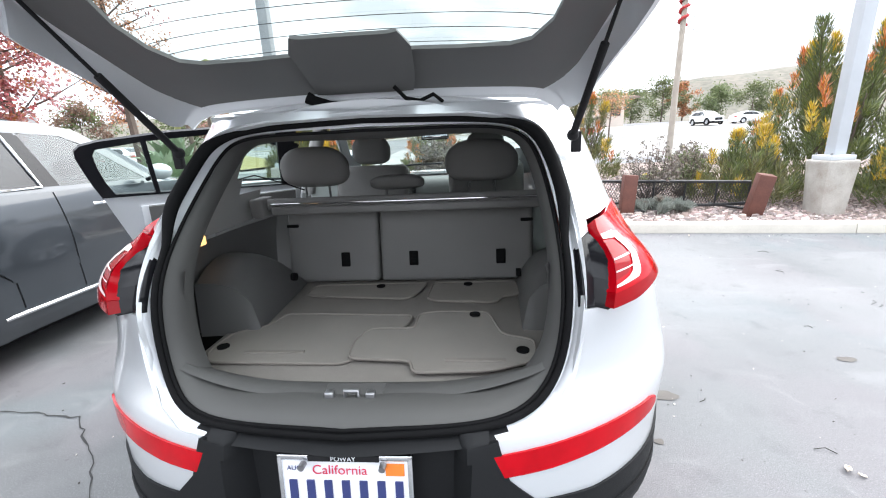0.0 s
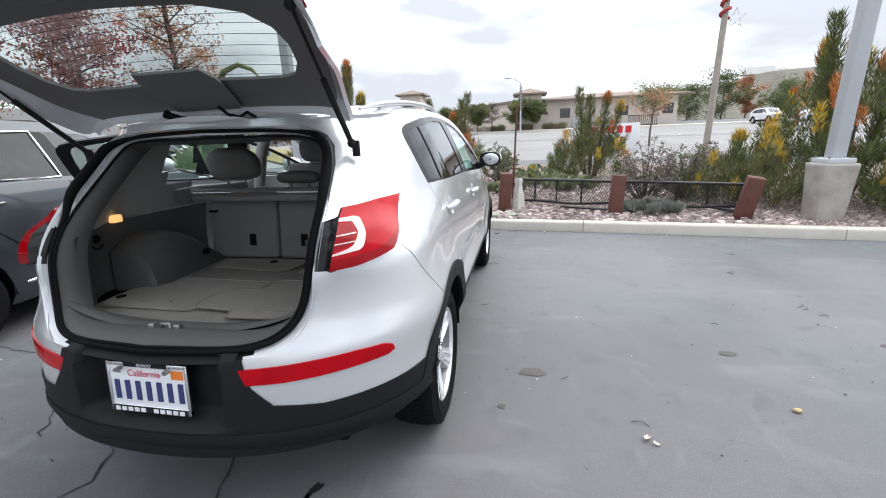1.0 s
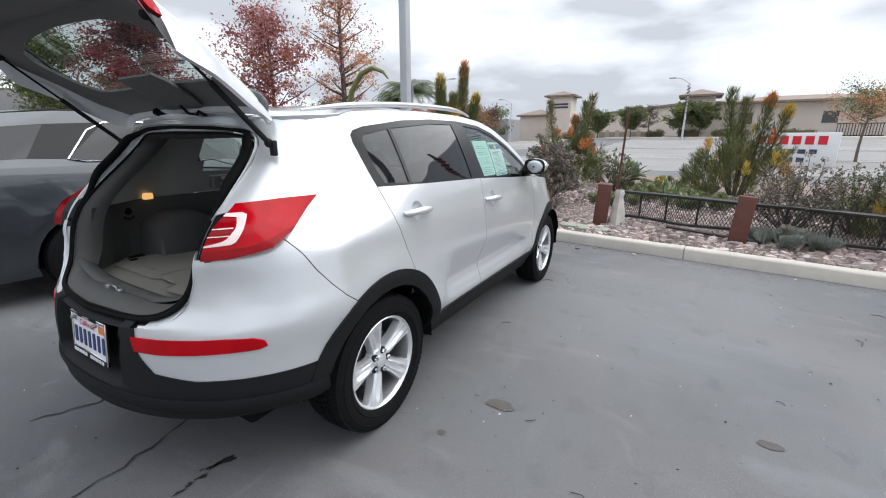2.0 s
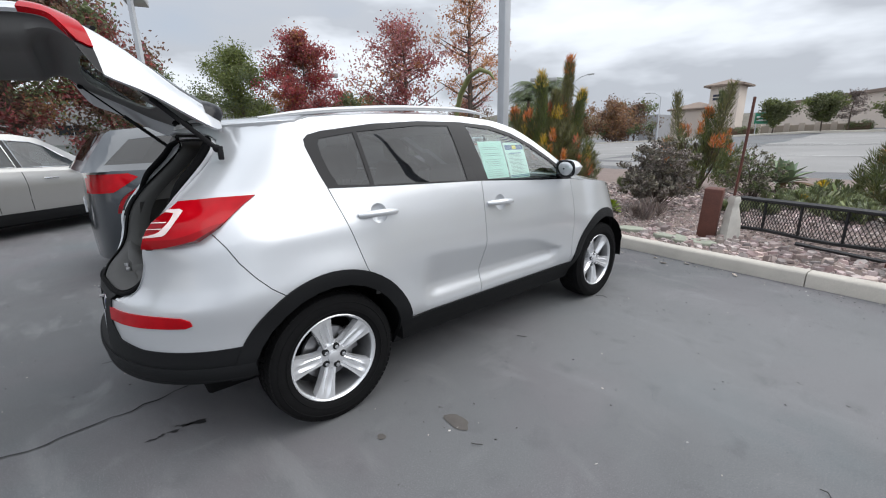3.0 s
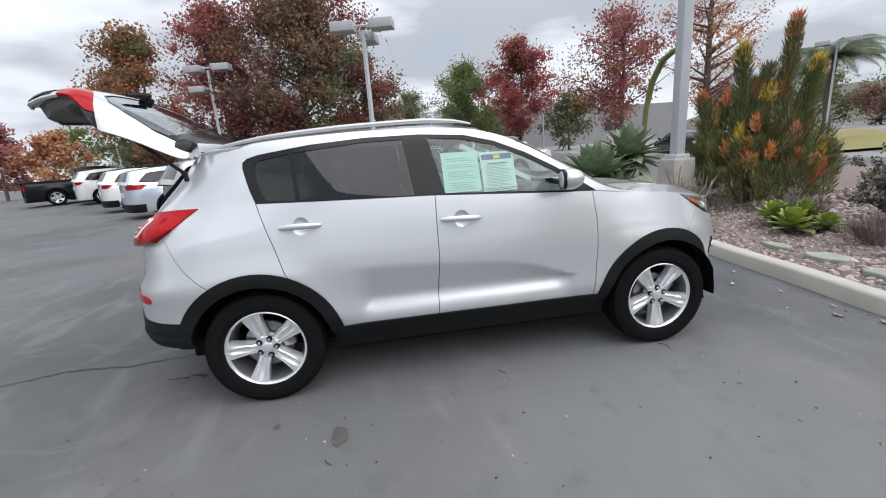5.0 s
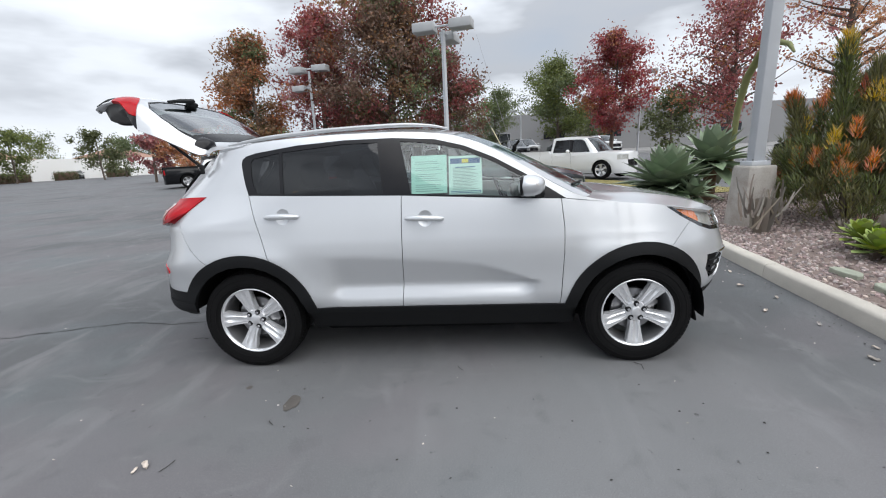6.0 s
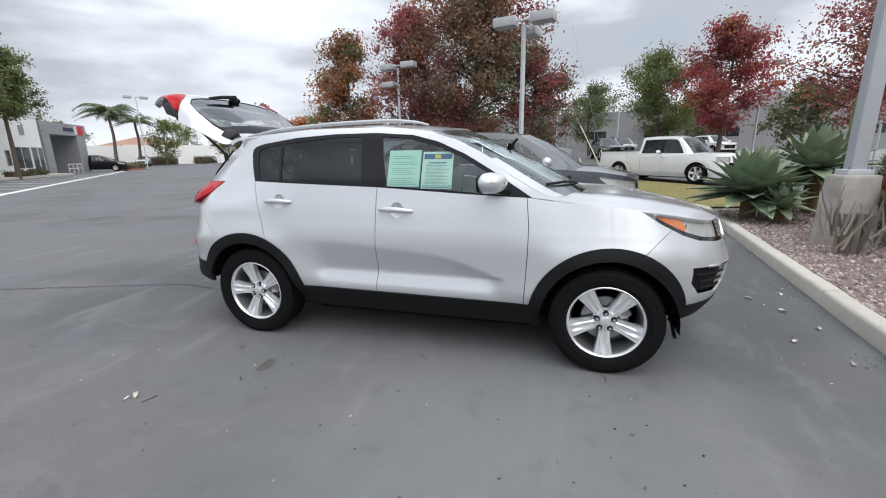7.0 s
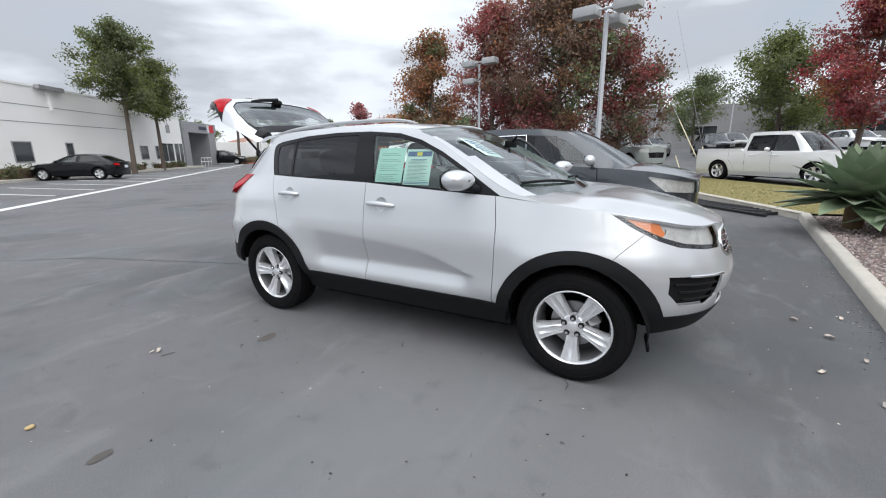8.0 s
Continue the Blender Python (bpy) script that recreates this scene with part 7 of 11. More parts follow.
lot_lamp(-17.5, 27.0, 5.9, ((0.5, 0.4, 0, 1.1), (-0.5, -0.4, 0.0, 1.1)), "lamp post near the road")
lot_lamp(-36.0, -47.0, 8.4, ((0.7, -0.4, 0, 1.3), (-0.7, 0.4, 0.0, 1.3)), "distant lamp post by the white wall")

# ---- lawn and drain ----
bm = bmesh.new()
cx, cy = -13.5, 5.2
f = bm.faces.new([bm.verts.new((x, y, 0.12)) for x, y in LAWN])
bmesh.ops.triangulate(bm, faces=[f])
bmesh.ops.recalc_face_normals(bm, faces=bm.faces[:])
tagged(part("lawn", bm, M["lawn"], None, "", False), "strip of dry yellowish lawn inside a kerb", "lawn", kind="structure")


def grass(name, poly, count, seed, h, material, label):
    r = random.Random(seed)
    x0, x1 = min(p[0] for p in poly), max(p[0] for p in poly)
    y0, y1 = min(p[1] for p in poly), max(p[1] for p in poly)
    vs, fs = [], []
    while len(fs) < count:
        x, y = r.uniform(x0, x1), r.uniform(y0, y1)
        if not inside(poly, (x, y)):
            continue
        a, hh, lx, ly = r.uniform(0, 6.28), h * r.uniform(0.5, 1.2), r.gauss(0, 0.02), r.gauss(0, 0.02)
        b = len(vs)
        vs += [(x - 0.006 * math.cos(a), y - 0.006 * math.sin(a), 0.115), (x + 0.006 * math.cos(a), y + 0.006 * math.sin(a), 0.115), (x + lx, y + ly, 0.12 + hh)]
        fs.append((b, b + 1, b + 2))
    return tagged(put(name, mesh_from(name, vs, fs, False), material), label, "grass", kind="stuff")


M["blade"] = mat("dry_grass_blades", (0.225, 0.195, 0.078), 0.9, var=0.4, scale=1.2, col2=(0.16, 0.155, 0.055), island=0.15)
grass("grass", LAWN, 26000, 31, 0.022, M["blade"], "short dry yellow-green grass")

th = root("drain_grate", "black iron drain grate lying at the kerb corner", "grate", at=pose(-8.35, 4.35, 0.012, 0, 0, 27))
for k in range(13):
    bm = bmesh.new()
    add_box(bm, (-1.2 + 0.19 * k, -0.33, 0.0), (-1.2 + 0.19 * k + 0.05, 0.33, 0.06), Matrix.Rotation(radians(12), 4, "Z"), 0.004)
    part("grate_bar", bm, M["black_iron"], th)
for yy in (-0.36, 0.36):
    bm = bmesh.new()
    add_box(bm, (-1.3, yy - 0.03, 0.0), (1.3, yy + 0.03, 0.05), Matrix.Rotation(radians(12), 4, "Z"), 0.004)
    part("grate_frame", bm, M["black_iron"], th)

# ---- litter on the asphalt ----
rg = random.Random(77)


def dry_leaf(x, y, s, seed, label="curled pale dry leaf on the asphalt", material=None):
    r = random.Random(seed)
    bm = bmesh.new()
    n = 9
    rows = []
    a = r.uniform(0, 6.28)
    for i in range(n):
        u = i / (n - 1)
        w = 0.5 * math.sin(math.pi * u) ** 0.7 * (1 + 0.3 * math.sin(9 * u)) + 0.02
        row = []
        for j in range(5):
            v = -1 + j / 2
            lx, ly = (u - 0.5) * s, v * w * s * 0.55
            z = 0.006 + s * (0.22 * v * v * r.uniform(0.7, 1.2) + 0.12 * math.sin(3 * u + seed))
            row.append(Vector((x + lx * math.cos(a) - ly * math.sin(a), y + lx * math.sin(a) + ly * math.cos(a), max(0.003, z))))
        rows.append(row)
    add_grid(bm, rows)
    tagged(part("dry_leaf", bm, material or M["litter"], None), label, "leaf", group="fallen leaves")


dry_leaf(1.858, -0.089, 0.050, 1)
dry_leaf(1.89, -0.12, 0.034, 2)
for i, (x, y) in enumerate(((0.9, 4.15), (0.35, 4.25), (-0.25, 4.35), (-0.6, 4.25), (0.75, 4.3), (-1.1, 4.45), (0.05, 4.05), (1.1, 4.3), (3.2, 4.0), (-0.9, 4.1), (1.6, 4.2))):
    dry_leaf(x, y, rg.uniform(0.04, 0.075), 10 + i)
bm = bmesh.new()
bmesh.ops.create_icosphere(bm, subdivisions=2, radius=0.018, matrix=Matrix.Translation((2.66, 0.226, 0.012)) @ Matrix.Diagonal((1.2, 0.9, 0.65, 1)))
for v in bm.verts:
    v.co += Vector((1, 1, 1)) * 0.004 * noise.noise(v.co * 40)
tagged(part("pebble", bm, mat("tan_pebble", (0.48, 0.36, 0.18), 0.8, var=0.3, scale=40), None), "small tan pebble lying on the asphalt", "pebble")


def crumbs(name, count, seed, material, label, smin, smax):
    r = random.Random(seed)
    vs, fs = [], []
    for _ in range(count):
        x, y = r.uniform(-3.5, 8), r.uniform(-5, 4.6)
        if abs(x) < 0.75 and -0.8 < y < 3.4 or y > kerb_y(x) - 0.02:
            continue
        if r.random() < 0.35:
            y = kerb_y(x) - 0.02 - abs(r.gauss(0, 0.16))
        s, a = r.uniform(smin, smax), r.uniform(0, 6.28)
        el = r.choice((0.25, 0.5, 0.8))
        b = len(vs)
        for k in range(4):
            aa = a + k * math.pi / 2
            vs.append((x + s * math.cos(aa) * (1 if k % 2 == 0 else el), y + s * math.sin(aa) * (1 if k % 2 == 0 else el), 0.004))
        vs.append((x, y, 0.004 + s * 0.5))
        for k in range(4):
            fs.append((b + k, b + (k + 1) % 4, b + 4))
    return tagged(put(name, mesh_from(name, vs, fs, False), material), label, "debris", kind="stuff")


M["crumb_d"] = mat("dark_crumb", (0.03, 0.027, 0.025), 0.9, var=0.3, island=0.6)
crumbs("debris", 1400, 51, M["crumb_d"], "dark crumbs of leaf and grit on the asphalt", 0.003, 0.010)
crumbs("debris", 420, 52, M["litter"], "pale chips and bits on the asphalt", 0.003, 0.011)
for i in range(14):
    x, y, a = rg.uniform(0.8, 4.2), rg.uniform(-0.3, 3.2), rg.uniform(0, 3.1)
    bm = bmesh.new()
    ln = rg.uniform(0.04, 0.12)
    add_tube(bm, [(x, y, 0.005), (x + ln * 0.5 * math.cos(a), y + ln * 0.5 * math.sin(a), 0.012), (x + ln * math.cos(a + 0.4), y + ln * math.sin(a + 0.4), 0.005)], 0.0022, 4)
    tagged(part("twig", bm, M["crumb_d"], None), "thin dry twig lying on the asphalt", "twig", group="fallen twigs")


# ---- plants ----
def leafy(name, col, rough=0.7, island=0.55, through_=0.45):
    """Leaf stuff: a principled surface with some light coming through from behind."""
    m = mat(name, col, rough, island=island)
    nt = m.node_tree
    b = nt.nodes["Principled BSDF"]
    tr = nt.nodes.new("ShaderNodeBsdfTranslucent")
    nt.links.new(b.inputs["Base Color"].links[0].from_socket, tr.inputs["Color"])
    mx = nt.nodes.new("ShaderNodeMixShader")
    mx.inputs[0].default_value = through_
    nt.links.new(b.outputs["BSDF"], mx.inputs[1])
    nt.links.new(tr.outputs["BSDF"], mx.inputs[2])
    nt.links.new(mx.outputs["Shader"], nt.nodes["Material Output"].inputs["Surface"])
    return m


M["bark"] = mat("grey_brown_bark", (0.14, 0.11, 0.09), 0.95, var=0.5, scale=6, bump=0.6, bscale=30)
M["leaf_dark"] = leafy("dark_maroon_green_leaves", (0.20, 0.128, 0.092))
M["leaf_maroon"] = leafy("maroon_leaves", (0.335, 0.105, 0.10))
M["leaf_brown"] = leafy("rusty_brown_leaves", (0.27, 0.155, 0.085))
M["leaf_mauve"] = leafy("faded_mauve_leaves", (0.40, 0.17, 0.165))
M["leaf_peach"] = leafy("pale_peach_leaves", (0.52, 0.27, 0.15))
M["leaf_red"] = leafy("crimson_leaves", (0.37, 0.080, 0.080))
M["leaf_orange"] = leafy("rust_orange_leaves", (0.40, 0.175, 0.085))
M["leaf_green"] = leafy("mid_green_leaves", (0.165, 0.195, 0.066))
M["leaf_olive"] = leafy("olive_grey_leaves", (0.152, 0.184, 0.088))
M["leaf_deep"] = leafy("deep_green_leaves", (0.13, 0.145, 0.068))
M["stick_green"] = mat("green_pencil_stems", (0.122, 0.145, 0.048), 0.7, island=0.8)
M["stick_olive"] = mat("olive_pencil_stems", (0.155, 0.150, 0.058), 0.7, island=0.8)
M["stick_orange"] = mat("orange_pencil_tips", (0.55, 0.19, 0.045), 0.7, island=0.7)
M["stick_red"] = mat("coral_pencil_tips", (0.50, 0.12, 0.05), 0.7, island=0.7)
M["stick_yellow"] = mat("yellow_pencil_tips", (0.55, 0.38, 0.04), 0.7, island=0.7)
M["twig_grey"] = mat("grey_brown_twigs", (0.27, 0.235, 0.20), 0.9, island=0.8)
M["twig_purple"] = mat("purple_brown_foliage", (0.24, 0.195, 0.175), 0.9, island=0.9)
M["agave"] = mat("blue_green_agave", (0.25, 0.315, 0.205), 0.5, var=0.45, scale=5, col2=(0.14, 0.19, 0.12), rand=0.4)
M["agave_dry"] = mat("dry_agave_leaf", (0.22, 0.15, 0.09), 0.85, var=0.4, scale=9)
M["rosette"] = mat("lime_rosette_leaves", (0.30, 0.38, 0.08), 0.6, var=0.3, scale=14, rand=0.6)
M["silver_leaf"] = mat("silver_grey_leaves", (0.26, 0.28, 0.25), 0.9, island=0.6)
M["palm_leaf"] = mat("palm_fronds", (0.095, 0.125, 0.055), 0.7, island=0.7)
M["cover"] = mat("grey_green_ground_cover", (0.22, 0.25, 0.13), 0.8, island=0.8)


def leaf_cloud(r, centres, per, spread, size, squash=0.8):
    """Leaf cards round cluster centres."""
    vs, fs = [], []
    for c, rad in centres:
        for _ in range(per):
            d = Vector((r.gauss(0, 1), r.gauss(0, 1), r.gauss(0, 1) * squash))
            d = d.normalized() * (rad * spread * r.random() ** 0.85)
            p = c + d
            s = size * r.uniform(0.6, 1.35)
            n = Vector((r.gauss(0, 1), r.gauss(0, 1), r.gauss(0.5, 0.8))).normalized()
            u = n.orthogonal().normalized()
            u = Matrix.Rotation(r.uniform(0, 6.28), 3, n) @ u
            w = n.cross(u)
            b = len(vs)
            vs += [tuple(p - u * s), tuple(p + w * s * 0.55 + n * s * 0.15), tuple(p + u * s), tuple(p - w * s * 0.55 + n * s * 0.1)]
            fs.append((b, b + 1, b + 2, b + 3))
    return vs, fs


def tree(x, y, h, width, mats, label, seed, z0=None, base=0.25, per=70, leaf=0.080, clusters=70, shape=0.5, bare=0.0, multi=1, lean=0.0, dense=2.7):
    """A tapered trunk with limbs and a ragged crown of leaf clumps. mats: list of (material, share)."""
    r = random.Random(seed)
    z0 = rise(x, y) if z0 is None else z0
    th = root("tree", label, "tree", at=pose(x, y, z0))
    bm = bmesh.new()
    tips = []
    for s in range(multi):
        ox = 0 if multi == 1 else r.uniform(-0.4, 0.4)
        pts, rr = [], []
        for k in range(9):
            u = k / 8
            pts.append(Vector((ox * (1 + 2 * u) + lean * u * h + 0.12 * math.sin(3 * u + seed), 0.12 * math.cos(2.5 * u + seed + s), h * 0.94 * u)))
            rr.append(max(0.015, h * 0.017 * (1 - u) ** 0.8 / multi ** 0.4 + 0.012))
        add_tube(bm, pts, rr, 7)
        nb = int(clusters * 0.45 / multi)
        for k in range(nb):
            u = base + (0.97 - base) * (k + r.random()) / nb
            i = min(7, int(u * 8))
            p = pts[i].lerp(pts[i + 1], u * 8 - i)
            a = r.uniform(0, 6.28)
            prof = math.sin(math.pi * min(1.0, ((u - base) / (1 - base)) ** shape)) ** 0.7 + 0.10
            ln = width / 2 * prof * r.uniform(0.55, 1.1)
            up = ln * r.uniform(0.25, 0.9)
            mid = p + Vector((math.cos(a) * ln * 0.5, math.sin(a) * ln * 0.5, up * 0.35))
            tip = p + Vector((math.cos(a) * ln, math.sin(a) * ln, up * 0.8))
            add_tube(bm, [p, mid, tip], [rr[i] * 0.45, rr[i] * 0.3, 0.008], 4)
            tips += [(tip, 1.0), (mid, 0.9)]
            if r.random() < 0.6:
                t2 = mid + Vector((r.gauss(0, 0.25), r.gauss(0, 0.25), r.uniform(0.1, 0.4))) * ln * 0.7
                add_tube(bm, [mid, t2], [rr[i] * 0.2, 0.006], 3)
                tips.append((t2, 0.8))
        tips.append((pts[-1], 0.7))
    part("trunk", bm, M["bark"], th)
    crad = width * 0.145
    tips = [(c, crad * q * r.uniform(0.7, 1.25)) for c, q in tips if r.random() > bare]
    r.shuffle(tips)
    i0 = 0
    tot = sum(m[1] for m in mats)
    for m, share in mats:
        n = max(1, round(len(tips) * share / tot))
        sub = tips[i0:i0 + n]
        i0 += n
        if not sub:
            continue
        vs, fs = leaf_cloud(r, sub, int(per * dense), 1.30, leaf)
        put("crown", mesh_from("crown", vs, fs, False), m, th)
    return th


# autumn trees beyond the lot
tree(-19.0, -9.6, 8.0, 4.2, [(M["leaf_brown"], 5), (M["leaf_orange"], 3), (M["leaf_olive"], 1)], "rust and olive autumn tree with dense crown", 101, base=0.13, clusters=85, per=80)
tree(-20.0, -6.2, 9.4, 4.6, [(M["leaf_maroon"], 3), (M["leaf_mauve"], 3), (M["leaf_orange"], 1), (M["leaf_dark"], 1)], "maroon and orange autumn tree", 102, base=0.13, clusters=95, per=80)
tree(-19.5, -2.3, 11.0, 6.6, [(M["leaf_dark"], 5), (M["leaf_maroon"], 2), (M["leaf_olive"], 1), (M["leaf_brown"], 2)], "tall dark maroon-green tree with open crown", 103, base=0.17, clusters=165, per=84, leaf=0.082)
tree(-21.0, 0.6, 7.0, 4.6, [(M["leaf_dark"], 3), (M["leaf_maroon"], 2), (M["leaf_olive"], 1)], "lower dark tree with thinning leaves", 104, base=0.13, clusters=80, per=60)
tree(-25.2, 11.2, 8.4, 4.2, [(M["leaf_red"], 3), (M["leaf_maroon"], 3), (M["leaf_orange"], 1)], "crimson pyramidal autumn tree", 105, clusters=90, per=80, shape=0.62)
tree(-18.2, 14.3, 8.2, 5.5, [(M["leaf_mauve"], 4), (M["leaf_maroon"], 2), (M["leaf_orange"], 1)], "maroon tree with bare upper twigs", 106, clusters=100, per=40, bare=0.28)
tree(-30.0, 8.6, 7.6, 5.0, [(M["leaf_green"], 4), (M["leaf_olive"], 1)], "bright green broad tree", 107, clusters=85, per=75)
tree(-40.0, 4.6, 6.6, 4.6, [(M["leaf_olive"], 4), (M["leaf_green"], 1)], "pale olive airy tree", 108, clusters=60, per=55)
tree(-15.6, 17.4, 11.8, 3.6, [(M["leaf_peach"], 4), (M["leaf_orange"], 2), (M["leaf_mauve"], 1)], "slender orange tree with sparse leaves", 109, clusters=110, per=34, bare=0.15, shape=0.45, leaf=0.062)
tree(-12.7, -31.2, 10.4, 4.2, [(M["leaf_green"], 3), (M["leaf_deep"], 3), (M["leaf_olive"], 1)], "leaning green street tree by the white building", 110, base=0.44, clusters=84, per=95, leaf=0.085, bare=0.1)
tree(-16.9, -35.6, 9.4, 4.4, [(M["leaf_green"], 3), (M["leaf_deep"], 3)], "green street tree by the white building", 111, base=0.46, clusters=80, per=95, leaf=0.085, bare=0.1)
tree(-22.5, -45.0, 8.5, 6.0, [(M["leaf_olive"], 3), (M["leaf_green"], 1)], "pale olive tree beyond the entrance", 112, clusters=60, per=60)
for i, (x, y, h, w, ms) in enumerate(((-33.0, -7.0, 5.0, 5, "leaf_olive"), (-36.0, -18.0, 4.2, 5, "leaf_olive"), (-48.0, -30.0, 6.5, 6, "leaf_green"), (-54.5, -51.5, 7.0, 6, "leaf_deep"), (-33.0, -23.0, 4.6, 4, "leaf_peach"), (-32.0, -26.0, 6.2, 3.4, "leaf_mauve"),
                                       (-52.0, -62.5, 7.4, 6.5, "leaf_green"), (-66.0, -58.0, 6.5, 7, "leaf_olive"), (-44.0, 14.0, 5.0, 6, "leaf_deep"), (-36.0, 20.0, 5.5, 6, "leaf_deep"), (-60.0, 6.0, 7.0, 7, "leaf_green"), (-62.0, -4.0, 6.0, 7, "leaf_olive"), (-52.0, 0.5, 6.0, 6, "leaf_green"))):
    tree(x, y, h, w, [(M[ms], 1)], "distant leafy tree along the edge of the lot", 130 + i, clusters=36, per=46, leaf=0.15, base=0.12, dense=2.0)


def palm(x, y, h, seed, n=26, ln=2.6):
    r = random.Random(seed)
    th = root("palm_tree", "palm with a slim trunk and arching fronds", "palm tree", group="palms", at=pose(x, y, rise(x, y)))
    bm = bmesh.new()
    add_tube(bm, [(0.1 * math.sin(k), 0, h * k / 8) for k in range(9)], [0.24 - 0.012 * k for k in range(9)], 8)
    part("trunk", bm, M["bark"], th)
    vs, fs = [], []
    for k in range(n):
        a, up = r.uniform(0, 6.28), r.uniform(0.1, 1.3)
        p = Vector((0, 0, h))
        pts = []
        for j in range(9):
            u = j / 8
            pts.append(p + Vector((math.cos(a) * ln * u, math.sin(a) * ln * u, ln * (up * u - (0.30 + up * 0.55) * u * u * 1.25))))
        side = Vector((-math.sin(a), math.cos(a), 0))
        for j in range(8):
            for q in range(6):
                c = pts[j].lerp(pts[j + 1], q / 6)
                w = ln * 0.20 * math.sin(math.pi * min(1, 0.15 + (j + q / 6) / 8 * 0.9))
                for sg in (-1, 1):
                    b = len(vs)
                    t = c + side * sg * w + Vector((math.cos(a) * 0.15, math.sin(a) * 0.15, -0.55 * w))
                    vs += [tuple(c), tuple(c + (pts[j + 1] - pts[j]) * 0.13), tuple(t)]
                    fs.append((b, b + 1, b + 2))
    put("fronds", mesh_from("fronds", vs, fs, False), M["palm_leaf"], th)
    return th


palm(-18.8, 28.5, 4.9, 1, n=34, ln=3.1)
palm(-25.5, 35.5, 4.9, 2, n=30)
palm(-42.0, -60.0, 7.6, 3, ln=4.0, n=52)
palm(-48.0, -63.0, 7.0, 4, ln=3.4, n=40)


def stem_shrub(name, x, y, h, w, count, mats, label, category, seed, thick_=0.006, bend=0.25, tip=0.25, upright=0.55, seg=4, fork=3, size=1.0):
    """A shrub of many thin stems. mats: stem material, then tip materials."""
    r = random.Random(seed)
    th = root(name, label, category, at=pose(x, y, bed_z(x, y) - 0.02))
    bufs = [([], []) for _ in mats]

    def stick(buf, pts, rad):
        vs, fs = buf
        b = len(vs)
        for i, p in enumerate(pts):
            q = rad * (1 - 0.55 * i / (len(pts) - 1))
            for k in range(3):
                a = 2.094 * k
                vs.append((p.x + q * math.cos(a), p.y + q * math.sin(a), p.z))
        for i in range(len(pts) - 1):
            for k in range(3):
                fs.append((b + 3 * i + k, b + 3 * i + (k + 1) % 3, b + 3 * i + 3 + (k + 1) % 3, b + 3 * i + 3 + k))
    plist = []
    for _ in range(int(16 + 30 * w * h)):
        a, q = r.uniform(0, 6.28), w / 2 * math.sqrt(r.random())
        lim = h * (0.80 - 0.42 * (2 * q / w) ** 2)
        z = lim * r.uniform(0.2, 1.0)
        ln = r.uniform(0.22, 0.45) * min(1, h)
        base = Vector((q * math.cos(a) * 0.85, q * math.sin(a) * 0.85, max(0.02, z - ln)))
        plist.append((base, base + Vector((math.cos(a) * 0.3 * ln + r.gauss(0, 0.05), math.sin(a) * 0.3 * ln + r.gauss(0, 0.05), ln)), r.random() < tip))
    wt_ = [(p[1] - p[0]).length for p in plist]
    for base, top, lit in r.choices(plist, wt_, k=int(count * fork * 1.7)):
        t = r.random() ** 0.8
        ax = (top - base).normalized()
        p = base.lerp(top, t)
        a = r.uniform(0, 6.28)
        rad = ax.orthogonal().normalized()
        rad = Matrix.Rotation(a, 3, ax) @ rad
        d = (rad * (1.05 - upright * 0.6) * (1 - 0.5 * t) + ax * (0.35 + upright * 0.6)).normalized()
        ln = (0.11 + 0.15 * (1 - t)) * size * (1 if h > 0.5 else 0.7)
        pts = [p]
        for k in range(seg - 1):
            d = (d + Vector((r.gauss(0, bend * 0.5), r.gauss(0, bend * 0.5), 0.14))).normalized()
            pts.append(pts[-1] + d * ln / (seg - 1))
        if len(mats) > 1 and lit and (t > 0.5 or r.random() < 0.08):
            stick(bufs[1 + (int(abs(top.x * 977 + top.y * 563)) % (len(mats) - 1))], pts, thick_)
        else:
            stick(bufs[0], pts, thick_)
    # woody stems to the ground
    for _ in range(14):
        a = r.uniform(0, 6.28)
        q = w * 0.3 * r.random()
        stick(bufs[0], [Vector((0.25 * q * math.cos(a), 0.25 * q * math.sin(a), 0)), Vector((0.7 * q * math.cos(a), 0.7 * q * math.sin(a), h * 0.3)), Vector((q * math.cos(a), q * math.sin(a), h * 0.65))], thick_ * 3)
    for i, (m, (vs, fs)) in enumerate(zip(mats, bufs)):
        if fs:
            put("stem_mass" if i == 0 else "tip_mass", mesh_from("stem_mass" if i == 0 else "tip_mass", vs, fs, False), m, th)["kind"] = "stuff"
    return th


def needles(buf, r, base, top, rad, count, ln, width):
    """Thin needles standing out of a column from base to top."""
    vs, fs = buf
    ax = (top - base).normalized()
    u0 = ax.orthogonal().normalized()
    w0 = ax.cross(u0)
    for _ in range(count):
        t = r.random() ** 0.85
        a = r.uniform(0, 6.283)
        out = u0 * math.cos(a) + w0 * math.sin(a)
        p = base.lerp(top, t) + out * rad * r.random() * (1 - 0.55 * t)
        d = (out * r.uniform(0.45, 1.0) * (1 - 0.45 * t) + ax * r.uniform(0.5, 1.0) + Vector((0, 0, 0.25))).normalized()
        q = p + d * ln * r.uniform(0.6, 1.3)
        sd = d.orthogonal().normalized() * width
        sd2 = d.cross(sd)
        b = len(vs)
        vs += [tuple(p + sd), tuple(p - sd * 0.5 + sd2 * 0.87), tuple(p - sd * 0.5 - sd2 * 0.87), tuple(q)]
        fs += [(b, b + 1, b + 3), (b + 1, b + 2, b + 3), (b + 2, b, b + 3)]


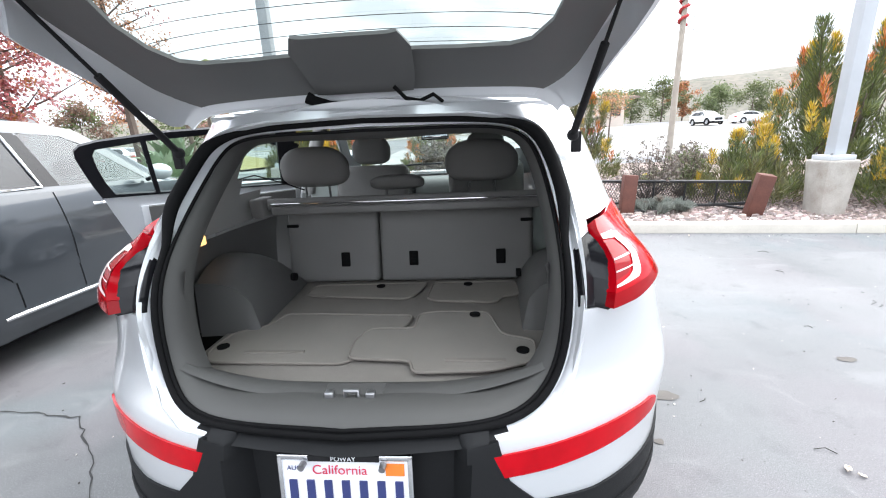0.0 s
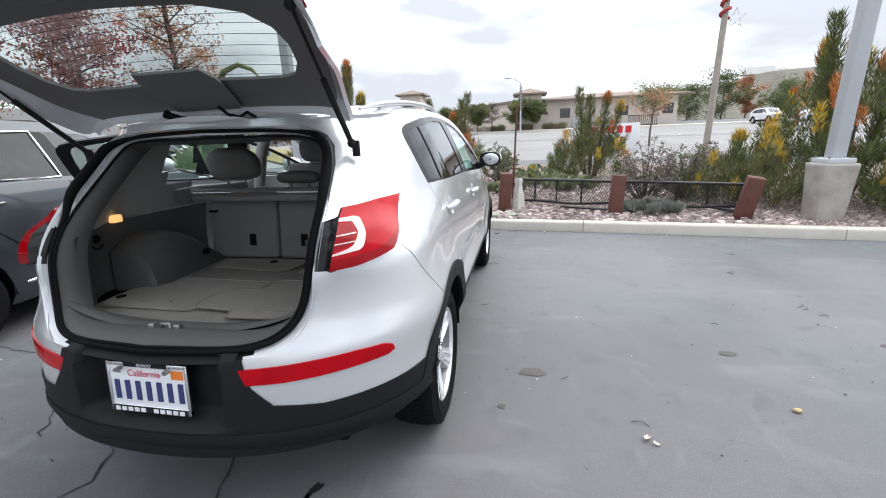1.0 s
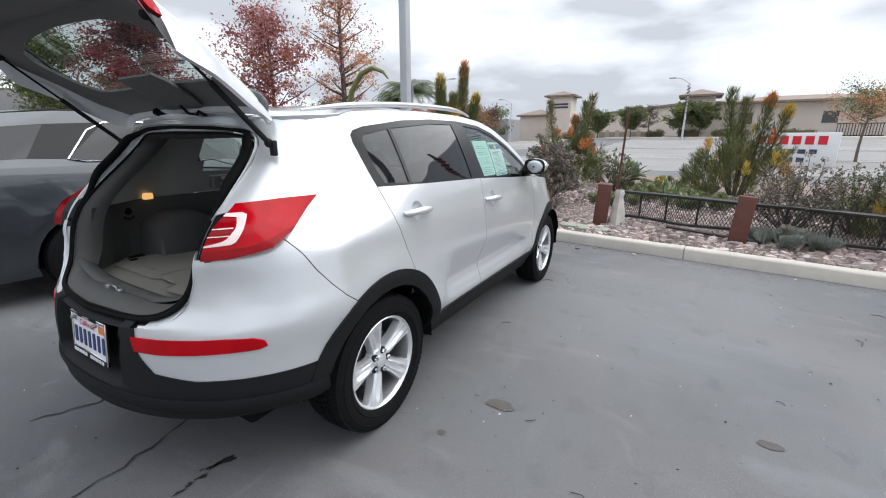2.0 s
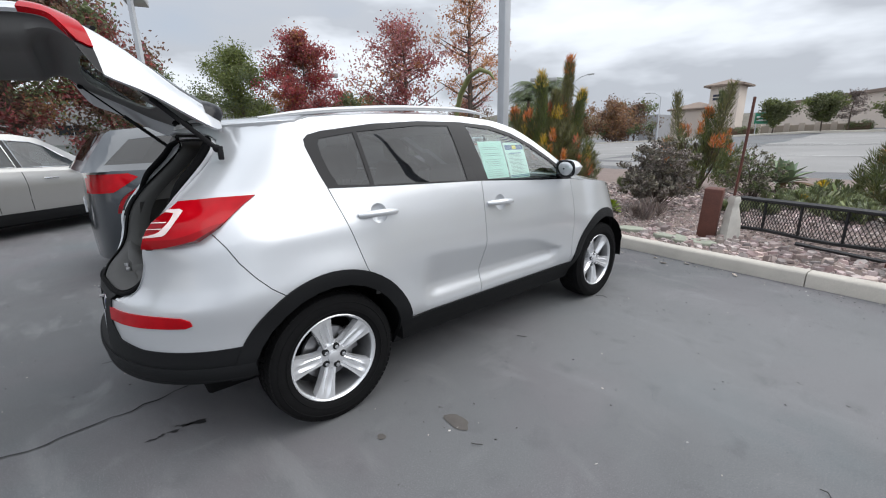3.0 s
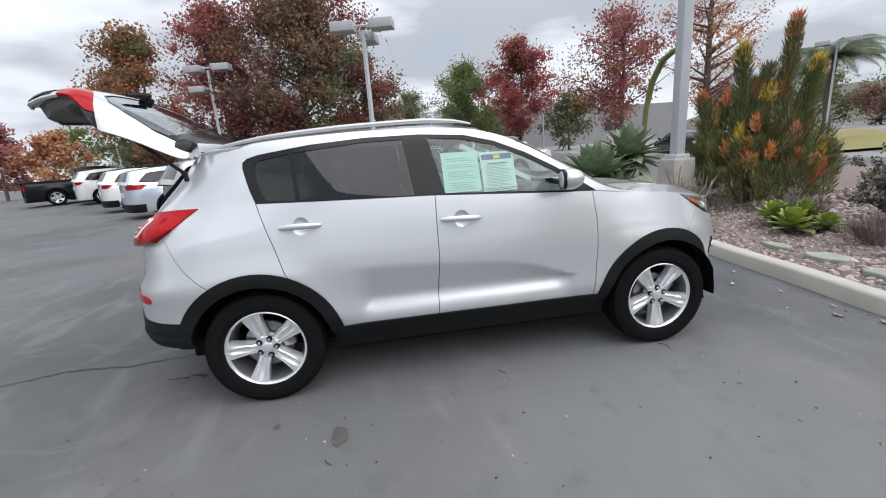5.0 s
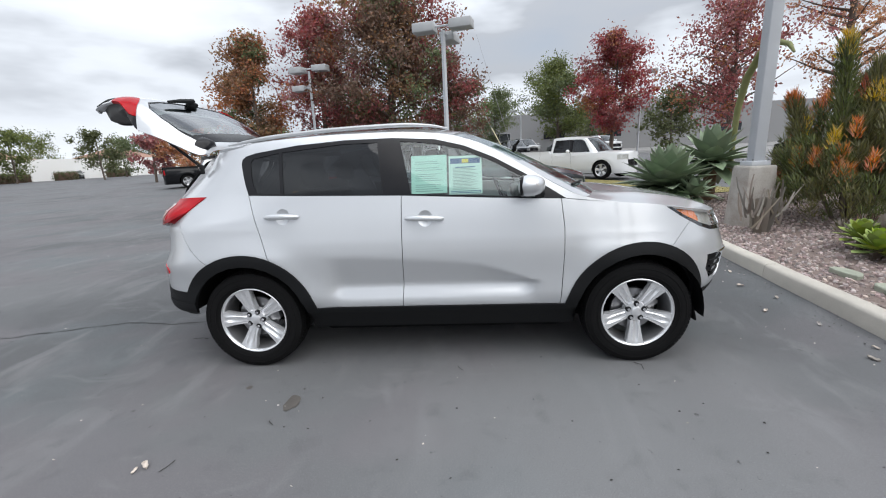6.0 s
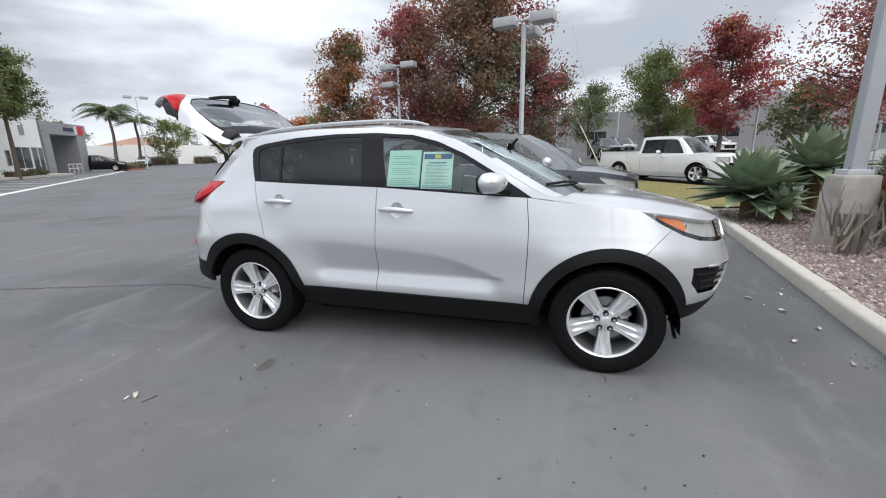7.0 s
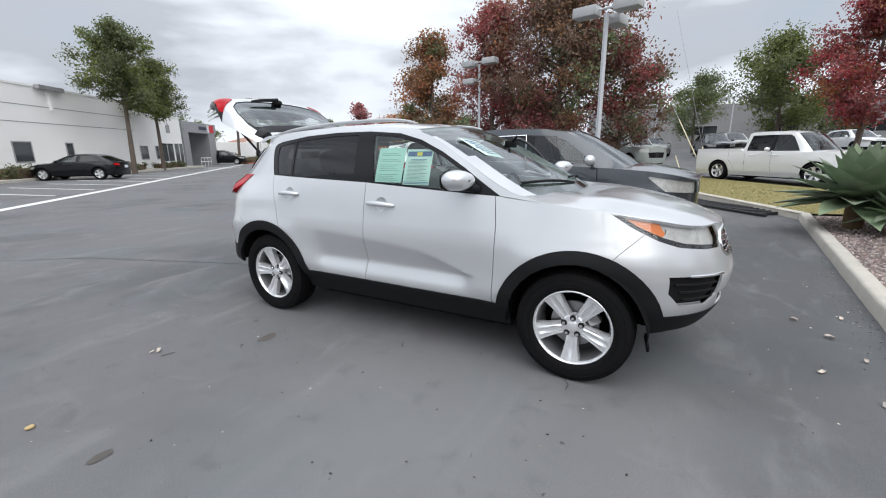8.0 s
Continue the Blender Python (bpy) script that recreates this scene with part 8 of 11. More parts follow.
def fire_shrub(x, y, h, w, mass, plumes, tufts, mats, label, seed, dens=1.0):
    """A bushy pencil-stemmed shrub: a rounded mass, tall plumes and bright tufts. plumes: (dx, dy, height, bright)."""
    r = random.Random(seed)
    th = root("firestick_shrub", label, "shrub", group="pencil shrubs", at=pose(x, y, bed_z(x, y) - 0.02))
    green, tip = [([], []) for _ in range(2)], [([], []) for _ in mats[2:]]
    for k in range(int(60 * w * dens)):
        a, q = r.uniform(0, 6.283), math.sqrt(r.random())
        lim = mass * (1 - 0.62 * q ** 2.2)
        z = lim * r.uniform(0.12, 1.0) ** 0.75
        b = Vector((q * w / 2 * math.cos(a), q * w / 2 * math.sin(a), max(0.03, z - 0.22)))
        t = b + Vector((0.16 * math.cos(a) * q + r.gauss(0, 0.04), 0.16 * math.sin(a) * q + r.gauss(0, 0.04), r.uniform(0.22, 0.38)))
        needles(green[k % 2], r, b, t, 0.13, 60, 0.110, 0.0072)
    for k, (dx, dy, ph, bright) in enumerate(plumes):
        b, t = Vector((dx * 0.6, dy * 0.6, mass * 0.35)), Vector((dx, dy, ph))
        n = int(430 * (ph - mass * 0.35) * dens)
        needles(green[k % 2], r, b, t.lerp(b, 0.06), 0.21, n, 0.12, 0.0070)
        if bright:
            needles(tip[k % len(tip)], r, t.lerp(b, 0.16), t, 0.13, 230, 0.12, 0.0066)
    for k in range(2 * tufts):
        a, u = r.uniform(0, 6.283), r.uniform(0.25, 1.0)
        q = math.sqrt(1 - min(1, u) ** 2) * 0.9 + 0.08
        c = Vector((q * w / 2 * math.cos(a), q * w / 2 * math.sin(a), mass * u + 0.05))
        needles(tip[k % len(tip)], r, c - Vector((0, 0, 0.17)), c + Vector((0, 0, 0.09)), 0.085, 80, 0.10, 0.0062)
    bm = bmesh.new()
    for k in range(9):
        a, q = r.uniform(0, 6.283), w * 0.3 * r.random()
        add_tube(bm, [(0.2 * q * math.cos(a), 0.2 * q * math.sin(a), 0), (0.7 * q * math.cos(a), 0.7 * q * math.sin(a), mass * 0.35), (q * math.cos(a), q * math.sin(a), mass * 0.75)], [0.028, 0.02, 0.01], 5)
    for dx, dy, ph, _ in plumes:
        add_tube(bm, [(dx * 0.2, dy * 0.2, 0), (dx * 0.7, dy * 0.7, ph * 0.5), (dx, dy, ph * 0.95)], [0.03, 0.02, 0.006], 5)
    part("trunk", bm, M["bark"], th)
    for name, m, (vs, fs) in [("stem_mass", mats[0], green[0]), ("stem_mass", mats[1], green[1])] + [("tip_mass", m, b) for m, b in zip(mats[2:], tip)]:
        if fs:
            put(name, mesh_from(name, vs, fs, False), m, th)["kind"] = "stuff"
    return th


def dry_bush(x, y, h, w, leaves, leaf, mats, label, seed, count=46):
    """A rounded twiggy shrub: stems fanning from the ground with curled leaves along their outer halves."""
    r = random.Random(seed)
    th = root("dry_shrub", label, "shrub", at=pose(x, y, bed_z(x, y) - 0.02))
    bm = bmesh.new()
    cs = []
    for k in range(count):
        a, u = r.uniform(0, 6.283), math.acos(1 - 0.93 * r.random())
        tipp = Vector((math.sin(u) * math.cos(a) * w / 2, math.sin(u) * math.sin(a) * w / 2, h * (0.22 + 0.78 * math.cos(u)))) * r.uniform(0.82, 1.02)
        mid = tipp * 0.5 + Vector((r.gauss(0, 0.03), r.gauss(0, 0.03), 0.02 * h))
        add_tube(bm, [Vector((r.gauss(0, 0.03), r.gauss(0, 0.03), 0)), mid, tipp], [0.010, 0.007, 0.003], 4)
        for q in (0.55, 0.7, 0.85, 1.0):
            p = mid.lerp(tipp, (q - 0.5) * 2)
            e = p + Vector((r.gauss(0, 0.06), r.gauss(0, 0.06), r.uniform(0.02, 0.09))) * w
            add_tube(bm, [p, e], [0.004, 0.002], 3)
            cs += [(e, 0.075), (p.lerp(e, 0.5), 0.06)]
    part("branch_mass", bm, M["twig_dark"], th)["kind"] = "stuff"
    r.shuffle(cs)
    for i, m in enumerate(mats):
        vs, fs = leaf_cloud(r, cs[i::len(mats)], leaves, 1.0, leaf)
        put("leaf_mass", mesh_from("leaf_mass", vs, fs, False), m, th)["kind"] = "stuff"
    return th


M["twig_dark"] = mat("dark_brown_twigs", (0.13, 0.105, 0.09), 0.9, island=0.6)
M["leaf_curl"] = mat("curled_grey_brown_leaves", (0.24, 0.205, 0.178), 0.85, island=0.9)
M["leaf_curl2"] = mat("curled_olive_brown_leaves", (0.19, 0.170, 0.130), 0.85, island=0.9)
G1, G2, TO, TR, TY = M["stick_olive"], M["stick_green"], M["stick_orange"], M["stick_red"], M["stick_yellow"]
# pencil-stemmed shrubs with orange and yellow tips
fire_shrub(-3.0, 7.3, 3.05, 2.0, 1.95, [(0.40, 0.12, 2.95, True), (0.15, -0.55, 2.62, True), (-0.2, 0.1, 2.2, False), (0.1, 0.75, 1.55, True), (-0.3, -0.85, 1.9, True), (0.55, 0.45, 2.3, True), (0.3, -0.2, 2.35, False), (-0.1, 0.55, 2.2, True)], 30, [G1, G2, TO, TY, TO, TR], "tall orange-tipped pencil shrub behind the lamp base", 201, 3.0)
fire_shrub(-4.3, 8.6, 1.7, 1.2, 1.1, [(0.0, 0.1, 1.6, True), (0.2, -0.3, 1.4, True)], 5, [G1, G1, TO, TY], "orange-tipped pencil shrub behind the concrete base", 202)
fire_shrub(6.6, 6.25, 3.0, 2.7, 2.2, [(-0.75, -0.3, 2.95, False), (-0.65, -0.1, 2.5, True), (0.2, -0.4, 2.6, True), (0.7, 0.2, 2.9, True), (0.1, 0.5, 2.7, True), (-0.3, 0.6, 2.5, True)], 26, [G2, G2, TY, TY, TO], "tall green pencil shrub with yellow tips behind the lamp base", 203, 1.4)
fire_shrub(4.95, 5.85, 1.2, 1.5, 1.0, [(-0.2, 0, 1.15, True), (0.3, 0.1, 1.2, True)], 5, [G2, G1, TY, TY], "low yellow-tipped pencil shrub beside the lamp base", 204, 1.1)
fire_shrub(7.0, 4.75, 1.4, 1.8, 1.2, [(0.2, 0.1, 1.4, False)], 9, [G2, G2, TY, TY], "green pencil shrub spilling to the kerb", 205, 1.1)
fire_shrub(8.7, 5.6, 2.7, 2.4, 1.9, [(-0.4, 0, 2.6, True), (0.3, 0.2, 2.7, True), (0.6, -0.3, 2.3, True)], 14, [G2, G1, TY, TO], "tall green and orange pencil shrub", 206)
fire_shrub(3.0, 9.6, 2.4, 1.9, 1.45, [(-0.35, 0.0, 2.35, False), (-0.05, 0.1, 2.15, False), (0.35, 0.0, 2.1, True), (0.65, -0.1, 1.85, True)], 7, [G2, G1, TO, TY], "green pencil shrub with a few orange plumes", 207, 1.3)
fire_shrub(-0.75, 9.9, 2.4, 1.9, 1.45, [(-0.6, 0.0, 2.3, False), (0.35, 0.1, 2.25, False), (0.55, -0.1, 2.4, False), (0.1, 0.1, 1.8, True)], 8, [G1, G2, TO, TO], "olive pencil shrub with tall plumes", 208, 1.3)
dry_bush(-0.35, 6.9, 1.28, 1.25, 42, 0.024, [M["leaf_curl"], M["leaf_curl2"]], "dense round grey-brown dry shrub", 209, 60)
dry_bush(3.35, 5.8, 1.1, 1.1, 10, 0.020, [M["leaf_curl2"], M["twig_purple"], M["leaf_curl"]], "twiggy purple-brown shrub behind a post", 210)
dry_bush(4.15, 6.3, 0.95, 1.1, 9, 0.020, [M["leaf_curl2"], M["leaf_olive"]], "thin olive-brown shrub in the gravel bed", 211, 34)
dry_bush(0.7, 8.6, 0.95, 1.2, 11, 0.024, [M["leaf_olive"], M["leaf_curl2"]], "low olive-grey shrub in the bed", 212, 36)
dry_bush(5.6, 9.0, 0.9, 1.0, 11, 0.024, [M["leaf_curl"], M["twig_purple"]], "low brown shrub near the road", 213, 34)
stem_shrub("silver_shrub", 3.25, 5.15, 0.34, 0.62, 500, [M["silver_leaf"], M["twig_grey"]], "small silver-grey shrub in the gravel", "shrub", 214, tip=0.2, thick_=0.006, upright=0.4)
stem_shrub("silver_shrub", 3.6, 5.2, 0.26, 0.4, 260, [M["silver_leaf"]], "small silver-grey shrub in the gravel", "shrub", 215, thick_=0.006, upright=0.4)
stem_shrub("dead_shrub", -2.55, 5.75, 0.80, 0.60, 12, [M["twig_grey"]], "bare grey upright stems beside the concrete base", "shrub", 216, thick_=0.020, upright=0.75, bend=0.2, seg=5, fork=1, size=2.6)
stem_shrub("dead_shrub", -1.35, 6.3, 0.6, 0.8, 60, [M["twig_grey"], M["leaf_dark"]], "bare branching grey stems in the gravel", "shrub", 217, thick_=0.010, upright=0.5, bend=0.3, seg=5, tip=0.3)
stem_shrub("dead_shrub", -0.1, 5.95, 0.45, 0.6, 130, [M["twig_purple"]], "small bare purple-brown shrublet", "shrub", 218, thick_=0.005, upright=0.4)
for i, (x, y, h, w) in enumerate(((1.6, 8.4, 0.42, 1.5), (2.3, 7.6, 0.38, 1.3), (0.9, 7.4, 0.35, 1.1), (4.2, 7.6, 0.40, 1.2), (5.0, 8.2, 0.35, 1.3), (1.9, 9.6, 0.5, 1.8), (-1.6, 9.6, 0.5, 1.5))):
    stem_shrub("ground_cover", x, y, h, w, 420, [M["cover"], M["stick_yellow"], M["leaf_olive"]], "low mound of grey-green ground cover", "ground cover", 230 + i, tip=0.12, thick_=0.012, upright=0.3, seg=3)


def agave(x, y, r_, n, seed, label, z=None, droop=0.2, wide=0.11, stem=0.0, low=6):
    r = random.Random(seed)
    th = root("agave", label, "agave", group="agaves", at=pose(x, y, (bed_z(x, y) if z is None else z)))
    for k in range(n):
        u = k / (n - 1)
        a = k * 2.39996 + r.uniform(-0.15, 0.15)
        el = radians(low + (86 - low) * u ** 0.9) + r.uniform(-0.08, 0.08)
        ln = r_ * (1.0 - 0.25 * u) * r.uniform(0.9, 1.08)
        rows = []
        for i in range(10):
            t = i / 9
            w = wide * r_ * (0.75 + 1.1 * math.sin(math.pi * min(1, t * 0.85 + 0.08))) * (1 - t ** 4) + 0.002
            d = ln * t
            lift = d * math.sin(el) - droop * d * d * math.cos(el) / r_
            out = d * math.cos(el)
            row = []
            for j in range(5):
                v = -1 + j / 2
                up = 0.35 * w * v * v
                px = out - up * math.sin(el) * 0.6
                row.append(Vector((px * math.cos(a) - w * v * math.sin(a), px * math.sin(a) + w * v * math.cos(a), stem + 0.22 * r_ + lift + up * math.cos(el))))
            rows.append(row)
        bm = bmesh.new()
        add_grid(bm, rows)
        part("leaf", bm, M["agave_dry"] if u < 0.05 and low > 0 else M["agave"], th)
    bm = bmesh.new()
    add_cyl(bm, (0, 0, -0.15), (0, 0, stem + 0.3 * r_), 0.09 * r_ + 0.03, 0.12 * r_, 10)
    part("stem", bm, M["agave_dry"], th)
    return th


agave(-5.5, 5.72, 1.12, 66, 301, "large blue-green agave leaning over the kerb", z=0.1, droop=0.05, wide=0.098, stem=0.22, low=-16)
agave(-6.1, 6.95, 1.05, 54, 302, "large agave behind its neighbour", z=0.15, droop=0.06, wide=0.086, stem=0.62, low=-34)
agave(-4.95, 6.0, 0.62, 34, 303, "smaller agave at the foot of the large one", z=0.1, droop=0.15, wide=0.075, stem=0.15, low=-10)
agave(0.75, 10.6, 0.75, 24, 304, "grey-green agave deep in the bed")
agave(-1.0, 9.2, 0.55, 20, 305, "grey-green agave deep in the bed")


def rosette(x, y, r_, seed, lift=0.10):
    r = random.Random(seed)
    th = root("rosette_plant", "lime-green leafy rosette growing in the gravel", "succulent", group="lime rosettes", at=pose(x, y, bed_z(x, y)))
    for k in range(40):
        u = k / 39
        a = k * 2.39996 + r.uniform(-0.1, 0.1)
        ln = r_ * (1.0 - 0.45 * u) * r.uniform(0.92, 1.06)
        el = radians(-6 + 84 * u)
        rows = []
        for i in range(7):
            t = i / 6
            w = ln * 0.27 * (0.30 + 0.70 * sstep(0.0, 0.75, t)) * (1 - t ** 7 * 0.85) + 0.002
            d = ln * t
            curl = 0.30 * d * t * (0.4 + u)
            row = []
            for j in range(5):
                v = -1 + j / 2
                row.append(Vector((d * math.cos(el) * math.cos(a) - w * v * math.sin(a), d * math.cos(el) * math.sin(a) + w * v * math.cos(a), lift + 0.08 * u + d * math.sin(el) + 0.25 * w * v * v + curl * 0.4)))
            rows.append(row)
        bm = bmesh.new()
        add_grid(bm, rows)
        part("leaf", bm, M["rosette"], th)
    bm = bmesh.new()
    add_cyl(bm, (0, 0, -0.03), (0, 0, lift + 0.06), 0.03, 0.04, 8)
    part("stem", bm, M["bark"], th)


rosette(-0.98, 5.86, 0.29, 1, 0.07)
rosette(-1.34, 6.0, 0.26, 2, 0.12)
rosette(-0.80, 6.16, 0.19, 3, 0.05)
rosette(-1.12, 6.2, 0.2, 4, 0.16)

# leaning stake
bm = bmesh.new()
add_tube(bm, [(1.08, 5.75, bed_z(1.08, 5.75) - 0.05), (1.12, 5.77, 1.0), (1.15, 5.78, 1.92)], 0.017, 6)
tagged(part("stake", bm, M["rust"], None), "tall thin rusty stake standing behind a post", "stake")


# ---- the other cars ----
M["cabin"] = mat("dark_cabin", (0.03, 0.03, 0.032), 0.8, var=0.3, scale=4)
M["grey_paint"] = mat("mid_grey_paint", (0.20, 0.205, 0.21), 0.32, 0.4, var=0.08, scale=3, coat=1.0)
M["green_grey"] = mat("old_grey_green_paint", (0.36, 0.39, 0.37), 0.45, 0.2, var=0.15, scale=4)


def spec_car(**kw):
    sp = dict(W=0.92, y0=-0.95, y1=3.62, wb=2.70, r=0.36, rear_in=0.42, front_in=0.95, belt=[(-1.0, 1.13), (0.5, 1.09), (2.2, 1.05), (2.7, 1.02), (3.3, 0.93), (3.7, 0.86)],
              path=[(2.42, 1.06, 0.76), (2.0, 1.33, 0.69), (1.58, 1.585, 0.61), (1.25, 1.645, 0.60), (0.6, 1.665, 0.60), (0.0, 1.645, 0.59), (-0.55, 1.585, 0.56), (-0.62, 1.545, 0.57), (-0.90, 1.12, 0.72)],
              ws=(0, 2), rw=(7, 8), glass=[[(2.05, 1.12), (1.62, 1.45), (1.42, 1.53), (1.06, 1.55), (1.12, 1.12)], [(1.0, 1.12), (0.95, 1.555), (0.25, 1.54), (0.12, 1.13)], [(0.02, 1.14), (0.15, 1.53), (-0.28, 1.47), (-0.52, 1.19)]],
              tail=[(-1.1, 0.95), (-1.1, 1.08), (-0.72, 1.10), (-0.60, 1.07), (-0.78, 0.96)], head=[(3.75, 0.70), (3.75, 0.84), (3.0, 0.93), (2.92, 0.90), (3.2, 0.72)], clad=True, clad_m="black_plastic",
              lean=0.10, hw=[(0.24, 0.90), (0.36, 0.955), (0.55, 0.985), (0.80, 1.0), (0.95, 0.99), (1.06, 0.965), (1.15, 0.94)], seams=True, nose=0.10, tailz=0.06, rails=True, bed=None, handles=[(0.35, 0.98), (1.35, 0.95)])
    sp.update(kw)
    return sp


def other_car(name, sp, paint, label, category, at, group="", trim=None):
    """A parked car from a side outline, a waist line and a roof path; every visible element is a part."""
    car = root(name, label, category, group=group, at=at)
    W, y0, y1, wb, R = sp["W"], sp["y0"], sp["y1"], sp["wb"], sp["r"]
    hwf, bz = smooth_curve(sp["hw"]), smooth_curve(sp["belt"])
    ya, yb = y0 + sp["rear_in"], y1 - sp["front_in"]

    def wall(s, t):
        if s < 1:
            yn = ya + (y0 - ya) * math.cos(s * math.pi / 2)
        elif s <= 2:
            yn = ya + (yb - ya) * (s - 1)
        else:
            yn = yb + (y1 - yb) * math.sin((s - 2) * math.pi / 2)
        zl = 0.24
        z = zl + (bz(yn) - zl) * t
        w = W * hwf(z)
        for hy in (0, wb):
            q = math.hypot(yn - hy, z - R)
            w += 0.018 * math.exp(-((q - R - 0.12) / 0.09) ** 2)
        if s < 1:
            a = (1 - s) * math.pi / 2
            e = y0 + sp["tailz"] * abs(z - 0.60) ** 1.3
            return Vector((w * math.cos(a) ** 0.72, ya + (e - ya) * math.sin(a) ** 0.72, z))
        if s <= 2:
            return Vector((w, yn, z))
        a = (s - 2) * math.pi / 2
        e = y1 - sp["nose"] * abs(z - 0.55) ** 1.3
        return Vector((w * math.cos(a) ** 0.80, yb + (e - yb) * math.sin(a) ** 0.80, z))
    ss = [i / 14 for i in range(14)] + [1 + i / 34 for i in range(34)] + [2 + i / 16 for i in range(17)]
    bm = bmesh.new()
    add_grid(bm, [[wall(s, j / 26) for j in range(27)] for s in ss])
    flank = lambda c: c.x > 0.3
    for hy in (0, wb):
        bmesh.ops.delete(bm, geom=cut(bm, arc((hy, R), R + 0.055, -70, 250, 20), SIDE, flank), context="FACES")
    nb = take(bm, cut(bm, sp["tail"], SIDE, lambda c: c.x > sp.get("tail_x", 0.52)))
    push(nb, 0.008)
    pair("tail_lamp", nb, M["red_lens"], car, "red tail lamp")
    nb = take(bm, cut(bm, sp["head"], SIDE, lambda c: c.x > 0.42))
    inn = nb.copy()
    push(inn, -0.03)
    pair("headlamp_bowl", inn, M["lamp_in"], car)
    push(nb, 0.003)
    pair("headlamp", nb, M["g_lamp"], car, "clear headlamp cover")
    gr = take(bm, cut(bm, [(-0.1, 0.52), (0.44, 0.52), (0.50, 0.80), (-0.1, 0.82)], BACK, lambda c: c.y > y1 - 0.5))
    push(gr, -0.02)
    pair("grille", gr, M["gloss_black"], car, "black grille")
    bars = bmesh.new()
    for k in range(5):
        z = 0.56 + 0.055 * k
        add_tube(bars, [(x, y1 - 0.03 - 0.55 * abs(x) ** 2.4 - sp["nose"] * abs(z - 0.55) ** 1.3, z) for x in [-0.44 + 0.88 * q / 8 for q in range(9)]], 0.012, 5)
    tagged(part("grille_bars", bars, M["chrome"], car, "bright grille bars"), kind="stuff")
    if sp["clad"]:
        cl = []
        for hy in (0, wb):
            cl += cut(bm, arc((hy, R), R + 0.115, -10, 190, 20) + [(hy - R - 0.1, 0.2), (hy + R + 0.1, 0.2)], SIDE, flank)
        cl += cut(bm, [(R, 0.2), (wb - R, 0.2), (wb - R, 0.42), (R, 0.42)], SIDE, flank)
        cl += cut(bm, [(-0.1, 0.2), (1.0, 0.2), (1.0, 0.50), (-0.1, 0.50)], BACK, lambda c: c.y < y0 + 0.45)
        cl += cut(bm, [(-0.1, 0.2), (1.0, 0.2), (1.0, 0.42), (-0.1, 0.42)], BACK, lambda c: c.y > y1 - 0.6)
        nb = take(bm, list(dict.fromkeys(f for f in cl if f.is_valid)))
        push(nb, 0.008)
        pair("cladding", nb, M[sp["clad_m"]], car, "plastic lower cladding")
    if sp["seams"]:
        sm = []
        for y in (0.40, 1.08, 2.08):
            yy = y if y > 0.5 else 0.62
            pts = [(y - 0.02, bz(y) - 0.01), (y, 0.85), (yy, 0.62), (yy + 0.02, 0.44)]
            for q in strip(pts, 0.012):
                sm += cut(bm, q, SIDE, flank)
        sm = list(dict.fromkeys(f for f in sm if f.is_valid))
        if sm:
            nb = take(bm, sm)
            push(nb, -0.006)
            tagged(pair("door_seam", nb, M["gap"], car)[0], kind="stuff")
    thick(bm, 0.012)
    me = bpy.data.meshes.new("body")
    bm.to_mesh(me)
    lb = bm.copy()
    bm.free()
    me.polygons.foreach_set("use_smooth", [True] * len(me.polygons))
    me.set_sharp_from_angle(angle=radians(48))
    put("body_side", me, paint, car)
    bmesh.ops.scale(lb, vec=(-1, 1, 1), verts=lb.verts[:])
    bmesh.ops.reverse_faces(lb, faces=lb.faces[:])
    part("body_side", lb, paint, car)
    # lid: bonnet, and shelf under the cabin
    P = sp["path"]
    rows = [[] for _ in ss]
    for k, s in enumerate(ss):
        e = wall(s, 1)
        dz = 0.05 * sstep(P[0][0] - 0.2, P[0][0] + 0.1, e.y) + 0.02
        rows[k] = [Vector((e.x * v, e.y + 0.02 * (1 - v * v), e.z + dz * (1 - abs(v) ** 2.5))) for v in [-1 + q / 6 for q in range(13)]]
    bm = bmesh.new()
    add_grid(bm, rows)
    bm.normal_update()
    if sum(f.normal.z for f in bm.faces) < 0:
        bmesh.ops.reverse_faces(bm, faces=bm.faces[:])
    if sp["bed"]:
        bmesh.ops.delete(bm, geom=cut(bm, [(-0.74, sp["bed"][0]), (0.74, sp["bed"][0]), (0.74, sp["bed"][1]), (-0.74, sp["bed"][1])], (0, 1), lambda c: True), context="FACES")
    shelf = take(bm, [f for f in bm.faces if P[-1][0] + 0.05 < f.calc_center_median().y < P[0][0] - 0.05 and abs(f.calc_center_median().x) < 0.78])
    part("cabin_floor", shelf, M["cabin"], car, "dark cabin interior")
    part("bonnet", bm, paint, car, "bonnet and tail deck")
    if sp["bed"]:
        b0, b1 = sp["bed"]
        bm = bmesh.new()
        for lo, hi in (((-0.74, b0, 0.55), (0.74, b1, 0.60)), ((-0.78, b0, 0.55), (-0.74, b1, bz(b0) - 0.01)), ((0.74, b0, 0.55), (0.78, b1, bz(b0) - 0.01)), ((-0.74, b0 - 0.04, 0.55), (0.74, b0, bz(b0) - 0.01)), ((-0.74, b1, 0.55), (0.74, b1 + 0.03, bz(b0) + 0.05))):
            add_box(bm, lo, hi)
        part("truck_bed", bm, M["rubber"], car, "open load bed")
    # greenhouse top
    pts = []
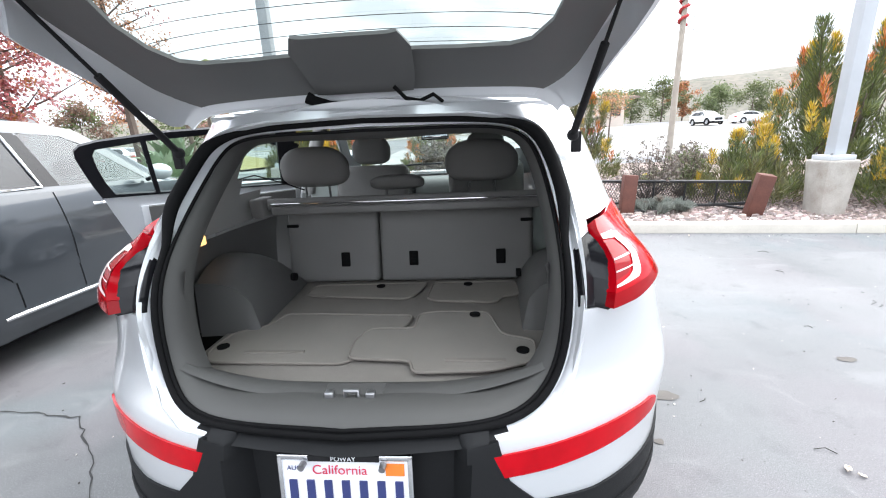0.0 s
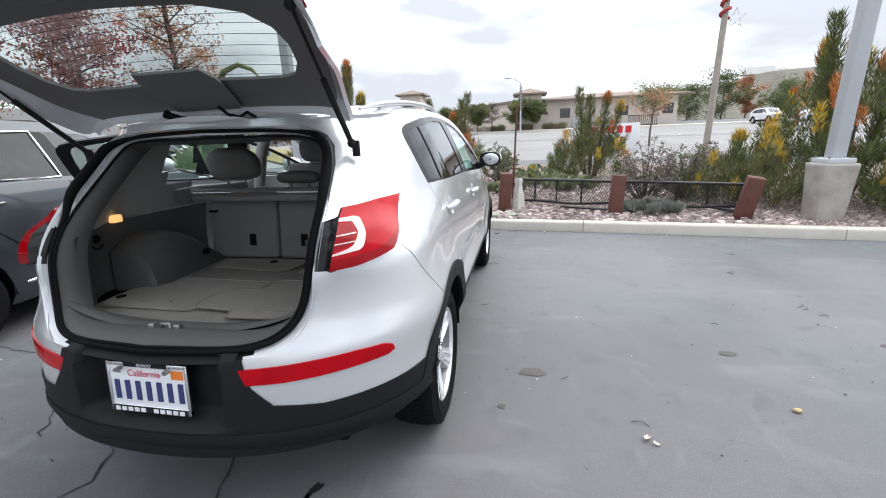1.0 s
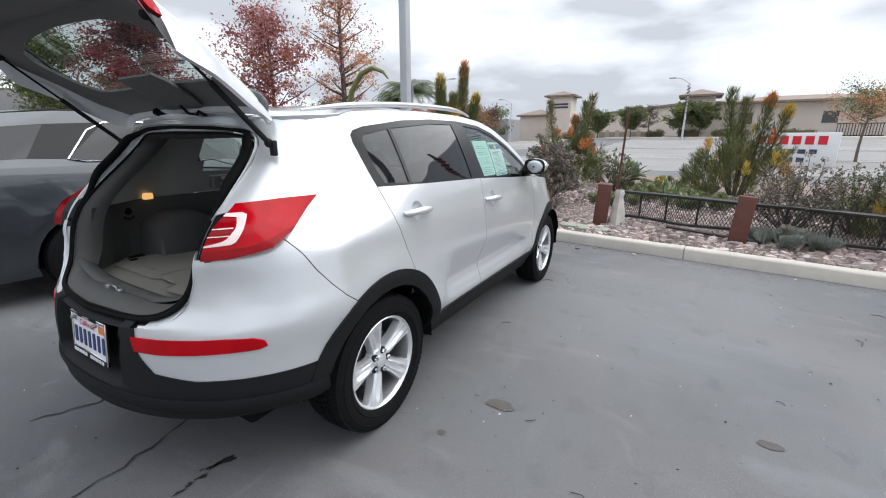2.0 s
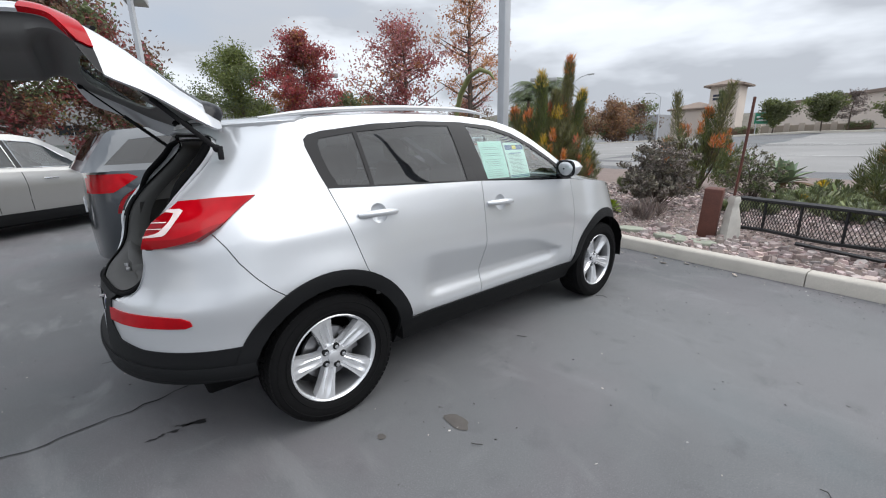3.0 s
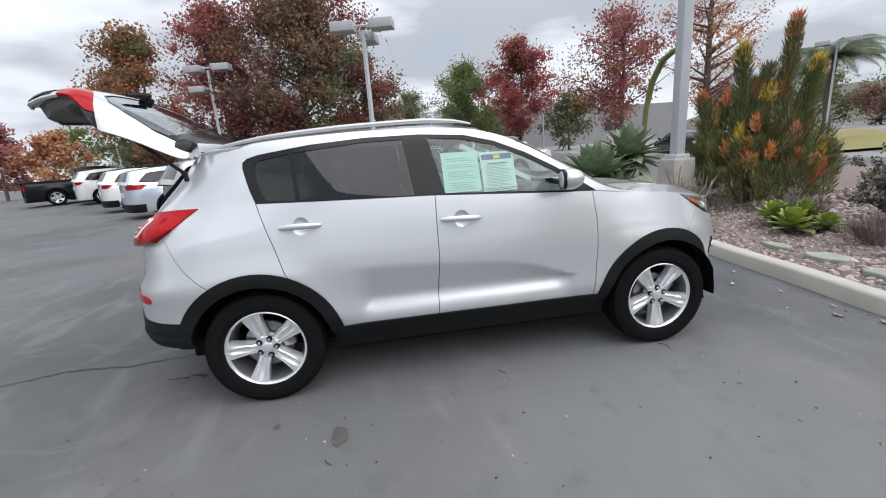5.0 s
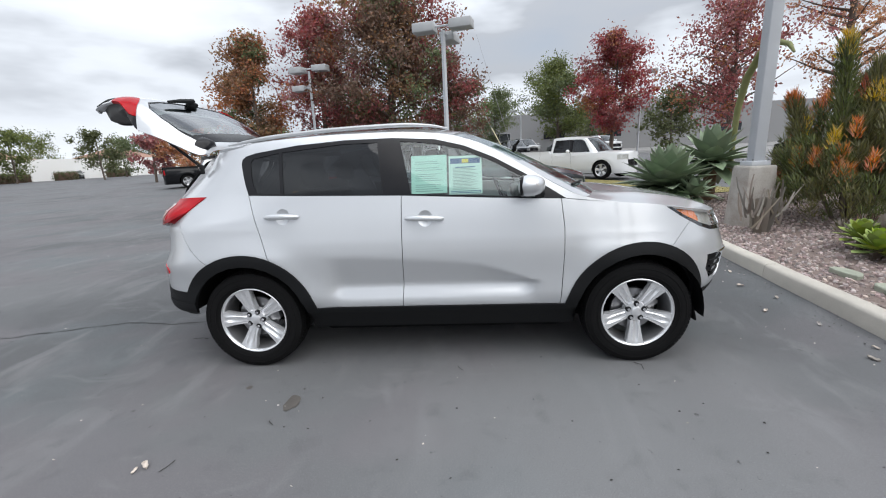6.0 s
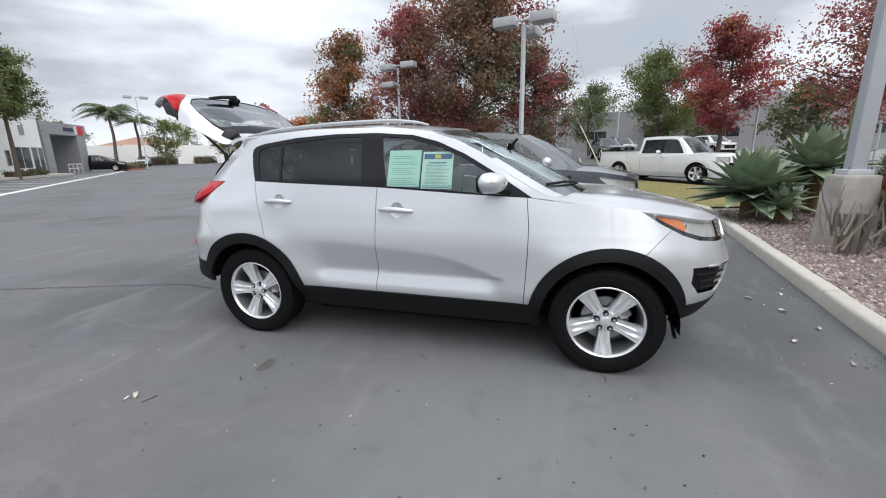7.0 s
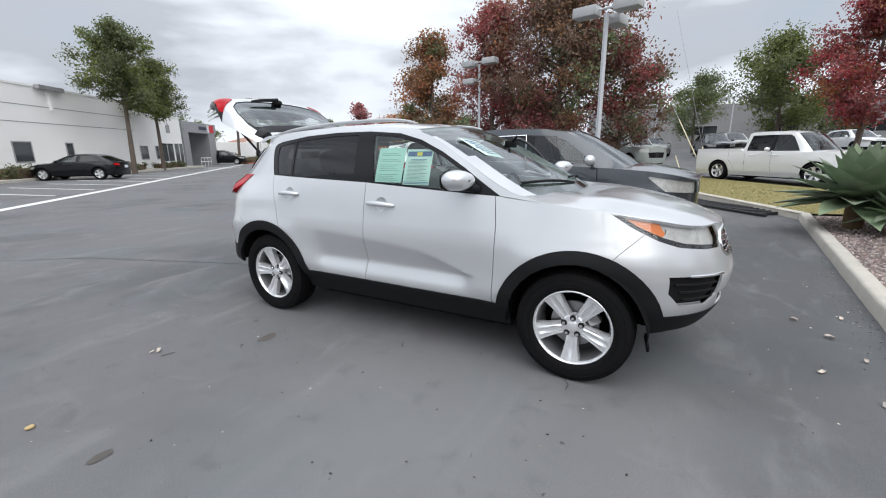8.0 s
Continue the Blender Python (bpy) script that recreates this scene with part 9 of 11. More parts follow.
    for k in range(len(P) - 1):
        n = 4
        for q in range(n):
            u = q / n
            pts.append((k + u, [P[k][c] + (P[k + 1][c] - P[k][c]) * u for c in range(3)]))
    pts.append((len(P) - 1, list(P[-1])))
    rows = []
    for k, (y, z, w) in pts:
        bow = 0.16 * (1 - sstep(sp["ws"][1] - 0.6, sp["ws"][1] + 1.0, k)) - 0.09 * sstep(sp["rw"][0] - 1.0, sp["rw"][0] + 0.3, k)
        rows.append([Vector((w * v, y + bow * (1 - v * v), z + 0.028 * (1 - abs(v) ** 2.5))) for v in [-1 + q / 7 for q in range(15)]])
    bm = bmesh.new()
    add_grid(bm, rows)
    bm.normal_update()
    if sum(f.normal.z for f in bm.faces) < 0:
        bmesh.ops.reverse_faces(bm, faces=bm.faces[:])
    fs = list(bm.faces)
    nv = 14
    ws = [fs[i * nv + j] for i in range(sp["ws"][0] * 4, sp["ws"][1] * 4) for j in range(1, nv - 1)]
    rw = [fs[i * nv + j] for i in range(sp["rw"][0] * 4, sp["rw"][1] * 4 - 1) for j in range(1, nv - 1)]
    part("windscreen", take(bm, ws), M["g_mid"], car)
    if rw:
        part("rear_window", take(bm, rw), M["g_dark"], car)
    part("roof", bm, paint, car)
    # greenhouse sides
    bm = bmesh.new()
    rows = []
    for k, (y, z, w) in pts:
        zb = bz(y)
        wb_ = W * hwf(zb) * 0.965
        rows.append([Vector((w + (wb_ - w) * u ** 0.9, y, z + (zb - 0.005 - z) * u)) for u in [q / 10 for q in range(11)]])
    add_grid(bm, rows)
    bmesh.ops.recalc_face_normals(bm, faces=bm.faces[:])
    bm.normal_update()
    if sum(f.normal.x for f in bm.faces) < 0:
        bmesh.ops.reverse_faces(bm, faces=bm.faces[:])
    wins = []
    # black pillars between the side windows
    for g, h in zip(sp["glass"], sp["glass"][1:]):
        gap_ = [max(g, key=lambda p: 2 * p[1] - p[0]), min(g, key=lambda p: 2 * p[1] + p[0]), min(h, key=lambda p: 2 * p[1] - p[0]), max(h, key=lambda p: 2 * p[1] + p[0])]
        nb = take(bm, cut(bm, gap_, SIDE, lambda c: True))
        if len(nb.faces):
            pair("window_pillar", nb, M["gloss_black"], car, "black pillar between the windows")
        else:
            nb.free()
    for gi, g in enumerate(sp["glass"]):
        nb = take(bm, cut(bm, g, SIDE, lambda c: True))
        push(nb, -0.003)
        wins.append((gi, nb))
    tr = trim or M["gloss_black"]
    for gi, nb in wins:
        m_ = M["g_mid"] if gi == 0 else M["g_dark"]
        pair("side_window", nb, m_, car)
    # bright or black strip round the windows
    gs = sp["glass"][sp.get("trim_i", 0):sp.get("trim_n", 9)]

    def side_at(y, z, off=0.004):
        best = None
        for (k, (py, pz, pw)) in pts:
            if best is None or abs(py - y) < best[0]:
                zb = bz(py)
                u = 0 if pz - zb < 0.02 else min(1, max(0, (pz - z) / (pz - zb)))
                best = (abs(py - y), pw + (W * hwf(zb) * 0.965 - pw) * u ** 0.9)
        return Vector((best[1] + off, y, z))
    top = bmesh.new()
    for g in gs:
        dense = []
        for a, b in zip(g, g[1:] + g[:1]):
            dense += [(a[0] + (b[0] - a[0]) * q / 4, a[1] + (b[1] - a[1]) * q / 4) for q in range(4)]
        add_tube(top, [side_at(y, z) for y, z in dense], sp.get("trim_r", 0.010), 5, closed=True)
    pair("window_trim", top, tr, car)
    pair("pillar_frame", bm, paint, car)
    for sx in (1, -1):
        bm = bmesh.new()
        bmesh.ops.create_uvsphere(bm, u_segments=12, v_segments=8, radius=1.0, matrix=Matrix.Translation((sx * (W + 0.10), 1.98, bz(2.0) + 0.10)) @ Matrix.Diagonal((0.115, 0.075, 0.075, 1)))
        part("door_mirror", bm, sp.get("mirror_m") or paint, car)
        bm = bmesh.new()
        add_cyl(bm, (sx * W * 0.94, 1.99, bz(2.0) + 0.03), (sx * (W + 0.05), 1.98, bz(2.0) + 0.06), 0.02, n=6)
        part("mirror_arm", bm, M["gloss_black"], car)
        for y, z in sp["handles"]:
            bm = bmesh.new()
            w = W * hwf(z)
            add_tube(bm, [(sx * (w - 0.005), y, z), (sx * (w + 0.03), y + 0.03, z), (sx * (w + 0.03), y + 0.19, z), (sx * (w - 0.005), y + 0.22, z)], 0.013, 6)
            part("door_handle", bm, trim or paint, car)
        if sp["rails"]:
            bm = bmesh.new()
            add_tube(bm, [(sx * 0.56, 1.3, 1.665), (sx * 0.57, 1.1, 1.70), (sx * 0.57, 0.0, 1.695), (sx * 0.55, -0.45, 1.63)], 0.016, 6)
            part("roof_rail", bm, M["black_plastic"], car)
    # wheels and underside
    for hy in (0, wb):
        for sx in (1, -1):
            k = R / 0.352
            wheel(car, Matrix.Translation((sx * (W - 0.115), hy, R)) @ Matrix.Rotation(0 if sx > 0 else math.pi, 4, "Z") @ Matrix.Scale(k, 4), 0.4 + hy)
        bm = bmesh.new()
        rows = []
        for a in range(0, 13):
            t = radians(-5 + 190 * a / 12)
            rows.append([Vector((x, hy + r_ * math.cos(t), R + r_ * math.sin(t))) for x, r_ in ((W - 0.02, R + 0.06), (0.55, R + 0.065), (0.53, 0.1))])
        add_grid(bm, rows)
        pair("wheel_well", bm, M["rubber"], car)
    bm = bmesh.new()
    add_box(bm, (-W * 0.86, R + 0.1, 0.20), (W * 0.86, wb - R - 0.1, 0.30), bevel=0.02)
    add_box(bm, (-0.52, y0 + 0.15, 0.24), (0.52, y1 - 0.25, 0.34), bevel=0.02)
    part("underbody", bm, M["rubber"], car)
    if sp.get("chrome_sill"):
        bm = bmesh.new()
        add_tube(bm, [(W * hwf(0.40) + 0.012, y, 0.405) for y in (0.5, 1.2, 2.2)], 0.013, 5)
        pair("sill_strip", bm, M["chrome"], car, "chrome sill strip")
    # plate, kept plain
    bm = bmesh.new()
    add_box(bm, (-0.155, y0 - 0.008, sp.get("plate_z", 0.80) - 0.075), (0.155, y0 + 0.012, sp.get("plate_z", 0.80) + 0.075), bevel=0.004)
    part("plate", bm, M["plate"], car, "pale rear plate")
    return car


def heading(x, y, dx, dy, z=None):
    return pose(x, y, rise(x, y) if z is None else z, 0, 0, math.degrees(math.atan2(-dx, dy)))


SUV = spec_car()
slate = spec_car(chrome_sill=True, mirror_m=M["silver"], W=0.91, y1=3.36, y0=-1.0, wb=2.64, front_in=0.85, clad=False, trim_i=1, trim_n=2, trim_r=0.009, belt=[(-1.0, 1.20), (0.5, 1.195), (2.2, 1.145), (2.6, 1.115), (3.0, 1.055), (3.36, 0.965)], hw=[(0.24, 0.90), (0.36, 0.955), (0.55, 0.985), (0.80, 1.0), (0.95, 0.995), (1.10, 0.975), (1.22, 0.945)],
                 path=[(2.42, 1.14, 0.76), (2.0, 1.40, 0.69), (1.58, 1.645, 0.62), (1.25, 1.695, 0.61), (0.6, 1.715, 0.61), (0.0, 1.69, 0.60), (-0.66, 1.615, 0.57), (-0.72, 1.575, 0.58), (-0.98, 1.20, 0.72)],
                 glass=[[(2.02, 1.195), (1.62, 1.50), (1.42, 1.59), (1.10, 1.61), (1.17, 1.215)], [(1.03, 1.22), (0.98, 1.615), (0.36, 1.60), (0.20, 1.52), (-0.02, 1.26), (0.10, 1.235)], [(-0.30, 1.27), (-0.10, 1.57), (-0.52, 1.52), (-0.78, 1.26)]],
                 tail=[(-1.15, 0.95), (-1.15, 1.16), (-0.60, 1.17), (-0.52, 1.13), (-0.75, 0.98)], head=[(3.5, 0.80), (3.5, 0.925), (3.0, 1.01), (2.72, 1.045), (2.70, 1.03), (2.92, 0.85)], handles=[(0.30, 1.06), (1.34, 1.05)])
other_car("suv", slate, M["slate"], "dark slate SUV with chrome window trim parked alongside", "car", pose(-3.66, 0.13, 0), trim=M["chrome"])
ROW = "angled row of parked cars"


def row_car(sp, paint, x, y, label, name="suv"):
    return other_car(name, sp, M[paint], label, "car", heading(x - 0.64, y - 0.48, -0.6, 0.8), group=ROW, trim=M["chrome"] if paint == "beige" else None)


big = dict(W=0.94, trim_r=0.006, glass=[[(2.05, 1.13), (1.62, 1.48), (1.42, 1.56), (1.06, 1.585), (1.12, 1.14)], [(1.03, 1.14), (0.98, 1.585), (0.28, 1.575), (0.10, 1.20)], [(0.04, 1.21), (0.21, 1.57), (-0.28, 1.545), (-0.60, 1.49), (-0.50, 1.38), (-0.32, 1.28)]], path=[(2.42, 1.08, 0.76), (2.0, 1.36, 0.69), (1.58, 1.62, 0.62), (1.25, 1.68, 0.61), (0.6, 1.70, 0.61), (0.0, 1.68, 0.60), (-0.62, 1.62, 0.57), (-0.70, 1.57, 0.58), (-0.95, 1.15, 0.72)])
row_car(spec_car(clad=True, clad_m="black_plastic", rails=False, **big), "beige", -6.5, -2.5, "beige-silver SUV parked in the angled row")
row_car(spec_car(y0=-1.15, path=[(2.42, 1.06, 0.76), (2.0, 1.33, 0.69), (1.58, 1.56, 0.61), (1.25, 1.61, 0.60), (0.6, 1.63, 0.60), (-0.2, 1.60, 0.59), (-0.85, 1.52, 0.56), (-0.92, 1.48, 0.57), (-1.10, 1.10, 0.72)],
                 glass=SUV["glass"][:2] + [[(0.02, 1.14), (0.15, 1.50), (-0.50, 1.44), (-0.78, 1.19)]]), "ice", -11.5, -5.9, "ice-blue wagon parked in the angled row")
row_car(spec_car(), "white_paint", -14.8, -8.7, "white SUV with black arches in the angled row")
row_car(spec_car(clad=False), "white_paint", -19.6, -12.6, "white SUV parked near the end of the row")

# pickups
pick = dict(W=0.98, y0=-1.25, y1=4.55, wb=3.55, r=0.39, rear_in=0.25, front_in=0.8, clad=False, rails=False, seams=True, tailz=0.02, nose=0.08, rw=(6, 7), ws=(0, 2),
            hw=[(0.24, 0.88), (0.45, 0.965), (0.8, 1.0), (1.0, 0.99), (1.15, 0.965)], belt=[(-1.3, 1.25), (0.80, 1.25), (0.98, 1.16), (2.9, 1.12), (3.4, 1.13), (4.6, 1.07)],
            path=[(3.22, 1.14, 0.84), (2.92, 1.46, 0.77), (2.62, 1.76, 0.71), (2.25, 1.84, 0.70), (1.6, 1.86, 0.70), (1.10, 1.84, 0.70), (1.00, 1.80, 0.71), (0.93, 1.20, 0.84)],
            glass=[[(2.96, 1.18), (2.62, 1.64), (2.50, 1.71), (2.08, 1.73), (2.08, 1.18)], [(1.95, 1.18), (1.95, 1.73), (1.16, 1.72), (1.10, 1.18)]],
            tail=[(-1.4, 0.80), (-1.4, 1.08), (-1.10, 1.08), (-1.10, 0.80)], tail_x=0.80, head=[(4.7, 0.80), (4.7, 1.0), (4.2, 1.02), (4.2, 0.82)], bed=(-1.18, 0.90), handles=[(1.25, 1.02), (2.1, 1.02)], plate_z=0.6)
other_car("pickup_truck", spec_car(**pick), M["white_paint"], "white crew-cab pickup truck parked beyond the lawn", "pickup truck", heading(-18.0, 5.5, 2.7, 2.64))
row_car(spec_car(**pick), "black_paint", -20.8, -15.4, "black pickup truck parked in the row", "pickup_truck")
other_car("pickup_truck", spec_car(**pick), M["green_grey"], "old grey-green pickup truck parked behind the lawn", "pickup_truck", heading(-25.5, -0.6, 0.75, 0.66))

# sedans
sedan = dict(W=0.90, y0=-1.0, y1=3.75, wb=2.82, r=0.34, clad=False, rails=False, tailz=0.08, nose=0.14, rear_in=0.55,
             belt=[(-1.05, 0.97), (-0.5, 1.0), (0.5, 0.97), (2.2, 0.93), (2.8, 0.90), (3.4, 0.80), (3.8, 0.72)], hw=[(0.2, 0.90), (0.36, 0.96), (0.6, 1.0), (0.8, 0.99), (0.95, 0.95), (1.0, 0.93)],
             path=[(2.45, 0.94, 0.74), (2.0, 1.17, 0.66), (1.55, 1.37, 0.58), (1.2, 1.42, 0.57), (0.7, 1.43, 0.57), (0.25, 1.39, 0.57), (-0.05, 1.32, 0.58), (-0.65, 1.02, 0.68)], rw=(5, 7),
             glass=[[(2.0, 0.99), (1.6, 1.29), (1.3, 1.35), (1.05, 1.36), (1.10, 1.0)], [(0.98, 1.0), (0.95, 1.36), (0.3, 1.33), (0.1, 1.25), (-0.18, 1.05), (0.2, 1.02)]],
             tail=[(-1.2, 0.78), (-1.2, 0.93), (-0.75, 0.92), (-0.82, 0.80)], head=[(3.9, 0.60), (3.9, 0.70), (3.1, 0.78), (3.25, 0.64)], handles=[(0.35, 0.86), (1.35, 0.84)], plate_z=0.72)
other_car("sedan", spec_car(**sedan), M["black_paint"], "glossy black sedan parked along the white building", "car", heading(-8.9, -26.1, 0.62, -0.78))
FAR = "cars far off"
for x, y, dx, dy, kind, paint, label in ((-50, -65, 0.7, 0.7, "s", "white_paint", "white SUV by the white wall"), (-69, -70, 0.7, 0.7, "s", "grey_paint", "grey SUV by the white wall"), (-28.8, -46.7, -0.7, 0.7, "s", "black_paint", "black jeep-like SUV by the entrance"),
                                          (-33.0, 9.5, 1, 0.3, "d", "slate", "dark sedan beyond the pickup truck"), (-39.0, 7.0, 1, 0.2, "s", "beige", "beige SUV far across the lot"), (-36.0, 1.5, 1, 0.2, "d", "grey_paint", "grey sedan far across the lot"), (-40.0, 14.5, 1, 0.3, "s", "white_paint", "white SUV far across the lot"),
                                          (-35.5, 5.5, 1, 0.2, "s", "slate", "dark SUV far across the lot"), (-20.5, 20.5, -1, 0.3, "d", "black_paint", "black sedan at the end of the bed"), (-22.0, 24.5, -1, 0.3, "d", "white_paint", "white sedan at the end of the bed"),
                                          (28.5, 54.0, 0.1, -1, "s", "white_paint", "white SUV on the far side of the road"), (33.5, 54.6, 1, 0.05, "d", "white_paint", "white car on the far lane of the road")):
    other_car("suv" if kind == "s" else "sedan", spec_car(**({} if kind == "s" else sedan), **{}), M[paint], label, "car", heading(x, y, dx, dy), group=FAR)


# ---- buildings, road and distance ----
M["stucco"] = mat("white_stucco", (0.88, 0.87, 0.85), 0.9, var=0.2, scale=0.5, col2=(0.78, 0.77, 0.74), fine=0.08, fscale=60, bump=0.15, bscale=80)
M["tan"] = mat("pale_tan_stucco", (0.66, 0.57, 0.50), 0.9, var=0.2, scale=0.4, fine=0.08, fscale=60)
M["brown_roof"] = mat("brown_roof_tiles", (0.22, 0.17, 0.14), 0.85, var=0.4, scale=2.0, fine=0.3, fscale=14)
M["clay_roof"] = mat("clay_roof_tiles", (0.32, 0.19, 0.14), 0.85, var=0.4, scale=2.0, fine=0.3, fscale=14)
M["portal"] = mat("grey_metal_panels", (0.33, 0.33, 0.34), 0.5, 0.2, var=0.15, scale=0.8)
M["grey_wall"] = mat("grey_warehouse_wall", (0.27, 0.27, 0.275), 0.85, var=0.2, scale=0.3)
M["dark_glass"] = mat("dark_window_glass", (0.02, 0.024, 0.028), 0.08, var=0.2, scale=1.0, coat=0.5)
M["sign_red"] = mat("sign_red", (0.60, 0.02, 0.035), 0.5, var=0.1, scale=3)
M["sign_white"] = mat("sign_white", (0.74, 0.74, 0.75), 0.6, var=0.08, scale=2)
M["sign_dark"] = mat("sign_dark_print", (0.05, 0.055, 0.09), 0.6, var=0.1, scale=3)
M["sign_green"] = mat("road_sign_green", (0.02, 0.20, 0.12), 0.5, var=0.1, scale=3)
M["hill"] = mat("hazy_scrub_hill", (0.120, 0.104, 0.085), 0.95, var=0.9, scale=0.05, col2=(0.060, 0.066, 0.050), fine=0.35, fscale=0.35, bump=0.6, bscale=0.5)
M["wood_pole"] = mat("pale_weathered_pole", (0.40, 0.36, 0.31), 0.9, var=0.4, scale=3)
M["red_cloth"] = mat("red_garland", (0.45, 0.05, 0.05), 0.8, var=0.3, scale=20)
M["yellow_pvc"] = mat("yellow_wire_guard", (0.80, 0.74, 0.50), 0.6, var=0.15, scale=4)
M["pinkwall"] = mat("tan_fence_wall", (0.50, 0.42, 0.35), 0.9, var=0.2, scale=1.0)

ROAD = lambda x, y: rise(x, y) + 0.006
grid_sheet("road", [-70, -50, -38, -28, -20, -12, -4, 4, 12, 20, 30, 45, 70, 120], [17.6, 22, 28, 34, 40, 46, 52, 56], ROAD, M["road"], "pale worn asphalt of the wide street", "road")
for y, w in ((36.0, 0.3), (37.0, 0.3), (27.0, 0.14), (45.5, 0.14)):
    bm = bmesh.new()
    xs = [-60 + 6 * k for k in range(28)]
    add_grid(bm, [[Vector((x, y - w / 2, rise(x, y) + 0.03)), Vector((x, y + w / 2, rise(x, y) + 0.03))] for x in xs])
    bmesh.ops.recalc_face_normals(bm, faces=bm.faces[:])
    tagged(part("lane_line", bm, M["line"], None), "worn pale lane line on the street", "road line", kind="structure")
bm = bmesh.new()
add_grid(bm, [[Vector((x, 56, rise(x, 56))), Vector((x, 56.05, rise(x, 56) + 0.16)), Vector((x, 58.4, rise(x, 58.4) + 0.16))] for x in [-60 + 6 * k for k in range(28)]])
bmesh.ops.recalc_face_normals(bm, faces=bm.faces[:])
tagged(part("pavement", bm, M["kerb"], None), "pale concrete pavement beyond the street", "pavement", kind="structure")
# verge lawn by the street's end
for poly in ([(-12.5, 20.5), (-11.0, 23.0), (-17.5, 32.0), (-26.5, 43.0), (-31.5, 48.0), (-30.5, 43.0), (-19.0, 27.0)],):
    bm = bmesh.new()
    f = bm.faces.new([bm.verts.new((x, y, rise(x, y) + 0.13)) for x, y in poly])
    bmesh.ops.triangulate(bm, faces=[f])
    bmesh.ops.recalc_face_normals(bm, faces=bm.faces[:])
    tagged(part("verge", bm, M["lawn"], None, "", False), "strip of yellow-green verge beside the street", "lawn", kind="structure")


def wall_box(name, p0, p1, z0, z1, depth, material, parent, label=""):
    """A wall volume standing on the line p0-p1, depth to its left."""
    p0, p1 = Vector(p0), Vector(p1)
    d = (p1 - p0).normalized()
    n = Vector((-d.y, d.x)) * depth
    bm = bmesh.new()
    vs = [bm.verts.new((*q, z)) for z in (z0, z1) for q in (p0, p1, p1 + n, p0 + n)]
    for f in ((0, 1, 5, 4), (1, 2, 6, 5), (2, 3, 7, 6), (3, 0, 4, 7), (4, 5, 6, 7), (3, 2, 1, 0)):
        bm.faces.new([vs[i] for i in f])
    bmesh.ops.recalc_face_normals(bm, faces=bm.faces[:])
    return part(name, bm, material, parent, label, False)


def on_wall(p0, p1, s0, s1, z0, z1, out, name, material, parent, label="", depth=0.06):
    """A slab on a wall: s along it, out in front of it."""
    p0, p1 = Vector(p0), Vector(p1)
    d = (p1 - p0).normalized()
    n = Vector((-d.y, d.x))
    a, b = p0 + d * s0 - n * out, p0 + d * s1 - n * out
    return wall_box(name, a, b, z0, z1, depth, material, parent, label)


def window_on(p0, p1, s0, s1, z0, z1, parent, frame="sign_white", bars=1):
    w = on_wall(p0, p1, s0, s1, z0, z1, 0.012, "window", M["dark_glass"], parent, depth=0.05)
    for a, b, c, e in ((s0 - 0.06, s1 + 0.06, z1, z1 + 0.06), (s0 - 0.06, s1 + 0.06, z0 - 0.07, z0), (s0 - 0.06, s0, z0, z1), (s1, s1 + 0.06, z0, z1)):
        on_wall(p0, p1, a, b, c, e, 0.04, "window_frame", M[frame], w, depth=0.08)
    for k in range(bars):
        m_ = s0 + (s1 - s0) * (k + 1) / (bars + 1)
        on_wall(p0, p1, m_ - 0.025, m_ + 0.025, z0, z1, 0.03, "mullion", M[frame], w, depth=0.05)
    return w


# white showroom building
FA, FB = Vector((2.0, -24.88)), Vector((-22.6, -41.68))
FD = (FB - FA).normalized()
F0 = Vector((-5.2, -29.8))
OFF = (F0 - FA).length
wb_ = root("showroom", "long white stucco showroom with dark windows and grey portal", "building")
wall_box("wall", FA, F0 + FD * 13.0, 0, 5.5, 14, M["stucco"], wb_)
wall_box("wall", F0 + FD * 13.0 , F0 + FD * 20.6, 0, 4.85, 16, M["stucco"], wb_)
for s0, s1, z0, z1, bars in ((1.35, 2.55, 1.05, 2.17, 0), (5.3, 5.85, 1.05, 2.15, 0), (13.4, 14.4, 1.0, 2.05, 0), (15.7, 16.1, 1.0, 2.07, 0), (16.6, 18.7, 0.7, 2.35, 1), (18.95, 19.75, 0.15, 2.36, 0), (19.85, 20.5, 0.15, 2.36, 0), (-3.0, -1.8, 1.05, 2.17, 0)):
    window_on(FA, FB, OFF + s0, OFF + s1, z0, z1, wb_, "sign_white" if s0 > 16 else "portal", bars)
for z in (3.35, 4.35):
    on_wall(FA, FB, 0.2, OFF + 12.9, z, z + 0.035, 0.012, "panel_joint", M["grey_wall"], wb_, depth=0.02)
on_wall(FA, FB, -0.1, OFF + 13.1, 5.5, 5.62, 0.05, "coping", M["stucco"], wb_, depth=0.3)
on_wall(FA, FB, OFF + 13.1, OFF + 20.7, 4.85, 4.95, 0.05, "coping", M["stucco"], wb_, depth=0.3)
for s in (4.6,):
    on_wall(FA, FB, OFF + s, OFF + s + 0.16, 4.2, 5.6, 0.16, "downpipe_box", M["stucco"], wb_, depth=0.16)
    on_wall(FA, FB, OFF + s - 0.9, OFF + s + 1.1, 5.42, 5.66, 0.35, "roof_hood", M["portal"], wb_, depth=0.3)
on_wall(FA, FB, OFF + 17.9, OFF + 18.5, 3.35, 4.1, 0.05, "wall_emblem", M["portal"], wb_, depth=0.05)
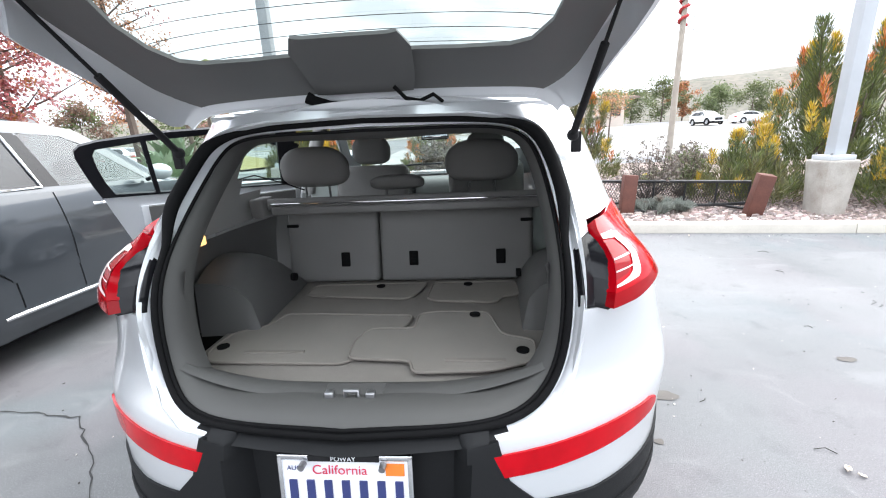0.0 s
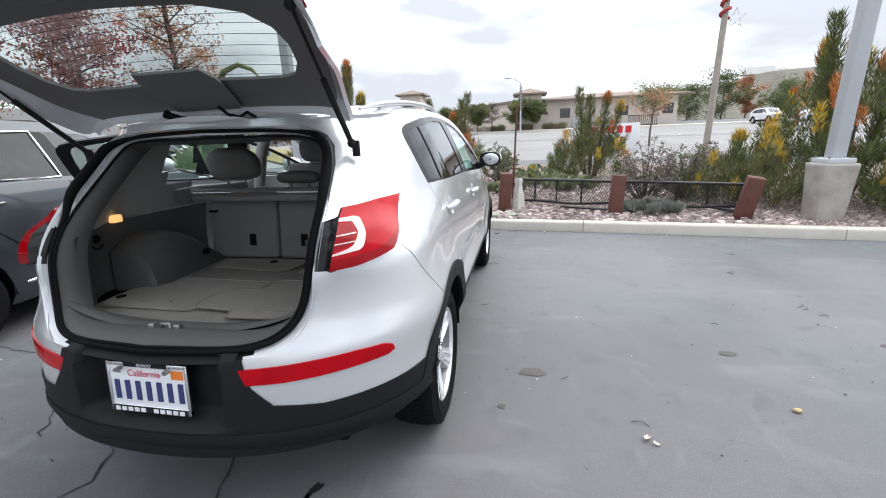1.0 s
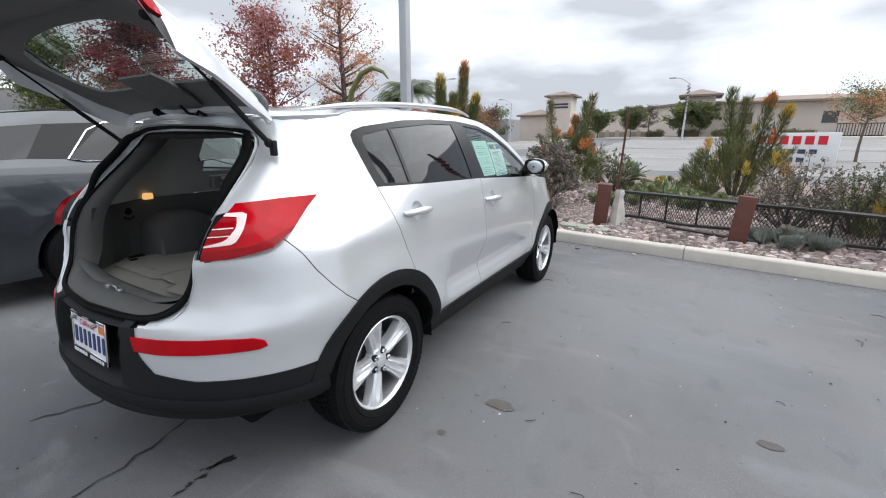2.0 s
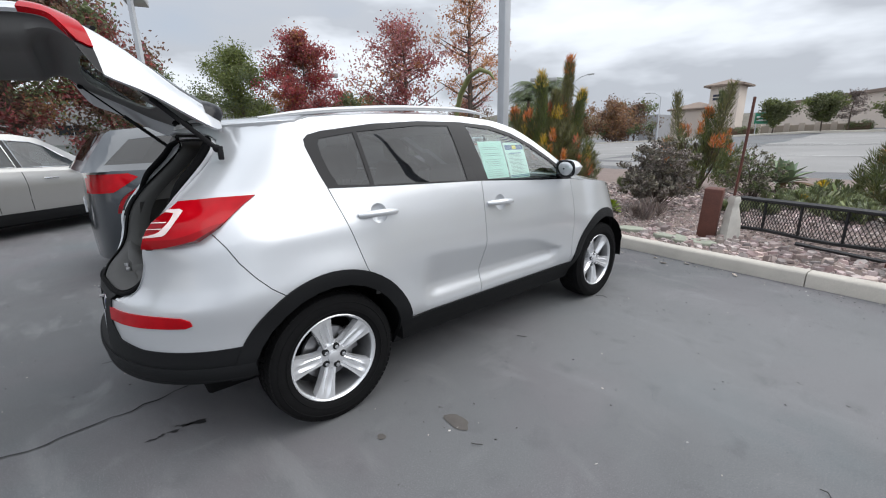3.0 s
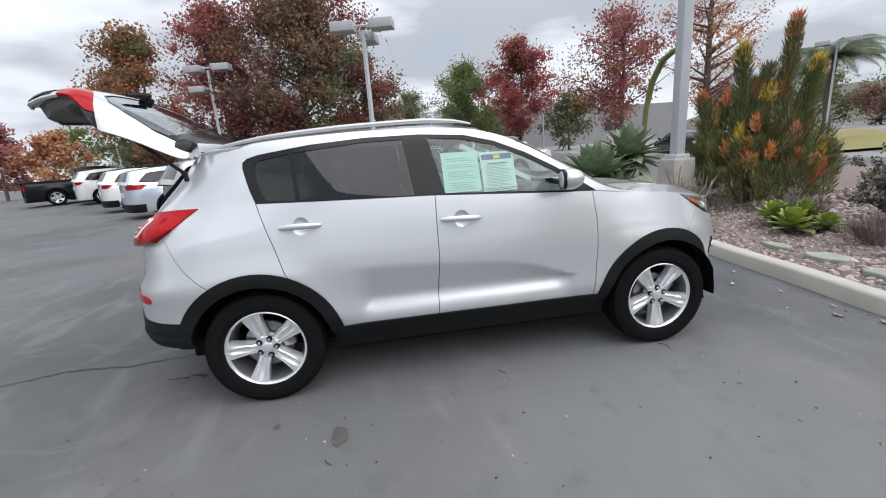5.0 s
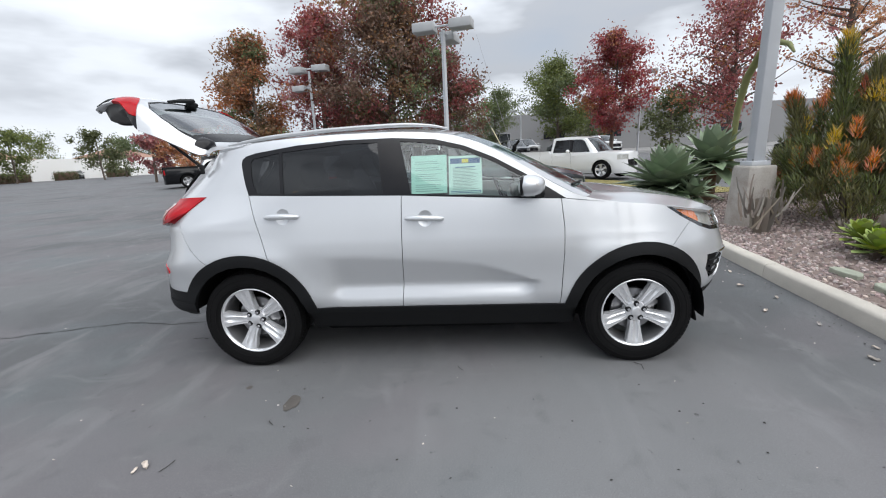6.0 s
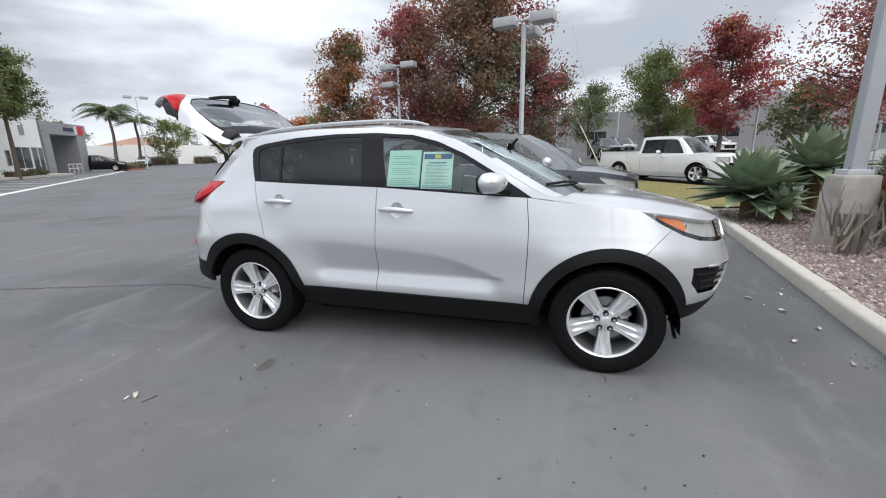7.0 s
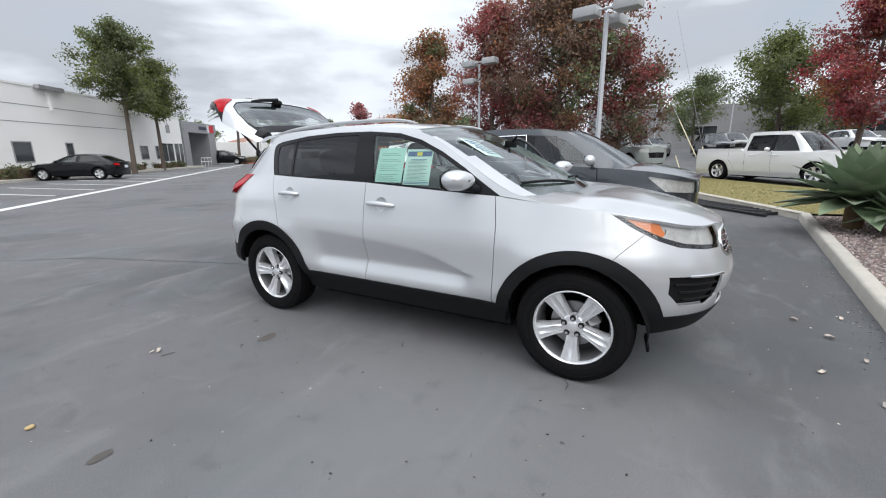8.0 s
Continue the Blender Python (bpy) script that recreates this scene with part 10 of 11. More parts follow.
# grey portal
pt = root("entrance_portal", "grey metal entrance portal with a red and white sign", "portal")
PA = F0 + FD * 21.0
for a, b, z0, z1, nm in ((0.0, 1.2, 0, 3.6, "pillar"), (5.9, 7.6, 0, 3.6, "pillar"), (0.0, 8.0, 3.6, 4.7, "beam")):
    wall_box(nm, PA + FD * a - Vector((FD.y, -FD.x)) * 0.0, PA + FD * b, z0, z1, 5.0, M["portal"], pt)
for a, b, m_ in ((5.7, 6.15, "sign_white"), (6.2, 7.3, "sign_red")):
    on_wall(PA, PA + FD * 8, a, b, 3.72, 4.55, 0.05, "sign_panel", M[m_], pt, depth=0.05)
for k in range(7):
    on_wall(PA, PA + FD * 8, 3.7 + 0.26 * k, 3.88 + 0.26 * k, 3.98, 4.32, 0.05, "sign_bar", M["sign_dark"], pt, depth=0.05)
# bays: long line and stripes, kerb strip and hedge along the wall
S0, S1 = Vector((2.5, -8.6)), Vector((-31.0, -43.5))


def ground_strip(name, a, b, w, material, label, category, z=0.006, parent=None):
    a, b = Vector(a), Vector(b)
    d = (b - a).normalized()
    n = Vector((-d.y, d.x)) * w / 2
    return flat(name, [[tuple(a + n), tuple(b + n), tuple(b - n), tuple(a - n)]], z, material, label, category)


ground_strip("bay_line", (-0.2, -12.0), (-29.6, -42.4), 0.34, M["line"], "broad white line along the parking bays", "road line")
for k in range(13):
    a = Vector((-1.1, -14.4)) + (Vector((-23, -33.6)) - Vector((-1.1, -14.4))) * (k / 12)
    e = a + Vector((0.20, -0.98)) * 5.4
    ground_strip("bay_stripe", a, e, 0.14, M["line"], "white parking bay stripe on the asphalt", "road line", 0.005)
bm = bmesh.new()
nrm = Vector((FD.y, -FD.x))
nrm = nrm if nrm.y > 0 else -nrm
for a, b in ((-4, 20.5),):
    q = [F0 + FD * a + nrm * 0.0, F0 + FD * b + nrm * 0.0, F0 + FD * b + nrm * 1.9, F0 + FD * a + nrm * 1.9]
    vs = [bm.verts.new((*p, z)) for z in (0.0, 0.15) for p in q]
    for f in ((0, 1, 5, 4), (1, 2, 6, 5), (2, 3, 7, 6), (3, 0, 4, 7), (4, 5, 6, 7)):
        bm.faces.new([vs[i] for i in f])
bmesh.ops.recalc_face_normals(bm, faces=bm.faces[:])
tagged(part("pavement", bm, M["kerb"], None, "", False), "raised concrete strip along the white building", "pavement", kind="structure")


def hedge(x, y, lx, ly, h, rz, seed, mat_="leaf_deep"):
    r = random.Random(seed)
    th = root("hedge", "clipped dark green hedge with rough top", "hedge", group="hedges", at=pose(x, y, rise(x, y), 0, 0, rz))
    cs = [(Vector((r.uniform(-lx / 2, lx / 2), r.uniform(-ly / 2, ly / 2), r.uniform(0.1, h * 0.85))), min(0.4, h * 0.4)) for _ in range(int(14 * lx * ly * h) + 10)]
    vs, fs = leaf_cloud(r, cs, 55, 1.0, 0.075)
    put("foliage", mesh_from("foliage", vs, fs, False), M[mat_], th)
    bm = bmesh.new()
    add_box(bm, (-lx / 2 + 0.12, -ly / 2 + 0.12, 0), (lx / 2 - 0.12, ly / 2 - 0.12, h * 0.8), bevel=0.05)
    part("inner_mass", bm, M["leaf_dark"], th)


ang = math.degrees(math.atan2(FD.y, FD.x))
for s, ln, h in ((0.2, 2.4, 0.75), (10.2, 2.6, 0.6), (15.6, 4.0, 0.55)):
    p = F0 + FD * s + nrm * 1.0
    hedge(p.x, p.y, ln, 1.0, h + 0.1, ang, int(s * 10) + 400)
# hand rail and red kerb island by the portal
th = root("hand_rail", "low white hand rail beside the entrance ramp", "railing", at=pose(-25.0, -42.2, 0, 0, 0, ang))
for x in (-1.2, -0.4, 0.4, 1.2):
    bm = bmesh.new()
    add_cyl(bm, (x, 0, 0), (x, 0, 0.9), 0.03, n=6)
    part("post", bm, M["sign_white"], th)
for z in (0.5, 0.9):
    bm = bmesh.new()
    add_tube(bm, [(-1.2, 0, z), (1.2, 0, z)], 0.03, 6)
    part("rail", bm, M["sign_white"], th)
isl = root("island", "planted island with a red painted kerb", "island", kind="structure")
bm = bmesh.new()
p = blob(-33.5, -46.0, 2.6, 1.2, 8, 20, 0.15, 0.8)
lo = [bm.verts.new((*q, 0)) for q in p]
hi = [bm.verts.new((*q, 0.16)) for q in p]
for k in range(20):
    bm.faces.new((lo[k], lo[(k + 1) % 20], hi[(k + 1) % 20], hi[k]))
bm.faces.new(hi)
bmesh.ops.recalc_face_normals(bm, faces=bm.faces[:])
part("red_kerb", bm, mat("faded_red_kerb_paint", (0.42, 0.16, 0.12), 0.85, var=0.4, scale=3), isl, "faded red painted kerb", False)
hedge(-33.5, -46.0, 4.0, 1.6, 0.8, 46, 450)
# white boundary wall with hedges and houses beyond
WA, WB = (-40.0, -86.0), (-150.0, -70.0)
bw = root("boundary_wall", "long white boundary wall at the lot's end", "wall", kind="structure")
wall_box("wall_body", (-22.0, -74.0), (-52.0, -71.5), 0, 3.4, 0.3, M["stucco"], bw)
wall_box("wall_body", (-52.0, -71.5), (-112.0, -60.0), 0, 3.6, 0.3, M["stucco"], bw)
for i, (x, y, ln) in enumerate(((-46, -70.0, 6), (-56, -68.5, 7), (-64, -67.0, 4), (-73, -65.5, 5), (-84, -63.3, 5))):
    hedge(x, y, ln, 1.5, 1.5, 10, 460 + i)


def house(x, y, w, d, h, roof_h, rz, wall_m, roof_m, label, windows=2):
    th = root("house", label, "house", group="houses beyond the wall", at=pose(x, y, rise(x, y), 0, 0, rz))
    bm = bmesh.new()
    add_box(bm, (-w / 2, -d / 2, 0), (w / 2, d / 2, h))
    part("wall", bm, M[wall_m], th, "", False)
    bm = bmesh.new()
    o = 0.6
    b = [bm.verts.new(p) for p in ((-w / 2 - o, -d / 2 - o, h), (w / 2 + o, -d / 2 - o, h), (w / 2 + o, d / 2 + o, h), (-w / 2 - o, d / 2 + o, h))]
    k = min(d / 2, w / 2 - 0.4)
    t = [bm.verts.new((-w / 2 + k, 0, h + roof_h)), bm.verts.new((w / 2 - k, 0, h + roof_h))]
    for f in ((b[0], b[1], t[1], t[0]), (b[1], b[2], t[1]), (b[2], b[3], t[0], t[1]), (b[3], b[0], t[0]), (b[3], b[2], b[1], b[0])):
        bm.faces.new(f)
    part("roof", bm, M[roof_m], th, "", False)
    for q in range(windows):
        bm = bmesh.new()
        xx = -w / 2 + w * (q + 0.5) / windows
        for sy in (-1, 1):
            add_box(bm, (xx - 0.6, sy * d / 2 - 0.05, h * 0.45), (xx + 0.6, sy * d / 2 + 0.05, h * 0.8))
        part("window", bm, M["dark_glass"], th, "", False)
    return th


house(-66, -84, 14, 9, 3.6, 1.9, 12, "tan", "clay_roof", "tan house with a clay tile roof beyond the wall")
house(-86, -76, 16, 9, 3.6, 2.2, 12, "tan", "clay_roof", "tan house with a clay tile roof beyond the wall")
house(-44, -92, 12, 9, 3.4, 1.8, 6, "stucco", "brown_roof", "pale house with a brown roof beyond the wall")
# grey warehouse behind the red trees
wh = root("warehouse", "long grey warehouse with a low gable", "building")
wall_box("wall", (-50, -6), (-46.2, 41), -0.2, 5.6, 12, M["grey_wall"], wh)
bm = bmesh.new()
v = [bm.verts.new(p) for p in ((-47.9, 19.4, 5.6), (-47.3, 26.0, 5.6), (-47.6, 22.7, 7.1), (-56, 19.4, 5.6), (-56, 26.0, 5.6), (-56, 22.7, 7.1))]
for f in ((0, 1, 2), (3, 5, 4), (0, 2, 5, 3), (1, 4, 5, 2)):
    bm.faces.new([v[i] for i in f])
bmesh.ops.recalc_face_normals(bm, faces=bm.faces[:])
part("gable_roof", bm, M["portal"], wh, "grey gable roof", False)
for k in range(6):
    window_on((-50, -6), (-46.2, 41), 4 + 6.5 * k, 6.5 + 6.5 * k, 2.6, 3.5, wh, "portal", 1)

# ---- across the street: tan storage building ----
sb = root("storage_building", "pale tan storage building with brown hip roofs and towers", "building")
Z0 = 1.7
wall_box("wall", (3.5, 62), (22.0, 62), Z0, 5.75, 14, M["tan"], sb)
wall_box("wall", (-14.5, 86), (3.4, 63), Z0, 6.15, 12, M["tan"], sb)


def hip(cx, cy, w, d, z, h, parent):
    bm = bmesh.new()
    b = [bm.verts.new((cx + sx * w / 2, cy + sy * d / 2, z)) for sx, sy in ((-1, -1), (1, -1), (1, 1), (-1, 1))]
    lo = [bm.verts.new((v.co.x, v.co.y, z - 0.22)) for v in b]
    k = min(w, d) / 2
    if w > d:
        t = [bm.verts.new((cx - w / 2 + k, cy, z + h)), bm.verts.new((cx + w / 2 - k, cy, z + h))]
    else:
        t = [bm.verts.new((cx, cy, z + h))]
    if len(t) == 2:
        fs = ((b[0], b[1], t[1], t[0]), (b[1], b[2], t[1]), (b[2], b[3], t[0], t[1]), (b[3], b[0], t[0]))
    else:
        fs = tuple((b[i], b[(i + 1) % 4], t[0]) for i in range(4))
    for f in fs:
        bm.faces.new(f)
    for i in range(4):
        bm.faces.new((lo[i], lo[(i + 1) % 4], b[(i + 1) % 4], b[i]))
    bm.faces.new(lo[::-1])
    bmesh.ops.recalc_face_normals(bm, faces=bm.faces[:])
    part("roof", bm, M["brown_roof"], parent, "", False)


hip(12.9, 69, 21.5, 16.4, 5.95, 1.1, sb)
for x, y, w, z1, bars in ((2.2, 61.5, 3.2, 6.6, 0), (-16.6, 68.0, 3.4, 8.0, 1)):
    tw = wall_box("tower", (x - w / 2, y - w / 2), (x + w / 2, y - w / 2), Z0, z1, w, M["tan"], sb)
    hip(x, y, w + 1.4, w + 1.4, z1 + 0.22, 0.8, sb)
    if bars:
        for k, q in enumerate((6.9, 6.45)):
            on_wall((x - w / 2, y - w / 2), (x + w / 2, y - w / 2), 0.4, w - 0.4, q - 0.18, q + 0.12, 0.03, "sign_bar", M["sign_dark"], sb, depth=0.04)
hip(-21.5, 72, 6.5, 6, 5.6, 1.0, sb)
wall_box("wall", (-24.2, 69.5), (-18.6, 69.5), 1.2, 5.4, 5, M["tan"], sb)
for s0 in (3.0, 10.8, 16.6):
    window_on((3.5, 62), (22.0, 62), s0, s0 + 1.4, 3.4, 4.7, sb, "tan", 0)
for k in range(3):
    on_wall((3.5, 62), (22.0, 62), 1.0 + 6.5 * k, 1.3 + 6.5 * k, 3.9, 4.3, 0.12, "wall_lamp", M["sign_dark"], sb, depth=0.1)
on_wall((-14.5, 86), (3.4, 63), 0, 28.8, 6.15, 6.5, 0.3, "fascia", M["brown_roof"], sb, depth=0.5)
# low wall with posts and gates before it
fw = root("front_wall", "low tan wall with posts before the storage building", "wall", kind="structure")
wall_box("wall_body", (-16, 60.2), (-1.5, 59.0), 1.2, 2.55, 0.2, M["pinkwall"], fw)
for k in range(12):
    a = Vector((-16, 60.2)).lerp(Vector((-1.5, 59.0)), k / 11)
    wall_box("post", (a.x - 0.25, a.y - 0.12), (a.x + 0.25, a.y - 0.12), 1.2, 2.75, 0.4, M["tan"], fw)
gt = root("gate", "black iron gate of the storage yard", "gate")
for k in range(16):
    bm = bmesh.new()
    add_cyl(bm, (15.4 + 0.24 * k, 60.2, 1.9), (15.4 + 0.24 * k, 60.2, 3.3), 0.035, n=4)
    part("bar", bm, M["black_iron"], gt)
for z in (2.0, 3.25):
    bm = bmesh.new()
    add_tube(bm, [(15.3, 60.2, z), (19.2, 60.2, z)], 0.05, 4)
    part("rail", bm, M["black_iron"], gt)
bm = bmesh.new()
add_box(bm, (8.0, 58.6, 1.7), (10.2, 60.0, 3.2), bevel=0.05)
tagged(part("utility_cabinet", bm, M["pole"], None), "grey metal utility cabinet on the far pavement", "cabinet")
for i, (x, y, h, w, m_) in enumerate(((-4.7, 56.5, 3.6, 3.0, "leaf_deep"), (0.6, 57.5, 4.0, 3.6, "leaf_deep"), (2.6, 57.6, 3.8, 2.8, "leaf_deep"), (-8.9, 57.0, 3.3, 3.4, "leaf_deep"))):
    tree(x, y, h, w, [(M[m_], 3), (M["leaf_green"], 1)], "round clipped street tree before the storage building", 500 + i, base=0.35, clusters=60, per=45, leaf=0.11, shape=0.75)
tree(-29.0, 61.0, 5.8, 7.0, [(M["leaf_brown"], 3), (M["leaf_dark"], 1)], "broad rusty-brown tree across the street", 511, base=0.12, clusters=50, per=46, leaf=0.15, dense=2.0)
tree(-37.5, 60.0, 4.2, 7.0, [(M["leaf_dark"], 2), (M["leaf_mauve"], 1)], "low dark maroon tree across the street", 512, base=0.12, clusters=44, per=46, leaf=0.15, dense=2.0)
tree(-2.8, 57.5, 4.0, 2.6, [(M["twig_purple"], 1)], "thin bare-twigged pinkish street tree", 506, base=0.3, clusters=46, per=20, leaf=0.07)
tree(9.3, 27.0, 3.5, 3.6, [(M["leaf_olive"], 3), (M["leaf_peach"], 2)], "low spreading tree with olive and pale orange leaves", 507, base=0.5, clusters=60, per=24, leaf=0.05, bare=0.15)
for i, (x, y, h, w, m_) in enumerate(((27, 84, 6.0, 7, "leaf_green"), (33, 90, 6.5, 8, "leaf_deep"), (39, 90, 8.5, 9, "leaf_deep"), (44, 92, 8.0, 6, "leaf_orange"), (48, 88, 6.0, 8, "leaf_olive"), (58, 92, 6.5, 10, "leaf_deep"), (70, 90, 7.0, 10, "leaf_deep"), (-30, 70, 6.0, 8, "leaf_dark"), (-36, 62, 5.6, 7, "leaf_brown"), (-44, 60, 6.5, 9, "leaf_olive"), (-52, 52, 6.5, 9, "leaf_dark"), (-29, 62, 3.6, 5, "leaf_dark"),
                                       (-64, 40, 8.0, 10, "leaf_deep"), (-70, 30, 8.0, 10, "leaf_green"), (-75, 16, 8.0, 9, "leaf_deep"), (-72, -20, 8.0, 10, "leaf_green"), (-74, -34, 8.0, 10, "leaf_olive"), (-90, -48, 7.0, 10, "leaf_deep"), (-78, -88, 9.0, 10, "leaf_green"), (-100, -80, 8.0, 12, "leaf_deep"), (-56, -92, 8.0, 9, "leaf_green"))):
    tree(x, y, h, w, [(M[m_], 3), (M["leaf_olive"], 1)], "distant leafy tree at the edge of view", 520 + i, clusters=36, per=40, leaf=0.17, base=0.08)
for i, (x, ln) in enumerate(((-12.0, 3.0), (-2.2, 2.0), (1.6, 2.2), (5.5, 3.0), (12.0, 2.6))):
    hedge(x, 58.2, ln, 1.0, 1.0, 0, 600 + i, "leaf_olive")
# grey commercial block far along the street
gb = root("far_block", "grey commercial block far along the street", "building")
wall_box("wall", (-46, 96), (-37, 96), 0, 6.4, 8, M["portal"], gb)
wall_box("wall", (-43.0, 95.5), (-41, 95.5), 0, 8.4, 3, M["pole"], gb)
for k in range(3):
    window_on((-46, 96), (-37, 96), 1.0 + 2.8 * k, 2.6 + 2.8 * k, 2.6, 4.2, gb, "pole", 0)


# street lights
def street_light(x, y, h, arm, label, wrap=False, m_="pole", lean=0.0):
    z0 = rise(x, y)
    th = root("street_light", label, "street lamp", group="street lights", at=pose(x, y, z0))
    bm = bmesh.new()
    add_tube(bm, [(lean * k / 6, 0, h * k / 6) for k in range(7)], [0.11 - 0.008 * k for k in range(7)], 8)
    part("pole", bm, M[m_], th)
    bm = bmesh.new()
    add_tube(bm, [(lean, 0, h - 0.1), (lean + arm * 0.5, 0, h + 0.45), (lean + arm, 0, h + 0.62)], 0.045, 6)
    part("arm", bm, M[m_], th)
    bm = bmesh.new()
    add_box(bm, (-0.35, -0.12, -0.08), (0.35, 0.12, 0.05), Matrix.Translation((lean + arm + math.copysign(0.25, arm), 0, h + 0.60)), 0.04)
    part("lamp_head", bm, M["lamp_box"], th)
    if wrap:
        bm = bmesh.new()
        add_tube(bm, [(lean * k / 60 + 0.14 * math.cos(k * 0.9), 0.14 * math.sin(k * 0.9), h * (0.45 + 0.5 * k / 60)) for k in range(61)], 0.05, 5)
        part("garland", bm, M["leaf_dark"], th, "dark garland wound round the pole")
    return th


street_light(1.0, 52, 5.9, -1.4, "street light across the road with wound garland", True)
street_light(-22.2, 60, 5.8, -1.5, "street light far along the road")
street_light(-23.2, 40, 6.6, 1.8, "street light with a dark wound garland", True)
# leaning timber pole with red garland, star frame and curl
th = root("timber_pole", "leaning pale timber pole with a red garland on top", "pole", at=pose(8.45, 16.6, 0.05))
bm = bmesh.new()
add_tube(bm, [(0.012 * k, 0, 0.8 * k) for k in range(11)], [0.13 - 0.004 * k for k in range(11)], 10)
part("pole", bm, M["wood_pole"], th)
bm = bmesh.new()
add_tube(bm, [(0.075 + 0.15 * math.cos(k * 0.8), 0.15 * math.sin(k * 0.8), 5.2 + 0.045 * k) for k in range(50)], 0.06, 5)
part("garland", bm, M["red_cloth"], th, "red garland wound round the top")
bm = bmesh.new()
sp_ = [(0.45 + (0.34 if k % 2 == 0 else 0.15) * math.sin(k * math.pi / 5), 0, 5.2 + (0.34 if k % 2 == 0 else 0.15) * math.cos(k * math.pi / 5)) for k in range(10)]
add_tube(bm, sp_, 0.012, 4, closed=True)
part("star_frame", bm, M["steel"], th, "thin wire star frame")
# dealer's road sign, lettering as bars
th = root("road_sign_board", "white sign board with red and dark bars by the road", "sign", at=pose(6.1, 24.2, rise(6.1, 24.2) - 0.45, 0, 0, -10))
bm = bmesh.new()
add_box(bm, (-1.7, -0.12, 0.35), (1.7, 0.12, 1.95), bevel=0.02)
part("board", bm, M["sign_white"], th)
for k in range(6):
    bm = bmesh.new()
    add_box(bm, (-1.35 + 0.46 * k, -0.14, 1.42), (-1.35 + 0.46 * k + 0.32, -0.12, 1.80))
    part("sign_bar", bm, M["sign_red"], th, "red bar")
for z, n in ((1.0, 5), (0.62, 4)):
    for k in range(n):
        bm = bmesh.new()
        add_box(bm, (-0.9 + 0.40 * k, -0.14, z), (-0.9 + 0.40 * k + 0.28, -0.12, z + 0.20))
        part("sign_bar", bm, M["sign_dark"], th, "dark bar")
for x in (-1.5, 1.5):
    bm = bmesh.new()
    add_cyl(bm, (x, 0, -0.2), (x, 0, 0.4), 0.06, n=8)
    part("leg", bm, M["pole"], th)
th = root("road_sign", "green road sign with white bars on two posts", "sign", at=pose(-9.7, 57.4, rise(-9.7, 57.4)))
bm = bmesh.new()
add_box(bm, (-1.0, -0.03, 1.2), (1.0, 0.03, 2.4), bevel=0.02)
part("board", bm, M["sign_green"], th)
for z in (1.5, 1.85):
    bm = bmesh.new()
    add_box(bm, (-0.8, -0.05, z), (0.8, -0.03, z + 0.18))
    part("sign_bar", bm, M["sign_white"], th)
for x in (-0.8, 0.8):
    bm = bmesh.new()
    add_cyl(bm, (x, 0, 0), (x, 0, 1.3), 0.05, n=6)
    part("post", bm, M["pole"], th)


# hills
def ridge(name, x0, x1, y, prof, depth, label, seed):
    rows = []
    n = 60
    for k in range(n + 1):
        x = x0 + (x1 - x0) * k / n
        h = prof(x) + 1.2 * noise.noise((x * 0.05, seed, 0)) + 0.5 * noise.noise((x * 0.2, seed, 3))
        row = []
        for q in range(11):
            u = q / 10
            row.append(Vector((x, y - depth * (1 - u), -1 + (h + 1) * (1 - math.cos(math.pi * u)) / 2 + (2.2 * noise.noise((x * 0.03, u * 4, seed)) if 0 < q < 10 else 0))))
        row.append(Vector((x, y + depth, -2)))
        rows.append(row)
    bm = bmesh.new()
    add_grid(bm, rows)
    bmesh.ops.recalc_face_normals(bm, faces=bm.faces[:])
    if sum(f.normal.z for f in bm.faces) < 0:
        bmesh.ops.reverse_faces(bm, faces=bm.faces[:])
    tagged(part(name, bm, M["hill"], None), label, "hill", kind="structure")


